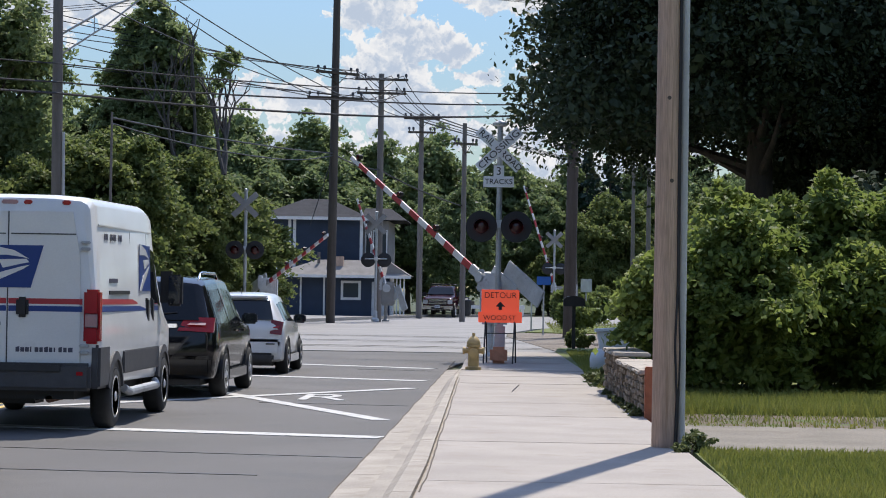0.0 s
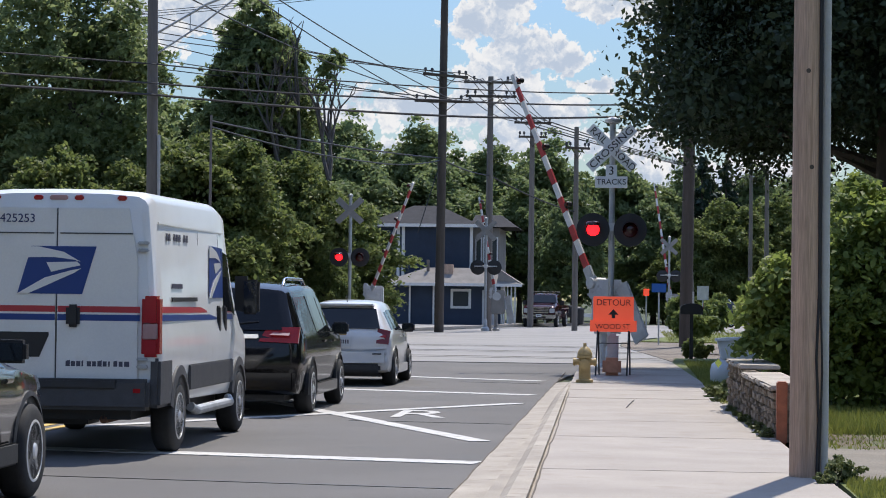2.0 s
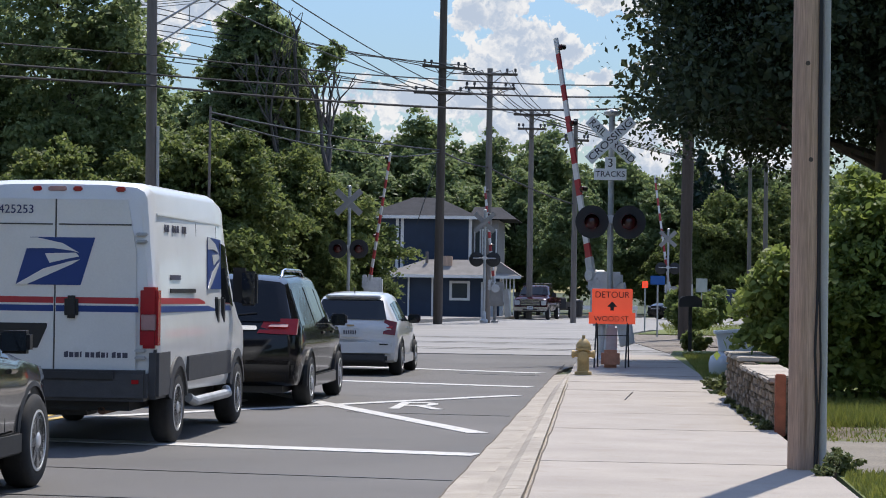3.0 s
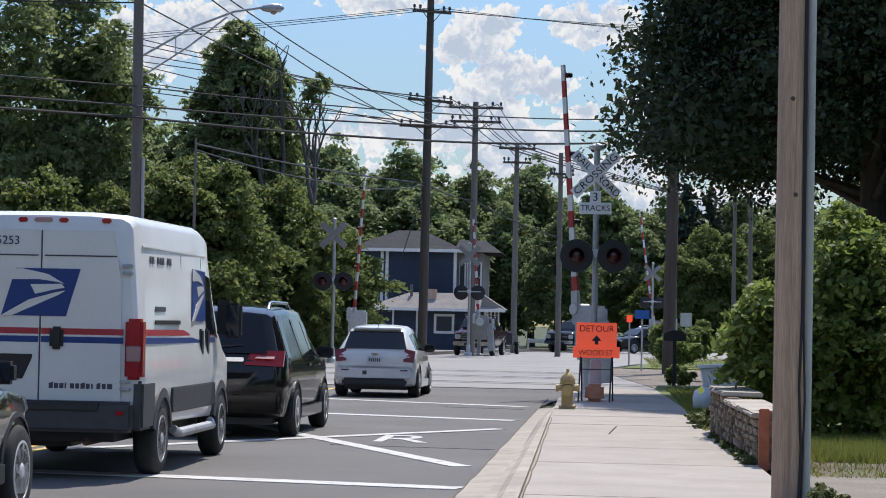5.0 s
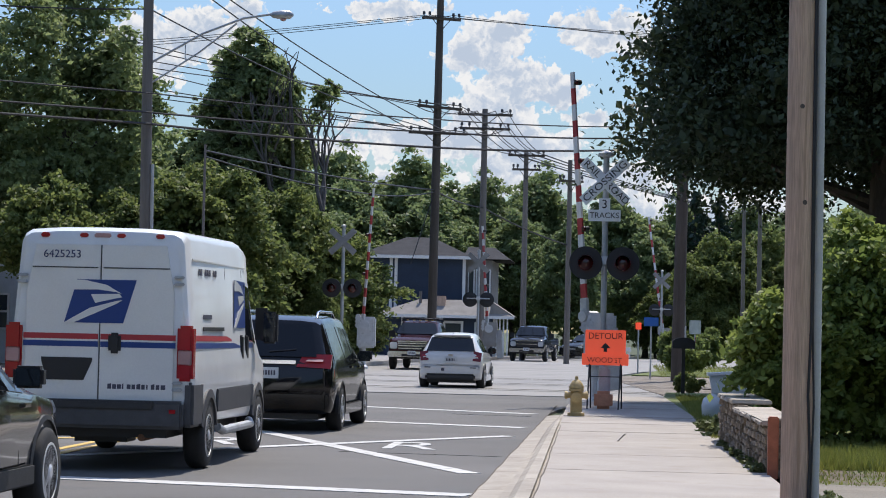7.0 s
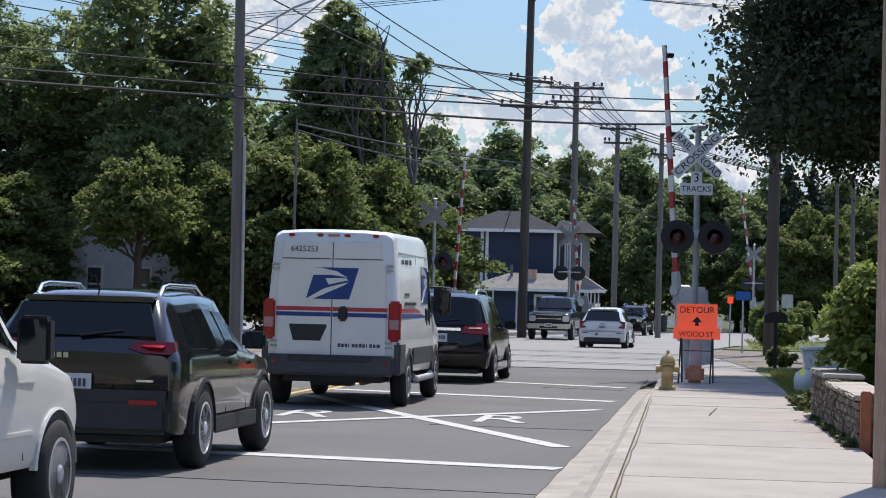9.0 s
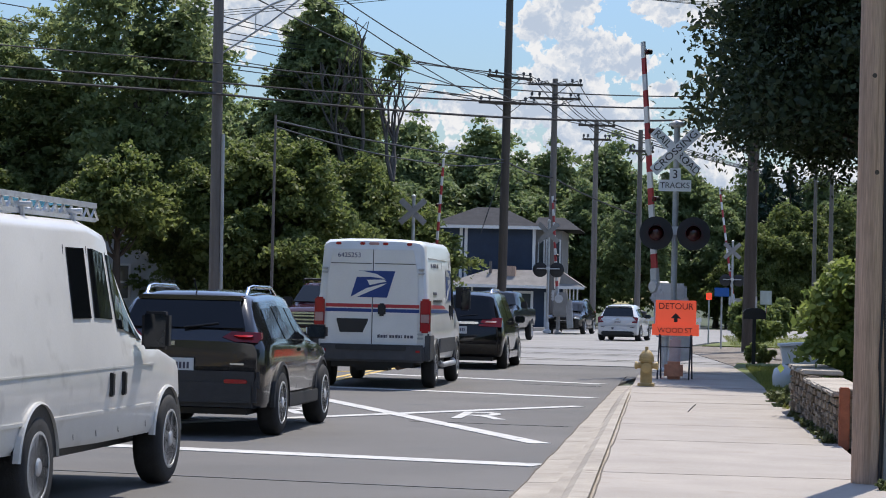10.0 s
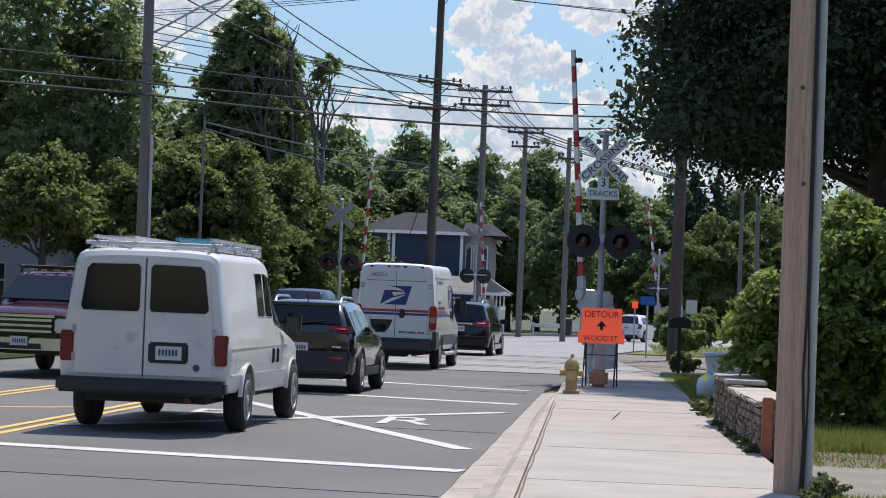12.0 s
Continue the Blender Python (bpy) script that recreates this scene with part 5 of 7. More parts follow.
def crossover_front(name, label, paint):
    """A crossover that comes towards the camera: bonnet, lamps, grille."""
    st = [(-0.95, 0.5, 0.78, 0.98, 0.82, 1.05, 0.74), (-0.8, 0.34, 0.88, 1.02, 0.91, 1.25, 0.74), (-0.45, 0.32, 0.90, 1.04, 0.92, 1.58, 0.64), (0.6, 0.31, 0.90, 1.03, 0.92, 1.66, 0.64),
          (1.4, 0.31, 0.90, 1.01, 0.92, 1.60, 0.63), (1.75, 0.31, 0.90, 1.0, 0.915, 1.48, 0.60), (2.35, 0.32, 0.90, 0.98, 0.905, 1.08, 0.70), (3.3, 0.36, 0.86, 0.88, 0.86, 0.96, 0.64), (3.6, 0.42, 0.76, 0.74, 0.76, 0.80, 0.55)]

    def extra(car, st):
        part("windscreen", slab([(-0.76, 2.30, 1.12), (0.76, 2.30, 1.12), (0.58, 1.80, 1.48), (-0.58, 1.80, 1.48)], (0, 0.03, 0.025)), "glass_smoke", car)
        part("grille", boxes((-0.42, 0.42, 3.56, 3.64, 0.55, 0.76), bevel=0.03), "black", car)
        part("grille_bar", boxes((-0.42, 0.42, 3.63, 3.66, 0.64, 0.68), bevel=0.008), "chrome", car)
        part("front_bumper", boxes((-0.84, 0.84, 3.35, 3.66, 0.32, 0.54), bevel=0.06), paint, car, smooth=40)
        for s in (-1, 1):
            part("head_lamp", boxes((min(s * 0.46, s * 0.80), max(s * 0.46, s * 0.80), 3.44, 3.60, 0.70, 0.82), bevel=0.03), "head_clear", car)
    rear = lambda z: -0.96 if z < 1.02 else -0.96 + 0.6 * (z - 1.02)
    return hatchback_or_suv(name, label, "car", paint, 2.65, 0.35, st, rear,
                            [(-0.35, 0.35, -0.2, 0.32, 0.08, 0.86), (0.42, 1.1, 0.38, 1.0, 0.06, 0.9), (1.16, 2.0, 1.08, 1.52, 0.06, 0.88)],
                            "glass_dark", [(0.5, 0.95), (0.84, 0.95), (0.86, 1.12), (0.55, 1.12)], (0, 0.7), (-0.3, 1.3, 0.56, 1.66, "chrome"), extra=extra, low=0.32, mirror_at=(1.65, 1.02))


VAN = parcel_van()
MINIVAN = minivan()
HATCH = hatchback()
SUV = small_suv()
WORK_VAN = work_van()
PICKUP = pickup("pickup", "maroon pickup truck with a roof rack and chrome grille", "maroon", True)
TRAILER = trailer()
PICKUP_2 = pickup("pickup", "dark blue-grey pickup truck with chrome trim", "car_blue")
CROSSOVER = crossover_front("crossover", "black crossover with its chrome trim glinting", "car_black")


# ---- poles, cables, signals ----
def utility_pole(x, y, height, r, material, label, arms=(), z=0.0, lean=0.0, turn=0.0, base_r=None):
    """A round wooden pole with crossarms (z, half length, turn), braces and insulators."""
    p = thing("utility_pole", x, y, z, label, "utility pole")
    p.matrix_basis = pose(x, y, z, 0, lean, 0)
    part("pole", tube(bmesh.new(), [(0, 0, -0.1), (0, 0, height * 0.5), (0, 0, height)], [base_r or r * 1.1, r, r * 0.8], 16), material, p, smooth=50)
    for az, half, tw in arms:
        a = part("crossarm", boxes((-half, half, -0.05 - r, 0.07 - r, az - 0.06, az + 0.06)), "dark_wood", p)
        a.rotation_euler[2] = radians(tw)
        for s in (-1, 1):
            part("brace", tube(bmesh.new(), [(s * half * 0.45, -r, az - 0.05), (0, -r, az - 0.55)], 0.02, 6), "dark_wood", a)
        for k in (-0.92, -0.62, 0.62, 0.92):
            part("insulator", lathe(bmesh.new(), [(0.025, az + 0.05), (0.03, az + 0.14), (0.075, az + 0.15), (0.06, az + 0.22), (0.075, az + 0.23), (0.05, az + 0.30)], 10, "z", (half * k, -r + 0.01, 0)), "grey_trim", a)
    return p


near_pole = utility_pole(1.45, 19.6, 11.0, 0.122, "pole_wood", "sun-bleached wooden utility pole with a conduit on the sidewalk edge", z=0.10, base_r=0.135)
part("conduit", tube(bmesh.new(), [(0.145, -0.02, 0.0), (0.135, -0.02, 11.0)], 0.042, 12), "conduit", near_pole, smooth=60)
part("cable", tube(bmesh.new(), [(0.085, -0.115, 0.05), (0.10, -0.105, 0.5), (0.075, -0.118, 1.0), (0.095, -0.105, 1.6), (0.090, -0.10, 2.6), (0.095, -0.095, 11.0)], 0.011, 6), "cable", near_pole)
part("cable", tube(bmesh.new(), [(0.105, -0.10, 0.05), (0.125, -0.10, 0.9), (0.105, -0.10, 1.6), (0.10, -0.095, 11.0)], 0.009, 6), "cable", near_pole)
for hz, a in ((1.5, -60), (2.6, -80), (0.8, -110), (3.4, -95)):
    b_ = part("knot", lathe(bmesh.new(), [(0.02, 0.0), (0.014, 0.006), (0.002, 0.008)], 10, "y"), "dark_wood", near_pole)
    b_.matrix_basis = pose(0, 0, hz, 0, 0, a + 90) @ pose(0, -0.128, 0)

big_pole = utility_pole(-8.95, 108, 17.2, 0.20, "dark_wood", "tall dark wooden utility pole with three crossarms", [(16.1, 0.95, 25), (11.95, 1.25, 40), (10.75, 1.35, 12)], lean=0.3)
utility_pole(-7.1, 115, 12.6, 0.17, "grey_wood", "grey wooden utility pole with doubled crossarms", [(12.3, 1.35, 8), (11.6, 1.25, 8)])
utility_pole(-5.75, 132, 11.9, 0.16, "grey_wood", "far wooden utility pole with crossarms", [(11.6, 1.05, 10), (10.8, 0.8, 10)])
utility_pole(1.82, 80.0, 12.0, 0.20, "dark_wood", "dark wooden utility pole standing by the tracks", lean=0.6)
utility_pole(-2.95, 120, 10.5, 0.14, "grey_wood", "plain grey pole with a box on it", [(9.4, 0.7, 30)])
utility_pole(5.9, 118, 8.8, 0.10, "grey_wood", "thin weathered wooden pole far off")
utility_pole(6.7, 118, 8.4, 0.12, "grey_wood", "thin weathered wooden pole far off")
utility_pole(-14.3, 78.0, 7.7, 0.05, "grey_wood", "thin grey pole before the young trees")
utility_pole(2.55, 96, 5.9, 0.07, "grey_wood", "thin leaning far pole", lean=-3)


def street_lamp():
    """Steel pole with a long double-rod arm and a cobra head over the street."""
    p = thing("street_lamp", -13.85, 66.5, 0.0, "tall dark pole with a long bracket arm and street lamp head", "street lamp")
    p.matrix_basis = pose(-13.85, 66.5, 0, 0, -0.6, 0)
    part("pole", tube(bmesh.new(), [(0, 0, 0), (0, 0, 13.6)], [0.18, 0.14], 14), "grey_wood", p, smooth=50)
    part("riser", tube(bmesh.new(), [(0.2, -0.05, 0), (0.2, -0.05, 6.2)], 0.05, 8), "conduit", p)
    arm = part("arm", tube(bmesh.new(), [(0.1, 0, 9.15), (1.6, 0, 10.0), (2.8, 0, 10.45), (3.7, 0, 10.58)], 0.035, 8), "galv", p)
    part("arm_strut", tube(bmesh.new(), [(0.1, 0, 8.55), (1.5, 0, 9.45), (2.6, 0, 10.3)], 0.028, 8), "galv", arm)
    part("arm_tie", tube(bmesh.new(), [(1.1, 0, 9.2), (1.1, 0, 9.75)], 0.015, 6), "galv", arm)
    part("lamp_head", lathe(bmesh.new(), [(0.02, 3.55), (0.09, 3.65), (0.14, 3.9), (0.12, 4.15), (0.03, 4.25)], 12, "x", (0, 0, 10.55)), "galv", p, smooth=60)
    part("lamp_lens", lathe(bmesh.new(), [(0.10, -0.09), (0.07, -0.14), (0.01, -0.16)], 12, "z", (3.95, 0, 10.52)), "tail_clear", p)
    part("crossarm", boxes((-0.9, 0.9, -0.2, -0.1, 12.85, 12.97)), "dark_wood", p)
    part("insulator", lathe(bmesh.new(), [(0.05, 12.97), (0.06, 13.15), (0.03, 13.2)], 10, "z", (0.8, -0.15, 0)), "grey_trim", p)
    return p


street_lamp()


def cable(points, sag, r=0.022, label="black overhead cable sagging across the street", name="overhead_cable"):
    """A hanging wire through its holding points."""
    path = []
    for a, b in zip(points, points[1:]):
        a, b = Vector(a), Vector(b)
        for k in range(14):
            t = k / 14
            q = a.lerp(b, t)
            q.z -= sag * 4 * t * (1 - t)
            path.append(q)
    path.append(Vector(points[-1]))
    o = part(name, tube(bmesh.new(), path, r, 6), "cable")
    return tagged(o, label, "cable", "overhead cables")


def slope(az, up, d):
    """A place d metres ahead: degrees to the right and metres up per metre."""
    return (d * math.tan(radians(az)), d, 1.57 + d * up)


# wires over the crossing, from the left-hand lamp pole to poles hidden by the big tree
for z0, z1, z2, rr in ((8.24, 8.3, 8.7, 0.022), (7.68, 7.9, 8.3, 0.03), (7.35, 7.4, 7.9, 0.038)):
    cable([(-30, 44, z0 - 0.6), (-13.85, 66.2, z0), (-5.95, 74, z1), (-0.1, 80, z2), (9, 88, z2 + 0.5)], 0.06, rr)
for xa, zb in ((-9.7, 16.0), (-9.1, 15.85), (-8.2, 15.7)):
    cable([(-31, 104, zb - 2.3), (xa, 107.8, 16.25), (6, 113, zb)], 0.12, 0.016)
cable([(-14, 66.5, 12.4), (-10.1, 107.8, 10.9)], 0.3, 0.022)
cable([(-13.3, 66.5, 12.2), (-8.6, 107.9, 10.9)], 0.3, 0.022)
for s, z in ((-1, 12.05), (-0.4, 12.05), (0.5, 12.05), (1.1, 12.05), (-1.2, 10.85), (0.4, 10.85), (1.2, 10.85)):
    cable([(-30, 88, z + 2.2 - s), (-8.95 + s, 107.9, z), (-7.1 + s, 115, z + 0.45 if z > 11 else 11.7), (-5.75 + s * 0.8, 132, 11.7), (10, 190, 11.5)], 0.28, 0.022)
cable([(-14.3, 78.0, 7.5), (-8.95, 107.8, 8.1), (-7.1, 115, 7.7), (-2.95, 120, 6.1)], 0.15, 0.035)
cable([(-14.3, 78.0, 7.3), (-10.9, 96, 7.2), (-8.95, 107.8, 8.0)], 0.15, 0.03)
cable([(-30, 70, 12.5), (-13.9, 66.4, 10.7), (-8.95, 107.8, 10.9)], 0.4, 0.022)
cable([(-9.9, 107, 4.6), (-8.95, 108, 8.0)], 0.0, 0.02)


def sign_blade(parent, m, w, h, text, size, name="blade", wide=1.0, material="white_sign"):
    b_ = part(name, boxes((-w / 2, w / 2, -0.012, 0.012, -h / 2, h / 2), bevel=0.006), material, parent)
    b_.matrix_basis = m
    if text:
        writing(text, size, "letters", pose(0, -0.016, 0, 90, 0, 0), b_, wide=wide)
    return b_


BLINK_COVERS = []          # added covers that blink the flashers, signal by signal, left lamp first


def flasher(parent, x, z, face, y=0.0):
    """One red flasher: round black backing, visor, ever-lit lamp and an added cover that blinks it."""
    b_ = part("backing", lathe(bmesh.new(), [(0.36, -0.02), (0.36, 0.02), (0.2, 0.05)], 28, "y"), "black", parent)
    b_.matrix_basis = pose(x, y + 0.02 * face, z, 0, 0, 0 if face < 0 else 180)
    part("lamp", lathe(bmesh.new(), [(0.140, -0.025), (0.135, -0.04), (0.07, -0.05), (0.01, -0.055)], 24, "y"), "lamp_glow", b_, smooth=60)
    # an added dark red cover imitates the unlit lamp; hinged at its top, it swings up under the visor to show the glow
    vane = part("vane", lathe(bmesh.new(), [(0.161, 0.035), (0.161, -0.01), (0.14, -0.03), (0.07, -0.045), (0.01, -0.05)], 24, "y", (0, 0, -0.15)), "red_lens", b_, smooth=60)
    vane.matrix_basis = pose(0, -0.08, 0.15)
    BLINK_COVERS.append(vane)
    bm = bmesh.new()
    ring0, ring1 = [], []
    for k in range(15):
        a = radians(-25 + 230 * k / 14)
        ring0.append((0.165 * math.cos(a), -0.03, 0.165 * math.sin(a)))
        ring1.append((0.165 * math.cos(a), -0.30 - 0.06 * math.sin(a), 0.165 * math.sin(a)))
    v0, v1 = [bm.verts.new(p) for p in ring0], [bm.verts.new(p) for p in ring1]
    for k in range(14):
        bm.faces.new((v0[k], v0[k + 1], v1[k + 1], v1[k]))
    bmesh.ops.solidify(bm, geom=bm.faces[:], thickness=0.008)
    part("visor", bm, "black", b_)
    return b_


def crossing_signal(x, y, z, label, lettered=True, facing=-1, turn=0.0):
    """Mast with crossbuck, track count and a pair of flashers."""
    s = thing("crossing_signal", x, y, z, label, "railway signal", "crossing signals", turn)
    part("mast", tube(bmesh.new(), [(0, 0, 0), (0, 0, 5.35)], 0.065, 14), "galv", s, smooth=60)
    part("mast_base", lathe(bmesh.new(), [(0.20, 0.0), (0.20, 0.12), (0.11, 0.2), (0.10, 0.5), (0.07, 0.55)], 16), "silver", s, smooth=40)
    part("finial", lathe(bmesh.new(), [(0.06, 5.33), (0.085, 5.36), (0.085, 5.44), (0.02, 5.47)], 12), "galv", s)
    skin = "white_sign" if lettered else "aged_metal"
    b1 = sign_blade(s, pose(-0.02, -0.10, 4.82, 0, 43, 0), 1.30, 0.23, "", 0, material=skin)
    b2 = sign_blade(s, pose(-0.02, -0.13, 4.82, 0, -43, 0), 1.30, 0.23, "", 0, material=skin)
    if lettered:
        writing("RAIL", 0.155, "letters", pose(-0.385, -0.016, 0, 90, 0, 0), b1)
        writing("ROAD", 0.155, "letters", pose(0.375, -0.016, 0, 90, 0, 0), b1)
        writing("CROSSING", 0.155, "letters", pose(0, -0.016, 0, 90, 0, 0), b2, wide=1.18)
        sign_blade(s, pose(-0.02, -0.10, 4.32), 0.24, 0.27, "3", 0.19)
        sign_blade(s, pose(-0.02, -0.12, 4.08), 0.70, 0.25, "TRACKS", 0.125)
    part("light_arm", tube(bmesh.new(), [(-0.55, 0, 3.10), (0.55, 0, 3.10)], 0.03, 8), "galv", s)
    part("junction_box", boxes((-0.09, 0.09, -0.12, -0.05, 3.02, 3.20), bevel=0.01), "silver", s)
    for xx in (-0.40, 0.40):
        flasher(s, xx, 3.05, facing, 0.12 * facing)
    return s


near_signal = crossing_signal(-0.46, 50.5, 0.05, "galvanised crossing signal with white lettered crossbuck and black flashers")
far_left_signal = crossing_signal(-10.72, 88.0, 0.05, "grey crossing signal beyond the tracks, seen from behind", False)
far_right_signal = crossing_signal(2.2, 141.0, 0.05, "grey crossing signal on the far side of the tracks", False, 1)
mid_signal = crossing_signal(-7.05, 112.0, 0.05, "grey crossing signal before the blue house", False, 1)
part("bell", lathe(bmesh.new(), [(0.05, 5.35), (0.16, 5.38), (0.17, 5.44), (0.05, 5.5)], 14), "silver", near_signal)


def gate_mechanism(x, y, z, label, skin="silver"):
    """Pedestal and housing that the gate arm turns on."""
    g = thing("gate_mechanism", x, y, z, label, "railway gate")
    part("pedestal", lathe(bmesh.new(), [(0.18, 0.0), (0.18, 0.08), (0.09, 0.16), (0.085, 1.3)], 16), skin, g, smooth=40)
    part("housing", boxes((-0.26, 0.44, -0.20, 0.22, 0.80, 1.98), bevel=0.06), skin, g, smooth=40)
    part("cover", lathe(bmesh.new(), [(0.20, -0.26), (0.20, -0.20), (0.06, -0.20)], 20, "y", (0.03, 0, 1.66)), "silver", g)
    part("bracket", boxes((-0.32, -0.16, -0.16, 0.14, 1.55, 2.08), bevel=0.03), "silver", g)
    for k in range(3):
        part("bolt", boxes((-0.36, -0.31, -0.04, 0.04, 1.62 + 0.14 * k, 1.68 + 0.14 * k), bevel=0.01), "galv", g)
    return g


def gate_arm(owner, label, length=5.35, side=-1, n=14):
    """The striped boom with its lamps and counterweights; it turns about its own y axis. The boom runs along side * x."""
    a = tagged(new("gate_arm"), label)
    a.parent = owner
    seg = (length - 0.35) / n
    for k in range(n):
        x0, x1 = side * (0.35 + seg * k), side * (0.35 + seg * (k + 1))
        h = 0.080 - 0.030 * k / n
        part("stripe", boxes((min(x0, x1), max(x0, x1), -0.025, 0.025, -h, h)), "gate_red" if k % 2 == 0 else "gate_white", a)
    part("root", boxes((min(0, side * 0.40), max(0, side * 0.40), -0.05, 0.05, -0.11, 0.11), bevel=0.02), "silver", a)
    for d in (1.9, 3.4, length - 0.25):
        part("boom_lamp", boxes((side * d - 0.05, side * d + 0.05, -0.05, 0.05, 0.07, 0.12), bevel=0.01), "black", a)
        part("lamp_lens", lathe(bmesh.new(), [(0.055, -0.06), (0.05, -0.085), (0.01, -0.09)], 14, "y", (side * d, 0, 0.165)), "red_lens", a)
        part("lamp_body", lathe(bmesh.new(), [(0.06, -0.06), (0.06, 0.06)], 14, "y", (side * d, 0, 0.165)), "black", a)
    part("counterweight_arm", boxes((min(0, -side * 0.9), max(0, -side * 0.9), 0.26, 0.29, -0.07, 0.30)), "silver", a)
    part("counterweight", boxes((min(-side * 0.30, -side * 1.65), max(-side * 0.30, -side * 1.65), 0.29, 0.35, 0.22, 0.66), bevel=0.02), "silver", a, "large pale grey counterweight plate")
    part("pivot", lathe(bmesh.new(), [(0.12, -0.10), (0.12, 0.34)], 18, "y"), "silver", a)
    return a


ARM_NEAR = gate_arm(gate_mechanism(-0.62, 50.95, 0.05, "silver-painted crossing gate with a striped arm rising"), "red and white striped boom", 5.4, -1)
ARM_FAR = gate_arm(gate_mechanism(-9.9, 88.4, 0.05, "silver-painted crossing gate across the street, arm rising"), "red and white striped boom", 5.2, 1)
ARM_MID = gate_arm(gate_mechanism(-6.55, 112.4, 0.05, "grey crossing gate before the house, arm raised", "aged_metal"), "red and white striped boom", 4.8, -1)
ARM_RIGHT = gate_arm(gate_mechanism(2.35, 141.4, 0.05, "grey crossing gate on the far side, arm raised", "aged_metal"), "red and white striped boom", 7.0, -1)


# ---- sidewalk things ----
def hydrant():
    h = thing("fire_hydrant", -0.82, 41.0, WALK_Z, "faded yellow fire hydrant on the sidewalk corner", "fire hydrant")
    part("barrel", lathe(bmesh.new(), [(0.15, 0.0), (0.15, 0.05), (0.105, 0.06), (0.10, 0.42), (0.135, 0.43), (0.135, 0.47), (0.12, 0.48)], 20), "hydrant", h, smooth=40)
    part("bonnet", lathe(bmesh.new(), [(0.13, 0.48), (0.13, 0.51), (0.11, 0.56), (0.07, 0.61), (0.03, 0.635), (0.028, 0.69), (0.005, 0.69)], 20), "hydrant", h, smooth=40)
    part("nozzle", lathe(bmesh.new(), [(0.055, 0.08), (0.055, 0.16), (0.07, 0.16), (0.07, 0.20), (0.02, 0.21)], 14, "x", (0, 0, 0.36)), "hydrant", h)
    part("nozzle", lathe(bmesh.new(), [(0.055, -0.08), (0.055, -0.16), (0.07, -0.16), (0.07, -0.20), (0.02, -0.21)], 14, "x", (0, 0, 0.36)), "hydrant", h)
    part("pumper_nozzle", lathe(bmesh.new(), [(0.075, -0.08), (0.075, -0.15), (0.09, -0.15), (0.09, -0.19), (0.02, -0.20)], 16, "y", (0, 0, 0.32)), "hydrant", h)


hydrant()


def detour_sign():
    """Orange detour panel with a street plate on two A-frame legs."""
    s = thing("detour_sign", -0.36, 45.2, WALK_Z, "fluorescent orange detour sign on black folding legs", "road sign")
    p = part("panel", boxes((-0.39, 0.39, -0.012, 0.012, 0.98, 1.52), bevel=0.008), "sign_orange_glow", s)
    writing("DETOUR", 0.125, "letters", pose(0, -0.016, 1.40, 90, 0, 0), p, wide=0.98)
    ar = bmesh.new()
    v = [ar.verts.new((x, -0.0165, z)) for x, z in ((-0.035, 1.10), (0.035, 1.10), (0.035, 1.17), (0.10, 1.17), (0, 1.28), (-0.10, 1.17), (-0.035, 1.17))]
    ar.faces.new(v)
    ex = bmesh.ops.extrude_face_region(ar, geom=ar.faces[:])
    for g in ex["geom"]:
        if isinstance(g, bmesh.types.BMVert):
            g.co.y += 0.004
    part("arrow", ar, "letters", p)
    q = part("street_plate", boxes((-0.45, 0.45, -0.035, -0.018, 0.84, 1.06), bevel=0.006), "sign_orange_glow", s)
    writing("WOOD", 0.105, "letters", pose(-0.10, -0.038, 0.935, 90, 0, 0), q)
    writing("ST", 0.105, "letters", pose(0.25, -0.038, 0.935, 90, 0, 0), q)
    for x in (-0.30, 0.30):
        part("leg", tube(bmesh.new(), [(x, -0.045, 0.86), (x - 0.03, -0.30, 0.0)], 0.016, 6), "black", s)
        part("leg", tube(bmesh.new(), [(x, 0.02, 1.45), (x + 0.03, 0.34, 0.0)], 0.016, 6), "black", s)
    part("tie_bar", tube(bmesh.new(), [(-0.31, -0.13, 0.62), (0.31, -0.13, 0.62)], 0.010, 6), "black", s)


detour_sign()
bag = part("sandbag", boxes((-0.56, -0.20, 45.0, 45.4, WALK_Z, WALK_Z + 0.34), bevel=0.06), "sand_orange", smooth=40)
tagged(bag, "faded orange ballast box under the detour sign", "sandbag")
bag2 = part("sandbag", boxes((-0.48, -0.26, 46.0, 46.3, WALK_Z, WALK_Z + 0.80), bevel=0.05), "silver", smooth=40)
tagged(bag2, "grey cabinet behind the detour sign", "cabinet")


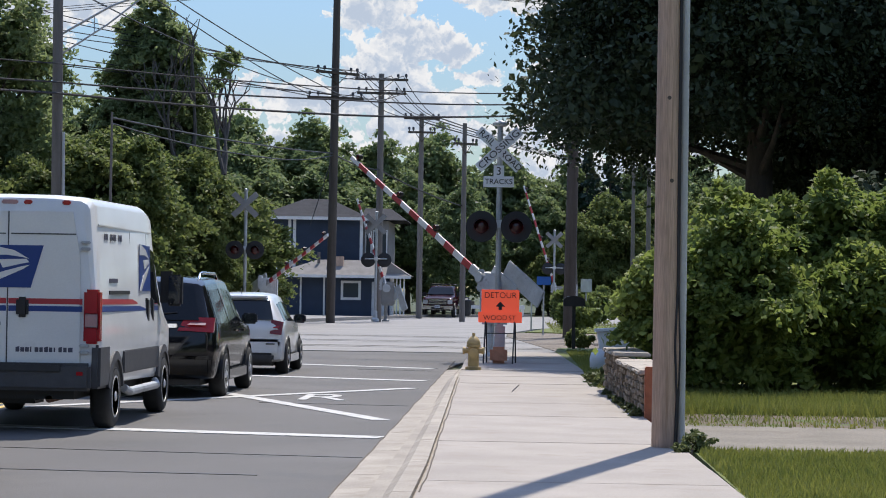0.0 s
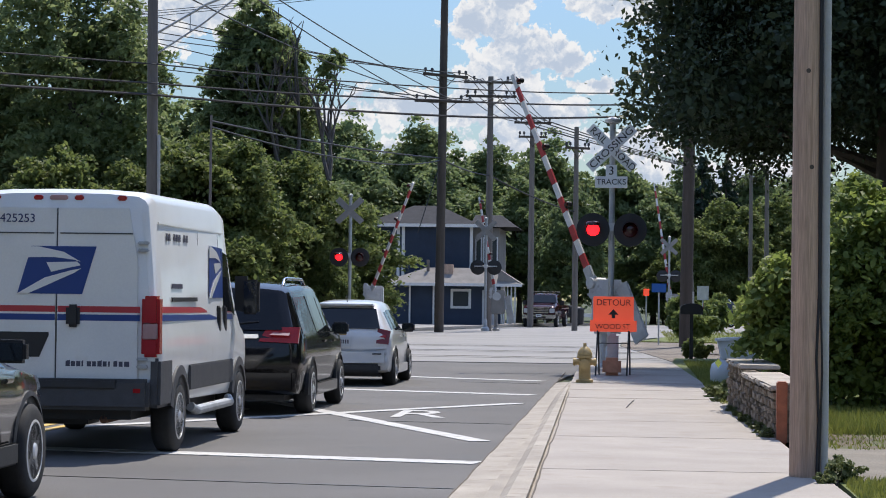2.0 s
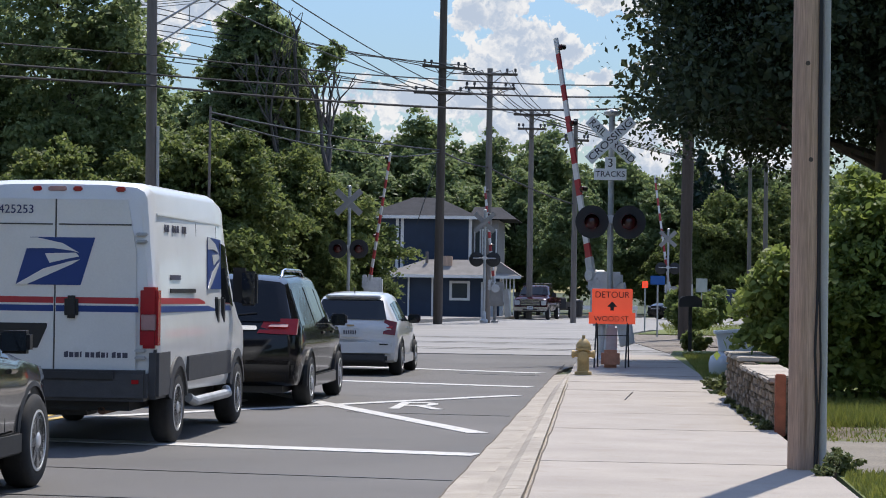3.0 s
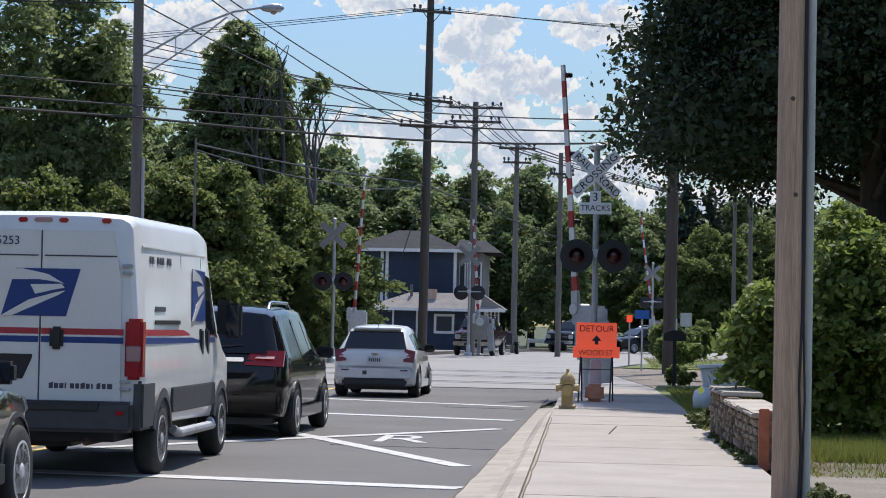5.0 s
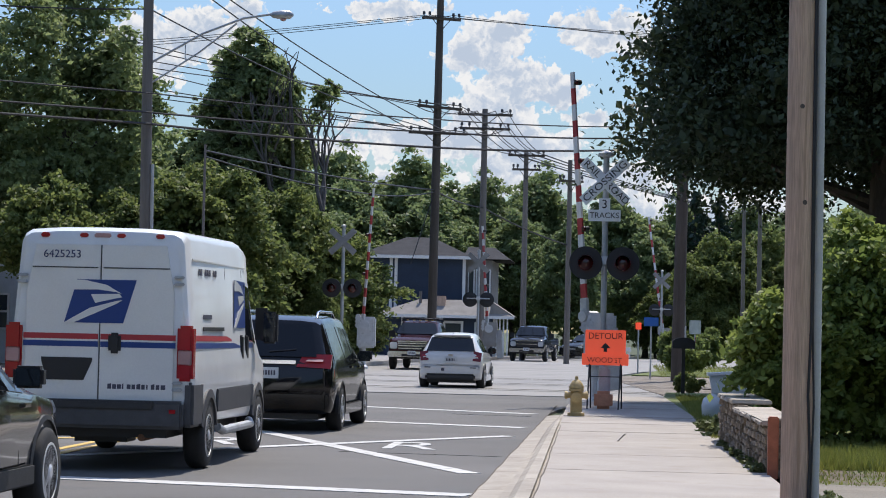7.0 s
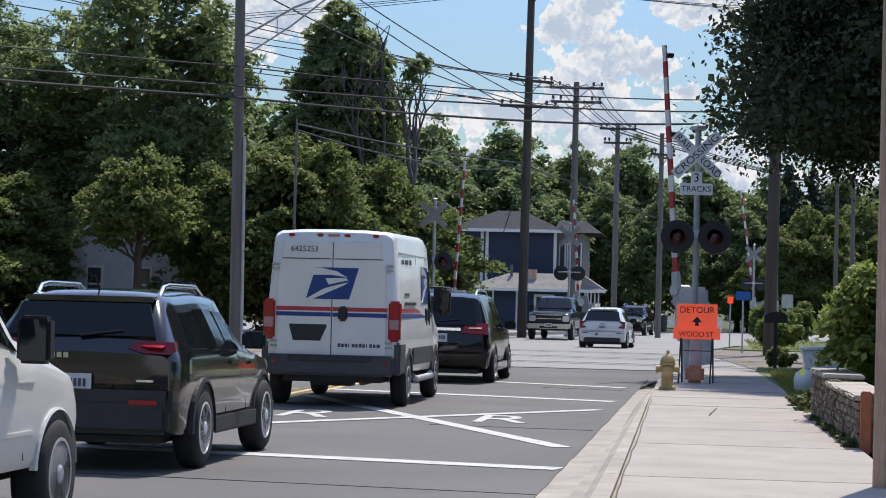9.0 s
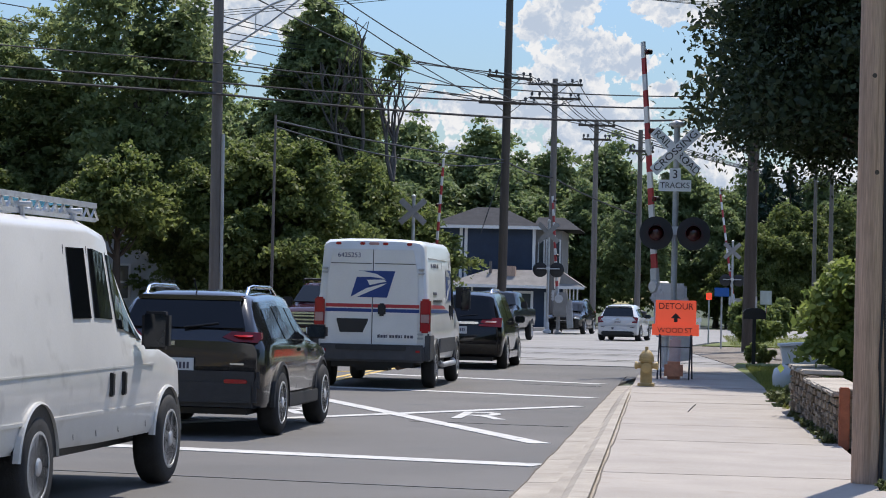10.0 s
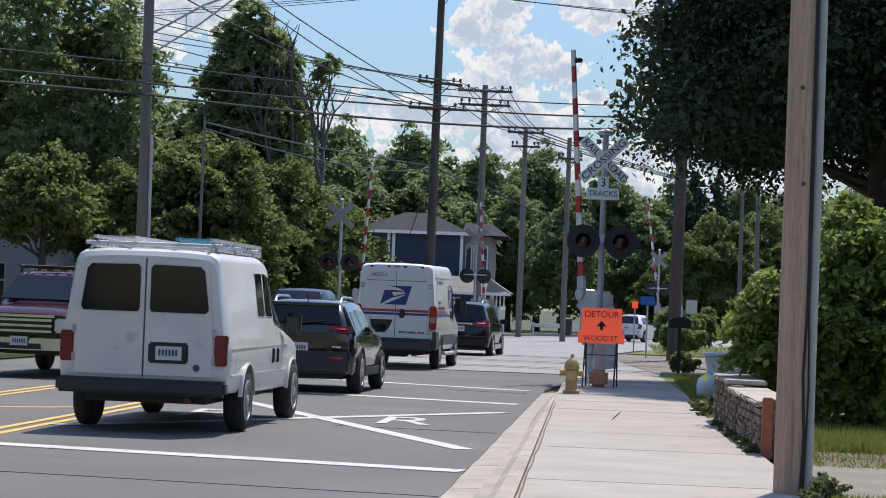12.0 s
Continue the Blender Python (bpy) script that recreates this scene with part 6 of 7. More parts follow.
def stone_wall():
    """Low rubble wall: stones laid in uneven courses on a mortar core, with flat capstones."""
    w = tagged(new("garden_wall"), "low rubble stone garden wall with flat caps", "wall", kind="structure")
    rnd = random.Random(5)
    y0, y1, x0, x1, z0 = 25.05, 32.8, 1.52, 1.82, 0.08
    xw = lambda y: x0 - 0.16 * (y - y0) / (y1 - y0)
    top = lambda y: 0.64 if y < 29.5 else 0.74
    part("core", slab([(xw(y0) + 0.05, y0 + 0.04, z0), (xw(y1) + 0.05, y1 - 0.04, z0), (xw(y1) + 0.36, y1 - 0.04, z0), (xw(y0) + 0.36, y0 + 0.04, z0)], (0, 0, 0.56)), "mortar", w)
    kinds = []
    for k in range(6):
        bm = boxes((-0.5, 0.5, -0.5, 0.5, -0.5, 0.5), bevel=0.13)
        for v in bm.verts:
            v.co *= 1 + rnd.uniform(-0.09, 0.09)
        me = bpy.data.meshes.new("stone")
        bm.to_mesh(me)
        bm.free()
        me.materials.append(M["stone"])
        kinds.append(me)
    z = z0
    while z < 0.62:
        h = rnd.uniform(0.055, 0.12)
        y = y0 + rnd.uniform(-0.05, 0.05)
        while y < y1:
            l = rnd.uniform(0.14, 0.42)
            if z + h * 0.5 < top(y):
                o = new("stone", rnd.choice(kinds))
                o.parent = w
                o.location = (xw(y) + 0.09 + rnd.uniform(-0.02, 0.02), y + l / 2, z + h / 2)
                o.scale = (0.20, l * 0.95, h * 0.93)
                o.rotation_euler = (rnd.uniform(-0.06, 0.06), 0, rnd.uniform(-0.03, 0.03))
            y += l
        for x in (0.14, 0.30):
            o = new("stone", rnd.choice(kinds))
            o.parent = w
            o.location, o.scale = (xw(y0) + x, y0 + 0.02, z + h / 2), (0.17, 0.16, h * 0.93)
        z += h
    for k in range(10):
        a, b = y0 - 0.05 + k * 0.79, y0 + 0.72 + k * 0.79
        zt = 0.63 if a < 29.0 else 0.72
        bm = boxes((xw(a) - 0.06, xw(a) + 0.46, a, b, zt, zt + 0.06), bevel=0.014)
        for v in bm.verts:
            v.co += Vector((rnd.uniform(-0.012, 0.012), rnd.uniform(-0.012, 0.012), rnd.uniform(-0.005, 0.005)))
        part("cap_stone", bm, "capstone", w)


stone_wall()
post = part("utility_marker", boxes((1.53, 1.64, 24.75, 24.90, 0.08, 0.74), bevel=0.012), "orange_metal")
tagged(post, "rust-orange marker post at the end of the wall", "post")


def mailbox():
    m_ = thing("mailbox", 1.50, 59.3, 0.1, "black mailbox on a thin black post", "mailbox")
    part("post", boxes((-0.045, 0.045, -0.045, 0.045, 0, 1.15)), "black", m_)
    bm = bmesh.new()
    pr = [(-0.13, 0), (0.13, 0), (0.13, 0.16)] + [(0.13 * math.cos(radians(a)), 0.16 + 0.12 * math.sin(radians(a))) for a in range(20, 180, 20)] + [(-0.13, 0.16)]
    part("box", slab([(x * 2.2, -0.25, 1.15 + z) for x, z in pr], (0, 0.5, 0)), "black", m_)
    part("flag", boxes((0.29, 0.30, -0.1, 0.02, 1.3, 1.45)), "gate_red", m_)


mailbox()


def small_sign(x, y, h, w, hh, material, label, turn=0.0):
    s = thing("street_sign", x, y, 0.05, label, "road sign", turn=turn)
    part("post", tube(bmesh.new(), [(0, 0, 0), (0, 0, h)], 0.03, 8), "galv", s)
    part("panel", boxes((-w / 2, w / 2, -0.05, -0.03, h - hh, h), bevel=0.01), material, s)


small_sign(0.93, 82, 2.15, 0.52, 0.32, "sign_blue", "small blue sign with pale lettering by the far street")
small_sign(0.55, 92, 2.0, 0.22, 0.26, "sign_orange_glow", "small orange warning sign on the far side")
small_sign(2.05, 88, 1.9, 0.55, 0.8, "silver", "back of a grey metal sign")
small_sign(3.0, 100, 2.2, 0.5, 0.6, "silver", "back of a grey metal sign")


def white_tub():
    """White plastic box on a rounded tank, half hidden by leaves."""
    t = thing("plastic_tank", 1.62, 42.0, 0.12, "white plastic tank with a box top standing in the shrubs", "tank")
    part("tank", lathe(bmesh.new(), [(0.17, 0.0), (0.21, 0.03), (0.22, 0.22), (0.19, 0.34), (0.09, 0.41), (0.05, 0.42), (0.05, 0.47)], 20), "white_plastic", t, smooth=50)
    part("top_box", slab([(-0.02, -0.05, 0.44), (0.72, -0.05, 0.44), (0.78, -0.05, 0.80), (-0.08, -0.05, 0.74)], (0, 0.6, 0)), "white_plastic", t)
    part("lid", slab([(-0.12, -0.10, 0.745), (0.82, -0.10, 0.81), (0.82, -0.10, 0.86), (-0.12, -0.10, 0.795)], (0, 0.7, 0)), "white_plastic", t)
    for x in (0.0, 0.66):
        part("box_leg", boxes((x, x + 0.06, 0.0, 0.06, 0.0, 0.45)), "galv", t)


white_tub()
bin_ = thing("litter_bin", -3.25, 141.0, 0.1, "dark litter bin on the far corner", "bin")
part("bin_body", lathe(bmesh.new(), [(0.28, 0.0), (0.34, 0.1), (0.36, 0.85), (0.38, 0.9)], 16), "black", bin_)
part("bin_lid", lathe(bmesh.new(), [(0.39, 0.9), (0.36, 1.0), (0.1, 1.08)], 16), "trim", bin_)


def guard_rail():
    g = thing("guard_rail", -5.4, 143.5, 0.1, "low white rail along the far street", "guard rail", turn=20)
    part("rail", boxes((0, 6.2, -0.04, 0.04, 0.42, 0.66), bevel=0.02), "house_trim", g)
    for k in range(4):
        part("post", boxes((0.1 + 2 * k - 0.06, 0.1 + 2 * k + 0.06, 0.05, 0.15, 0, 0.7)), "house_trim", g)


guard_rail()


# ---- buildings ----
def blue_house():
    """Two-storey dark blue house with white trim and a low wing with a pale hipped roof."""
    y = 139.0
    h = thing("house", 0, 0, 0, "dark blue two-storey house with white trim and grey roof", "house")
    x0, x1, ez = -15.6, -9.6, 6.0
    part("wall", boxes((x0, x1, y, y + 9, 0, ez)), "house_blue", h)
    for k in range(20):
        part("siding_board", boxes((x0 - 0.01, x1 + 0.01, y - 0.03, y - 0.005, 2.9 + k * 0.155, 3.035 + k * 0.155)), "house_blue", h)
    part("wall", boxes((x1, -8.0, y + 0.8, y + 8, 0, ez - 0.15)), "shingle_light", h, "pale side wing wall")
    bm = bmesh.new()
    a = [bm.verts.new(p) for p in ((x0 - 0.5, y - 0.5, ez), (x1 + 0.5, y - 0.5, ez), (x1 + 0.5, y + 9.5, ez), (x0 - 0.5, y + 9.5, ez))]
    b = [bm.verts.new(p) for p in ((x0 + 2.2, y + 3.2, ez + 1.25), (x1 - 2.2, y + 3.2, ez + 1.25), (x1 - 2.2, y + 6, ez + 1.25), (x0 + 2.2, y + 6, ez + 1.25))]
    for i in range(4):
        j = (i + 1) % 4
        bm.faces.new((a[i], a[j], b[j], b[i]))
    bm.faces.new(b)
    bm.faces.new(a[::-1])
    roof = part("roof", bm, "shingle", h)
    bm = bmesh.new()
    a = [bm.verts.new(p) for p in ((x1 - 0.2, y + 0.3, ez - 0.1), (-6.9, y + 0.3, ez - 0.1), (-6.9, y + 8.5, ez - 0.1), (x1 - 0.2, y + 8.5, ez - 0.1))]
    b = [bm.verts.new(p) for p in ((x1, y + 3, ez + 0.7), (-8.0, y + 3, ez + 0.7), (-8.0, y + 5, ez + 0.7), (x1, y + 5, ez + 0.7))]
    for i in range(4):
        bm.faces.new((a[i], a[(i + 1) % 4], b[(i + 1) % 4], b[i]))
    bm.faces.new(b)
    part("roof", bm, "shingle", h)
    part("fascia", boxes((x0 - 0.52, x1 + 0.52, y - 0.55, y - 0.48, ez - 0.16, ez + 0.03)), "house_trim", roof)
    for x in (x0, -14.05, -13.75, x1 - 0.06):
        part("corner_board", boxes((x - 0.06, x + 0.12, y - 0.06, y - 0.03, 2.4, ez)), "house_trim", h)
    for x, z, ww, hh in ((-15.3, 3.6, 0.8, 1.7), (-15.3, 1.3, 0.8, 1.6)):
        win = part("window", boxes((x, x + ww, y - 0.07, y - 0.03, z, z + hh)), "house_trim", h)
        part("pane", boxes((x + 0.1, x + ww - 0.1, y - 0.08, y - 0.06, z + 0.1, z + hh * 0.48)), "pane", win)
        part("pane", boxes((x + 0.1, x + ww - 0.1, y - 0.08, y - 0.06, z + hh * 0.54, z + hh - 0.1)), "pane", win)
    for k in range(3):
        x = -9.45 + 0.48 * k
        win = part("window", boxes((x, x + 0.42, y + 0.74, y + 0.79, 3.4, 5.3)), "house_trim", h)
        part("pane", boxes((x + 0.08, x + 0.34, y + 0.72, y + 0.745, 3.5, 5.2)), "pane", win)
    # front wing with porch posts and door
    wy, ww0, ww1, wz = y - 3.0, -14.3, -6.6, 2.45
    part("wing_wall", boxes((ww0 + 0.3, ww1 - 1.1, wy, y, 0, wz)), "house_blue", h)
    bm = bmesh.new()
    a = [bm.verts.new(p) for p in ((ww0 - 0.4, wy - 0.9, wz), (ww1 + 0.2, wy - 0.9, wz), (ww1 + 0.2, y + 0.3, wz), (ww0 - 0.4, y + 0.3, wz))]
    b = [bm.verts.new(p) for p in ((ww0 + 2.2, wy + 1.0, wz + 0.95), (ww1 - 2.4, wy + 1.0, wz + 0.95), (ww1 - 2.4, y, wz + 0.95), (ww0 + 2.2, y, wz + 0.95))]
    for i in range(4):
        bm.faces.new((a[i], a[(i + 1) % 4], b[(i + 1) % 4], b[i]))
    bm.faces.new(b)
    bm.faces.new(a[::-1])
    wr = part("wing_roof", bm, "shingle_light", h)
    part("fascia", boxes((ww0 - 0.42, ww1 + 0.22, wy - 0.95, wy - 0.90, wz - 0.14, wz + 0.03)), "house_trim", wr)
    part("gable_peak", slab([(-7.9, wy - 0.6, wz + 0.02), (-6.4, wy - 0.6, wz + 0.02), (-7.7, wy - 0.6, wz + 0.85)], (0, 2.4, 0)), "shingle_light", wr)
    part("chimney_pipe", lathe(bmesh.new(), [(0.09, wz + 0.5), (0.09, wz + 1.4)], 10, "z", (-12.0, wy + 0.6, 0)), "grey_wood", wr)
    part("vent_box", boxes((-11.4, -10.5, wy + 0.2, wy + 0.8, wz + 0.45, wz + 1.15), bevel=0.03), "pole_wood", wr)
    d = part("door", boxes((-8.75, -7.85, wy - 0.06, wy - 0.005, 0.05, 2.1)), "siding_white", h)
    part("door_panel", boxes((-8.62, -7.98, wy - 0.08, wy - 0.055, 0.25, 1.95)), "siding_white", d)
    win = part("window", boxes((-10.6, -9.4, wy - 0.08, wy - 0.02, 1.0, 2.15)), "house_trim", h)
    part("pane", boxes((-10.45, -9.55, wy - 0.1, wy - 0.07, 1.15, 2.0)), "pane", win)
    for k in range(4):
        part("porch_rail", boxes((-7.5 + 0.22 * k, -7.42 + 0.22 * k, wy - 0.5, wy - 0.42, 0, 2.4)), "house_trim", h)
    for x in (-13.0, -11.6, -7.6):
        part("downpipe", boxes((x - 0.05, x + 0.05, wy - 0.12, wy - 0.02, 0, wz)), "house_trim", h)


blue_house()


def grey_house():
    """Pale gabled house under the trees across the street."""
    h = thing("house", -22.4, 84, 0, "pale grey gabled house half hidden by trees", "house")
    part("wall", slab([(-3.2, 0, 0), (3.4, 0, 0), (3.4, 0, 2.2), (0.1, 0, 4.5), (-3.2, 0, 2.2)], (0, 8, 0)), "siding_white", h)
    for s, e in ((-1, -3.7), (1, 3.9)):
        part("roof", slab([(0.1, -0.4, 4.65), (e, -0.4, 2.05), (e, -0.4, 1.9), (0.1, -0.4, 4.5)], (0, 8.8, 0)), "shingle", h)
        part("fascia", slab([(0.1, -0.45, 4.62), (e, -0.45, 2.02), (e, -0.45, 1.84), (0.1, -0.45, 4.44)], (0, 0.04, 0)), "house_trim", h)
    for k in range(26):
        half = 3.2 if k < 15 else 3.2 - (0.145 * (k + 1) - 2.2) * 1.42
        part("siding_board", slab([(0.1 - half, -0.012, 0.145 * k), (0.1 + half, -0.012, 0.145 * k), (0.1 + half, -0.004, 0.145 * k + 0.14), (0.1 - half, -0.004, 0.145 * k + 0.14)], (0, 0.02, 0)), "siding_white", h)
    for a, b in ((-0.75, -0.1), (1.0, 1.75)):
        win = part("window", boxes((a, b, -0.08, -0.01, 1.25, 2.6)), "house_trim", h)
        part("pane", boxes((a + 0.08, b - 0.08, -0.1, -0.07, 1.33, 1.88)), "pane", win)
        part("pane", boxes((a + 0.08, b - 0.08, -0.1, -0.07, 1.96, 2.52)), "pane", win)


grey_house()


# ---- plants ----
def leaf_cloud(centres, radii, n, size, rng, flat=0.55, shell=0.55, loose=0.2, kite=False, sprays=0):
    """Leaves in shells round clump centres, or gathered on level sprays that stand out of the clumps. Returns vertex and face arrays."""
    w = radii ** 2
    if sprays:
        many = len(centres) * sprays
        own = np.repeat(np.arange(len(centres)), sprays)
        d0 = rng.normal(size=(many, 3)) + np.array([0, 0, 0.25])
        d0 /= np.linalg.norm(d0, axis=1)[:, None]
        at = centres[own] + d0 * (radii[own] * rng.uniform(0.45, 0.95 + loose, many))[:, None]
        wide = radii[own] * rng.uniform(0.16, 0.46, many)
        w = wide ** 1.7
        pick = rng.choice(many, n, p=w / w.sum())
        g = rng.normal(size=(n, 3))
        droop = -0.22 * (g[:, 0] ** 2 + g[:, 1] ** 2)
        c = at[pick] + np.stack([g[:, 0], g[:, 1], 0.34 * g[:, 2] + droop], 1) * (wide[pick] * 0.72)[:, None]
        d = d0[pick]
        nrm = d * 0.25 + rng.normal(size=(n, 3)) * 0.55 + np.array([0, 0, 0.45])
    else:
        pick = rng.choice(len(centres), n, p=w / w.sum())
        d = rng.normal(size=(n, 3))
        d /= np.linalg.norm(d, axis=1)[:, None]
        rad = radii[pick] * (shell + (1 - shell) * rng.random(n)) * (1 + loose * rng.normal(size=n))
        c = centres[pick] + d * rad[:, None] * np.array([1, 1, flat + 0.2])
        nrm = d * 0.45 + rng.normal(size=(n, 3)) * 0.8 + np.array([0, 0, 0.35])
    nrm /= np.linalg.norm(nrm, axis=1)[:, None]
    t = np.cross(nrm, rng.normal(size=(n, 3)))
    t /= np.linalg.norm(t, axis=1)[:, None]
    b = np.cross(nrm, t)
    s = size * (0.6 + 0.8 * rng.random(n))[:, None]
    if kite:
        v = np.stack([c - t * s * 0.62, c - b * s * 0.36 + nrm * s * 0.1, c + t * s * 0.62, c + b * s * 0.36 + nrm * s * 0.1], 1).reshape(-1, 3)
        return v, np.arange(4 * n).reshape(-1, 4)
    v = np.stack([c - t * s * 0.62, c + t * s * 0.34 - b * s * 0.46, c + t * s * 0.34 + b * s * 0.46], 1).reshape(-1, 3)
    f = np.arange(3 * n).reshape(-1, 3)
    return v, f


def quick_mesh(name, v, f, material):
    me = bpy.data.meshes.new(name)
    me.vertices.add(len(v))
    me.vertices.foreach_set("co", v.astype(np.float32).ravel())
    me.loops.add(f.size)
    me.loops.foreach_set("vertex_index", f.astype(np.int32).ravel())
    me.polygons.add(len(f))
    me.polygons.foreach_set("loop_start", np.arange(0, f.size, f.shape[1], dtype=np.int32))
    me.polygons.foreach_set("loop_total", np.full(len(f), f.shape[1], dtype=np.int32))
    me.update()
    me.validate()
    me.materials.append(M[material])
    return me


def tree(x, y, height, radius, crown_low, leaves, size, seed, material, label, clumps=38, trunk_r=0.25, z=0.0, name="tree", category="tree", broad=False, core=0, puff=(0.10, 0.24), loose=0.2, kite=False, sprays=0):
    """Tapered trunk, limbs to the clumps and a crown of many leaves."""
    rng = np.random.default_rng(seed)
    t = thing(name, x, y, z, label, category)
    mid, half = (height + crown_low) / 2, (height - crown_low) / 2
    cs, rs = [], []
    for k in range(clumps):
        d = rng.normal(size=3)
        d /= np.linalg.norm(d)
        q = 0.45 + 0.5 * rng.random()
        widen = 1.0 - 0.35 * max(0, d[2])
        if broad:
            u = rng.random()
            a_ = rng.random() * 2 * math.pi
            q2 = math.sqrt(rng.random())
            rr = radius * (1 - 0.22) * q2 * (1 - 0.55 * u * u)
            cs.append((rr * math.cos(a_), rr * math.sin(a_), crown_low + 0.8 + u * (height - crown_low - 1.6)))
            rs.append(radius * rng.uniform(0.18, 0.30))
            continue
        cs.append((d[0] * radius * q * widen, d[1] * radius * q * widen, mid + d[2] * half * q))
        rs.append(radius * rng.uniform(*puff))
    cs, rs = np.array(cs), np.array(rs)
    v, f = leaf_cloud(cs, rs, leaves, size, rng, loose=loose, kite=kite, sprays=sprays)
    if core:
        v2, f2 = leaf_cloud(cs, rs * (0.80 if broad else 0.62), core, size * (1.9 if kite else 2.4), rng, shell=0.0, loose=0.02, kite=kite)
        v, f = np.concatenate([v, v2]), np.concatenate([f, f2 + len(v)])
    crown = new("crown", quick_mesh("crown", v, f, material))
    crown.parent = t
    bm = bmesh.new()
    top = Vector((0, 0, mid + half * 0.35))
    tube(bm, [(0, 0, -0.1), (rng.normal() * 0.08, rng.normal() * 0.08, crown_low * 0.6), tuple(top)], [trunk_r * 1.25, trunk_r, trunk_r * 0.3], 10)
    for c in cs[rng.permutation(len(cs))[:14]]:
        s = Vector((0, 0, max(crown_low * 0.7, min(c[2] * 0.7, top.z))))
        m_ = s.lerp(Vector(c), 0.5) + Vector((0, 0, -0.2))
        tube(bm, [s, m_, Vector(c)], [trunk_r * 0.38, trunk_r * 0.22, trunk_r * 0.06], 6, caps=False)
    part("trunk", bm, "bark", t, smooth=60)
    return t


def again(source, x, y, scale_, turn, label="", z=0.0):
    o = copy_thing(source, pose(x, y, z, 0, 0, turn))
    o.scale = (scale_[0], scale_[0], scale_[1]) if isinstance(scale_, tuple) else (scale_, scale_, scale_)
    return tagged(o, label) if label else o


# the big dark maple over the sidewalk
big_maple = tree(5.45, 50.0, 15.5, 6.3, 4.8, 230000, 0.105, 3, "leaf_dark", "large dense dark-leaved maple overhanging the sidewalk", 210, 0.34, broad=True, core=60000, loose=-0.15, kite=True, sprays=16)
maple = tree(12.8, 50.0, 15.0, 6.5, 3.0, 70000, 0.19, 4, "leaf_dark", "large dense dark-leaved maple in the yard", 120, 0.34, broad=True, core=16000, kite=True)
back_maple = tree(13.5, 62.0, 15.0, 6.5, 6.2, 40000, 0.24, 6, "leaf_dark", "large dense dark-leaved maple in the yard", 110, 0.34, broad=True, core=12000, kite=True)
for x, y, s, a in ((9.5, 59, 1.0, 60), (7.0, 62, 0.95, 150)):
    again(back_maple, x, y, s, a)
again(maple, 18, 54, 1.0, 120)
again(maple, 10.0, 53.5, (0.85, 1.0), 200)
# tall trees across the street
oak = tree(-21.6, 88.0, 16.6, 4.9, 2.2, 60000, 0.19, 11, "leaf_mid", "tall leafy tree in the row across the street", 96, 0.32, puff=(0.14, 0.28), kite=True, sprays=12)
ash = tree(-16.3, 100.0, 15.0, 2.4, 1.6, 46000, 0.19, 12, "leaf_mid", "slender leafy tree across the street", 90, 0.2, puff=(0.18, 0.36), kite=True, sprays=10)
fresh = tree(-15.4, 84.0, 7.8, 3.2, 0.3, 56000, 0.165, 13, "leaf_fresh", "bushy young tree with bright yellow-green leaves", 100, 0.14, core=1200, puff=(0.16, 0.32), kite=True, sprays=10)
far = tree(-16.0, 172.0, 14.0, 5.2, 1.2, 42000, 0.30, 14, "leaf_far", "full round tree far behind the crossing", 90, 0.3, core=1200, puff=(0.15, 0.30), kite=True, sprays=10)
for x, y, s, a, lab in ((-28.0, 90, (1.0, 0.80), 40, ""), (-33, 92, (1.1, 0.85), 100, ""), (-39, 90, 1.0, 30, "")):
    again(oak, x, y, s, a)
for x, y, s, a in ((-19.6, 106, (1.2, 0.72), 120), (-16.6, 103, (0.9, 0.9), 250), (-17.5, 101, (0.9, 0.96), 310), (-15.4, 101.5, (0.75, 0.93), 30)):
    again(ash, x, y, s, a)
for x, y, s, a in ((-18.0, 84, (0.8, 0.85), 70), (-27.0, 77, (0.9, 0.6), 150), (-13.6, 92, (0.92, 0.95), 210), (-26.5, 82, (1.1, 0.8), 10), (-13.3, 101, (1.0, 0.8), 330), (-16.5, 94, (1.2, 1.0), 100),
                   (-12.6, 106, (0.6, 0.42), 140), (-11.9, 89.6, (0.34, 0.42), 260), (-31, 84, (1.1, 0.8), 60), (-26.6, 81, (0.55, 0.6), 333), (-15.2, 112, (1.1, 0.75), 20)):
    again(fresh, x, y, s, a)
for x, y, s, a in ((4.6, 161, (0.75, 0.95), 25), (7.0, 163, (1.1, 1.15), 95), (10.4, 166, (1.2, 1.2), 165), (14.2, 168, (1.2, 1.25), 285), (2.2, 163, (0.6, 0.6), 205)):
    again(fresh, x, y, s, a, "bright green tree beyond the far street")
for x, y, s, a in ((-11, 176, 0.92, 60), (-6.5, 180, 0.98, 130), (-21.5, 176, 1.05, 170), (-27, 170, 1.1, 220), (-1.5, 184, 0.92, 280), (4.0, 186, 0.85, 340), (9.5, 190, 0.85, 20), (15, 196, 0.95, 88),
                   (21, 188, 1.0, 140), (-4.0, 158, (0.55, 0.62), 50), (-13.5, 160, (0.9, 0.75), 90), (-19, 158, (0.9, 0.8), 200), (1.5, 168, (0.7, 0.62), 300), (6.5, 172, (0.7, 0.62), 15), (12, 170, 0.7, 111), (18, 168, 0.8, 70),
                   (-8.0, 166, (0.7, 0.68), 10), (-24, 150, (0.9, 0.8), 310), (14, 140, (0.6, 0.6), 233), (26, 160, 1.0, 5), (34, 170, 1.1, 50), (-34, 160, 1.1, 19), (-42, 150, 1.1, 90)):
    again(far, x, y, s, a)


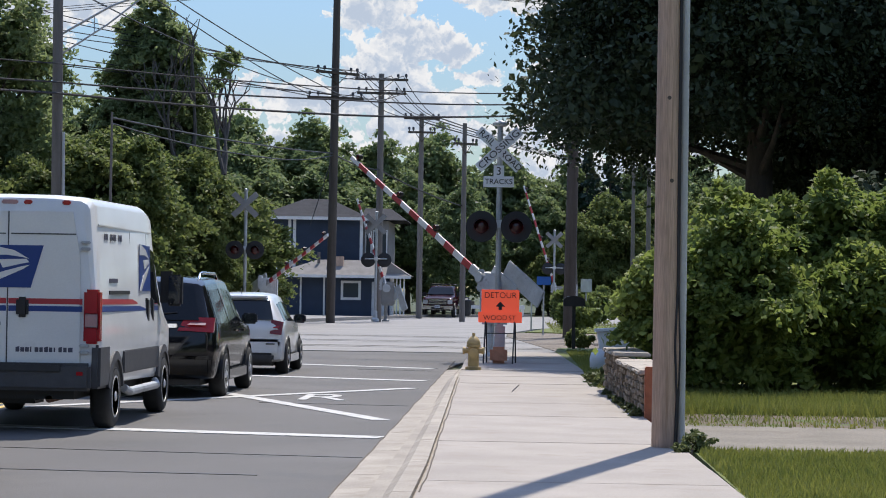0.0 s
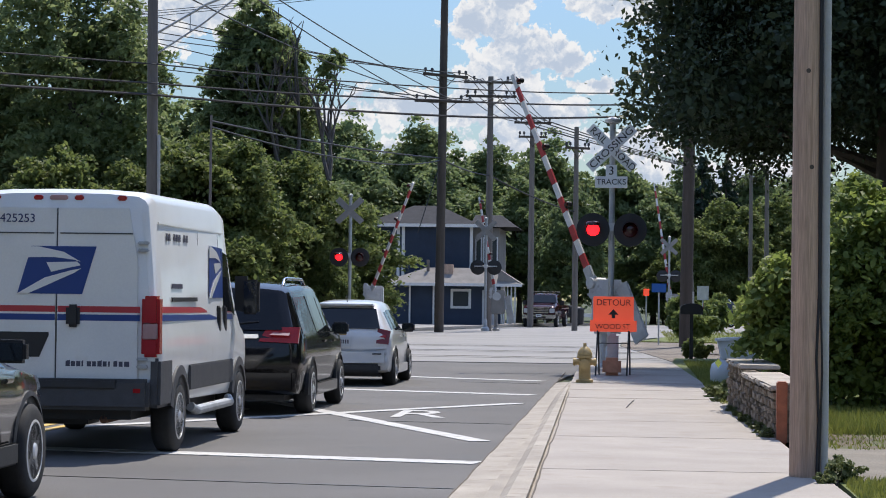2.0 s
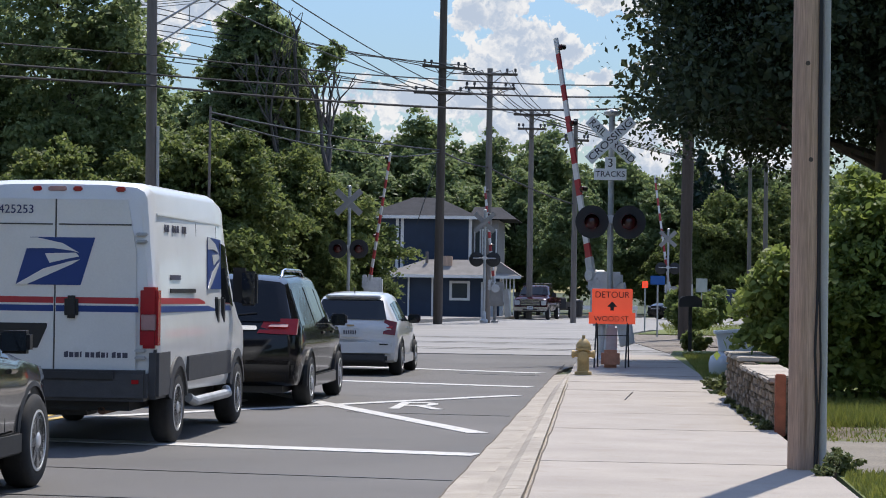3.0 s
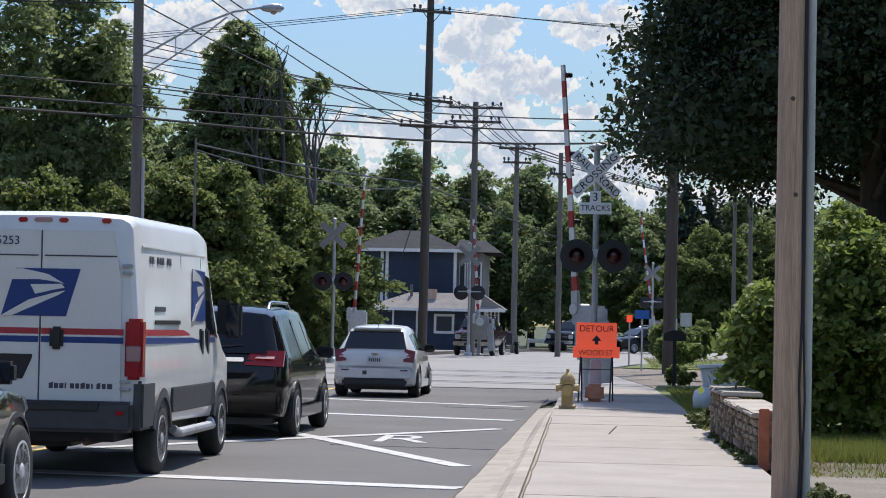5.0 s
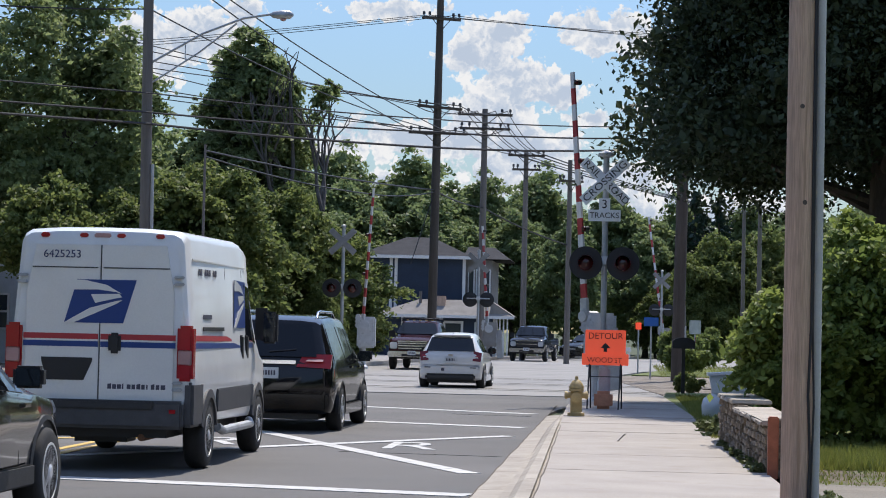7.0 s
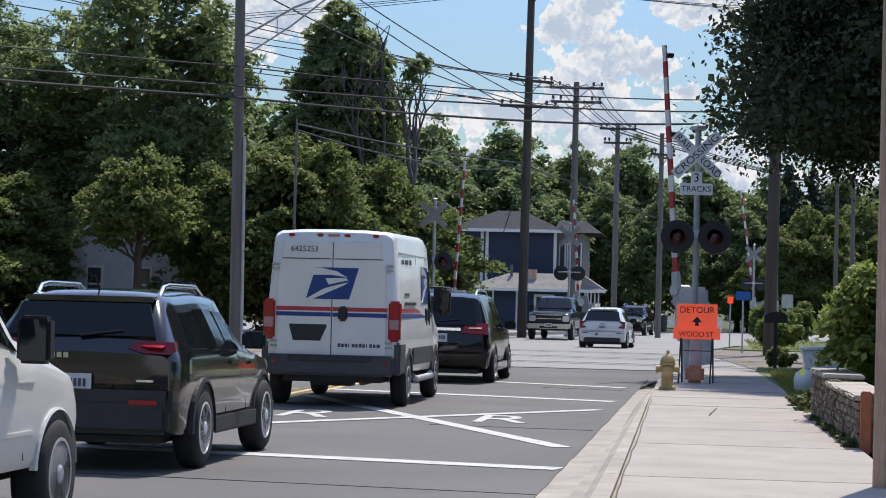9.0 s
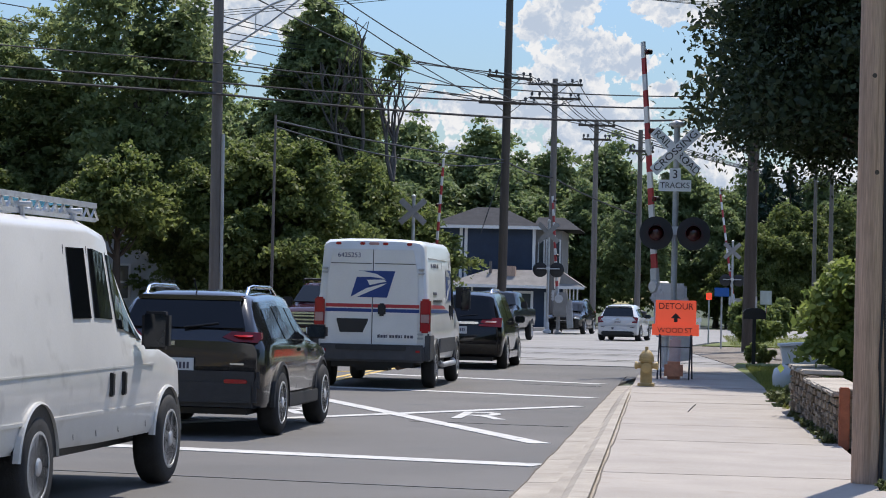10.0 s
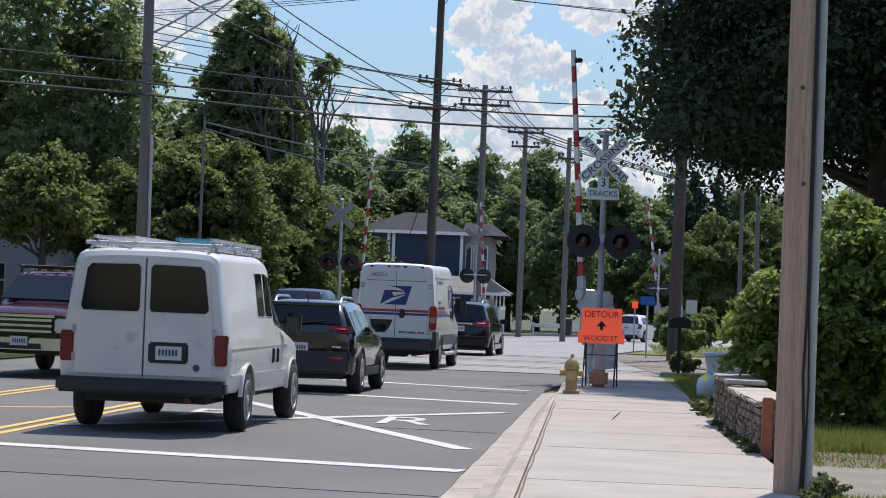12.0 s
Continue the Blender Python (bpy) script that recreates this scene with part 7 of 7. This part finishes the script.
tree(-20.2, 80.0, 6.5, 2.1, 2.9, 10000, 0.17, 41, "leaf_fresh", "leafy tree with hanging boughs before the pale house", 44, 0.16, puff=(0.18, 0.34), kite=True, sprays=9)


def spruce(x, y, height, seed):
    rng = np.random.default_rng(seed)
    t = thing("spruce", x, y, 0, "dark pointed spruce far off", "tree")
    cs, rs = [], []
    for k in range(60):
        z = height * (0.12 + 0.86 * (k / 60))
        r = (height - z) * 0.22 * rng.uniform(0.6, 1.1) + 0.1
        a = rng.random() * 6.28
        cs.append((r * math.cos(a), r * math.sin(a), z - r * 0.2))
        rs.append(0.25 + (height - z) * 0.07)
    v, f = leaf_cloud(np.array(cs), np.array(rs), 9000, 0.34, rng, 0.3, 0.2)
    c = new("crown", quick_mesh("crown", v, f, "leaf_spruce"))
    c.parent = t
    part("trunk", tube(bmesh.new(), [(0, 0, -0.1), (0, 0, height * 0.95)], [0.22, 0.03], 8), "bark", t)


spruce(4.9, 168, 12.3, 31)
spruce(6.7, 170, 12.0, 32)
spruce(5.8, 178, 11.2, 33)


def dead_tree(x, y, height, seed):
    """Bare grey tree: forks that thin out, with one last tuft of leaves."""
    rng = random.Random(seed)
    t = thing("dead_tree", x, y, 0, "bare grey dead tree with one leafy tuft", "tree")
    bm = bmesh.new()

    def fork(p, d, l, r, n):
        q = p + d * l
        tube(bm, [p, p.lerp(q, 0.5) + Vector((rng.uniform(-0.1, 0.1), rng.uniform(-0.1, 0.1), 0)), q], [r, r * 0.8, r * 0.6], 6, caps=False)
        if n:
            for _ in range(3 if n > 2 else 2):
                e = (d + Vector((rng.uniform(-0.6, 0.6), rng.uniform(-0.5, 0.5), rng.uniform(0.0, 0.5)))).normalized()
                fork(q, e, l * rng.uniform(0.6, 0.85), r * 0.64, n - 1)
    fork(Vector((0, 0, 0)), Vector((0, 0, 1)), height * 0.36, 0.26, 5)
    part("trunk", bm, "dead_wood", t)
    r2 = np.random.default_rng(seed)
    v, f = leaf_cloud(np.array([(1.0, 0, height), (0.8, 0, height - 0.3), (1.2, 0, height + 0.2), (0.5, 0.3, height - 0.9)]), np.array([0.5, 0.42, 0.42, 0.28]), 800, 0.2, r2, kite=True, sprays=9)
    c = new("crown", quick_mesh("crown", v, f, "leaf_mid"))
    c.parent = t


dead_tree(-13.85, 98, 11.5, 8)

# unseen trees added beside and behind the camera, to darken what the cars reflect
unseen_tree = tree(-34, 30, 17.0, 5.4, 2.4, 9000, 0.55, 15, "leaf_mid", "unseen leafy tree added to darken reflections in the cars", 60, 0.3)
for k, (x, y) in enumerate(((-20, 20), (-22, 36), (-26, 52), (-24, 4), (-19, -14), (-22, -32), (-10, -52), (0, -58), (10, -50), (14, -30), (13, -12), (15, 6), (-32, 44), (-31, 24), (22, 20))):
    again(unseen_tree, x, y, (1.15, 0.9), 50 * k)

# shrubs behind the stone wall and along the yard
shrub = tree(3.1, 31.6, 2.75, 1.55, 0.15, 36000, 0.100, 21, "leaf_shrub", "overgrown leafy shrub behind the stone wall", 70, 0.06, 0.1, "shrub", "shrub", core=900, puff=(0.16, 0.34), kite=True, sprays=8)
for x, y, s, a in ((4.6, 33.0, 1.08, 100), (6.3, 33.2, 1.12, 220), (3.0, 35.2, (0.72, 0.80), 300), (3.6, 35.6, 1.0, 60), (5.6, 36.2, 1.05, 15), (8.0, 33.5, 1.1, 130), (3.0, 40.4, (0.62, 0.66), 200)):
    again(shrub, x, y, s, a, z=0.1)
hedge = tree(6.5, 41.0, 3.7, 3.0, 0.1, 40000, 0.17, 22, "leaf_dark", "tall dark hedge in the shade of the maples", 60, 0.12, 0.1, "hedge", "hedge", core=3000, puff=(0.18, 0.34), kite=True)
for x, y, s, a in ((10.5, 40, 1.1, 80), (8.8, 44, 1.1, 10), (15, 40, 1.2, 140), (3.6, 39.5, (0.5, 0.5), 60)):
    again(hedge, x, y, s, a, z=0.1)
box_bush = tree(2.5, 92.0, 1.5, 0.9, 0.05, 5000, 0.16, 23, "leaf_fresh", "clipped green bush beyond the tracks", 26, 0.05, 0.05, "bush", "bush", puff=(0.18, 0.34))
for x, y, s, a in ((2.75, 110, (1.25, 1.5), 40), (3.7, 112, (1.3, 1.45), 150), (1.75, 62.5, 0.45, 10), (2.6, 100, 1.0, 10)):
    again(box_bush, x, y, s, a)
weeds = tree(1.42, 34.0, 0.34, 0.28, 0.0, 700, 0.07, 24, "weed", "low weeds growing at the sidewalk edge", 12, 0.01, 0.12, "weeds", "weeds", puff=(0.2, 0.4))
for x, y, s in ((1.5, 25.2, 0.7), (1.52, 26.0, 0.8), (1.48, 27.2, 0.6), (1.44, 28.4, 0.7), (1.40, 29.8, 0.5), (1.38, 31.0, 0.6), (1.66, 20.0, 0.9), (1.78, 19.3, 1.1), (1.85, 20.6, 0.8), (1.36, 35.5, 1.2), (1.34, 37.0, 0.9), (1.62, 18.9, 0.6)):
    again(weeds, x - 0.06, y, (s * 0.62, s * 0.5), 37 * x * y, z=0.12)


def grass_tufts(name, x0, x1, y0, y1, n, h, seed, label, z=0.11):
    """Blades over a stretch of lawn, one sheet of stuff."""
    rng = np.random.default_rng(seed)
    p = np.stack([rng.uniform(x0, x1, n), rng.uniform(y0, y1, n), np.full(n, z)], 1)
    a = rng.random(n) * 6.28
    hh = h * (0.5 + rng.random(n))
    side = np.stack([np.cos(a), np.sin(a), 0 * a], 1) * 0.009
    bend = np.stack([rng.normal(size=n), rng.normal(size=n), 0 * a], 1) * (hh * 0.35)[:, None]
    tip = p + bend + np.stack([0 * a, 0 * a, hh], 1)
    v = np.stack([p - side, p + side, tip], 1).reshape(-1, 3)
    o = new(name, quick_mesh(name, v, np.arange(3 * n).reshape(-1, 3), "grass_blade"))
    tagged(o, label, "grass", kind="stuff")


grass_tufts("grass", 1.72, 5.2, 12.0, 19.25, 40000, 0.055, 1, "short sunlit lawn grass")
grass_tufts("grass", 1.95, 7.5, 26.2, 31.2, 30000, 0.13, 2, "longer sunlit grass below the shrubs")
grass_tufts("grass", 1.25, 2.4, 33.2, 56, 9000, 0.08, 3, "shaded grass at the yard's edge")
grass_tufts("grass", 1.7, 4.5, 23.4, 26.4, 1100, 0.05, 4, "sparse grass on trodden earth", 0.112)
grass_tufts("grass", 1.4, 12, 86.2, 116, 9000, 0.14, 5, "rough grass beyond the tracks", 0.03)


# ---- motion ----
def on_road(rows):
    """Rows of seconds, x, y, heading (degrees clockwise from straight ahead) as poses."""
    return [(t, pose(x, y, 0, 0, 0, -a)) for t, x, y, a in rows]


def spin(car, rows):
    """Turns the wheels by the way that the car has gone."""
    wheels, r = WHEELS[car]
    ts = [q[0] for q in rows]
    gone = [0.0]
    for a, b in zip(rows, rows[1:]):
        gone.append(gone[-1] + math.hypot(b[1] - a[1], b[2] - a[2]))
    keys = [0.0]
    frames = int(12 * FPS)
    dist = lambda t: float(np.interp(t, ts, gone))
    last = 0.0
    for k in range(1, frames + 1):
        t = k / FPS
        if dist(t) - dist(last) > r * 0.75 or k == frames:
            keys.append(t)
            last = t
        elif k < frames and dist(t) == dist(last) and dist((k + 1) / FPS) > dist(t):
            keys.append(t)
            last = t
    for w in wheels:
        base = w.matrix_basis.translation.copy()
        walk(w, [(t, pose(*base, -math.degrees(dist(t) / r) % 360)) for t in sorted(set(keys))])


def drive(car, rows):
    walk(car, on_road(rows))
    spin(car, rows)


def lane(x_rows, ys):
    """Rows for a car in the near lane: y by time, x and heading interpolated."""
    t0, xs, hs = zip(*x_rows)
    return [(t, float(np.interp(t, t0, xs)), y, float(np.interp(t, t0, hs))) for t, y in ys]


def oncoming(front, length):
    """Rows of an oncoming car from the way of its front; length: from its rear axle to its nose."""
    ts, xs, ys = (np.array(v) for v in zip(*front))
    seg = np.hypot(np.diff(xs), np.diff(ys))
    s = np.concatenate([[0], np.cumsum(seg)])
    back = (xs[0] - (xs[1] - xs[0]) / max(seg[0], 1e-6) * 40, ys[0] - (ys[1] - ys[0]) / max(seg[0], 1e-6) * 40)
    S, X, Y = np.concatenate([[-40], s]), np.concatenate([[back[0]], xs]), np.concatenate([[back[1]], ys])
    rows = []
    for t in np.arange(0, 12.01, 0.5):
        f = float(np.interp(t, ts, s))
        a = (float(np.interp(f, S, X)), float(np.interp(f, S, Y)))
        b = (float(np.interp(f - length, S, X)), float(np.interp(f - length, S, Y)))
        rows.append((float(t), b[0], b[1], math.degrees(math.atan2(a[0] - b[0], a[1] - b[1])) % 360))
    return rows


def motions():
    drive(VAN, lane([(0, -5.53, 0), (9.5, -5.57, -0.4), (12, -5.46, 2.2)],
                    [(0, 23.12), (3.2, 23.12), (5.0, 23.2), (5.5, 23.38), (6.0, 23.7), (6.5, 24.33), (6.7, 24.7), (8.3, 30.6), (8.5, 31.7), (9, 34.55), (9.5, 37.62), (10, 41.0), (10.5, 44.5), (11, 48.4), (11.5, 52.9), (12, 57.8)]))
    drive(MINIVAN, lane([(0, -5.28, 0.1), (9.5, -5.31, 0.3), (12, -5.1, 3)],
                        [(0, 31.28), (3.2, 31.28), (5.0, 31.55), (5.5, 32.05), (6.0, 32.83), (6.5, 34.03), (6.7, 34.62), (8.3, 41.94), (8.5, 43.0), (9, 45.9), (9.5, 49.6), (10, 53.66), (10.5, 58.3), (11, 63.7), (11.5, 69.6), (12, 76.0)]))
    drive(HATCH, lane([(0, -5.2, 0), (5.5, -5.0, 0.6), (8.3, -4.4, 2), (9.0, -4.1, 3), (9.5, -3.58, 5), (10.5, -2.6, 9), (12, 0.55, 16)],
                      [(0, 40.9), (1, 41.3), (2, 41.92), (2.5, 42.3), (3.0, 42.95), (3.2, 43.3), (5.0, 49.42), (5.5, 52.12), (6.0, 55.4), (6.5, 59.5), (6.7, 61.3), (8.3, 77.0), (9, 86.5), (9.5, 92.0), (10, 98.0), (10.5, 104.3), (11, 112.0), (12, 130.0)]))
    drive(SUV, lane([(0, -5.5, 0), (9.5, -5.57, 0.9), (12, -5.4, 1.7)],
                    [(0, 14.2), (1, 14.5), (1.5, 14.7), (2.5, 15.0), (3.2, 15.05), (5.5, 15.1), (6.5, 15.3), (6.7, 15.45), (8.3, 18.3), (8.5, 18.95), (9, 20.95), (9.5, 23.3), (10, 25.9), (10.5, 29.0), (11, 32.5), (11.5, 36.4), (12, 40.4)]))
    drive(WORK_VAN, lane([(0, -5.45, 1.5), (10.5, -5.39, 1.8), (12, -5.38, 1.0)],
                         [(0, 6.0), (6.5, 6.5), (8.3, 9.2), (9.0, 11.55), (9.5, 13.35), (10, 15.4), (10.5, 17.8), (11, 20.65), (11.5, 24.05), (12, 27.4)]))
    truck = [(0, -4.9, 138.5), (1.5, -5.2, 135.5), (3, -5.65, 131), (4.8, -7.0, 119), (5.5, -7.5, 110), (6.6, -8.1, 95), (8.3, -9.0, 79), (9.5, -9.9, 66), (10.5, -10.2, 56), (12, -10.75, 41.2)]
    drive(PICKUP, oncoming(truck, 4.75))
    drive(TRAILER, [(t, x - 5.6 * math.sin(radians(a)), y - 5.6 * math.cos(radians(a)), a) for t, x, y, a in oncoming(truck, 4.75)])
    drive(PICKUP_2, oncoming([(0, 30, 168), (2.5, 6, 152), (4.0, -1.0, 145), (5.0, -3.4, 140), (5.5, -3.8, 137), (6.5, -4.75, 131), (8.3, -6.6, 113), (9.0, -7.35, 103), (9.5, -7.4, 96), (10.5, -8.4, 83), (12, -9.6, 66)], 4.75))
    drive(CROSSOVER, oncoming([(0, 6.5, 147), (2.5, 1.9, 143), (4.8, 0.2, 142), (6.7, -2.9, 138.5), (8.3, -4.1, 133), (9.0, -4.8, 127), (9.5, -5.7, 119), (10.5, -7.0, 108), (12, -8.4, 92)], 3.6))
    # gate arms turn about their pivots, in planes set askew along the tracks
    for arm, at_, askew, rows in ((ARM_NEAR, (-0.86, 50.85, 1.95), -44, [(0, 32.5), (0.5, 37.6), (1.0, 44.7), (1.5, 53), (2.0, 60.7), (2.5, 68.3), (3.0, 76.9), (3.2, 78.9), (4.0, 83), (4.8, 84.2), (12, 84.2)]),
                                  (ARM_FAR, (-9.95, 88.3, 1.75), -55, [(0, -21.5), (0.5, -28), (1.0, -35.5), (1.5, -43), (2.0, -52), (2.5, -62.5), (3.0, -73), (3.2, -76), (4.0, -82), (4.8, -83), (12, -83)]),
                                  (ARM_MID, (-6.6, 112.3, 1.9), -44, [(0, 63), (2.5, 78), (4.0, 84), (12, 84)]),
                                  (ARM_RIGHT, (2.3, 141.3, 1.9), -44, [(0, 66), (1.0, 74), (2.0, 78), (4.0, 79), (12, 79)])):
        base = arm.parent.matrix_basis.translation
        walk(arm, [(t, pose(*(Vector(at_) - base), 0, a, askew)) for t, a in rows])
    # flashers: the added cover is up while a lamp shows; the pairs take turns until the gates stand open
    left, right = [(0.70, 1.10), (1.90, 2.30), (3.10, 3.50)], [(0.14, 0.50), (1.30, 1.70), (2.50, 2.98)]
    for vane, shown in ((BLINK_COVERS[0], left), (BLINK_COVERS[1], right), (BLINK_COVERS[2], sorted(left + right))):
        rows = []
        for a, b in shown:
            rows += [(a - 0.034, 0), (a, -84), (b, -84), (b + 0.034, 0)]
        rows = [(0.0, 0)] + rows + [(12.0, 0)]
        walk(vane, [(t, pose(0, -0.08, 0.15, v)) for t, v in rows])

motions()
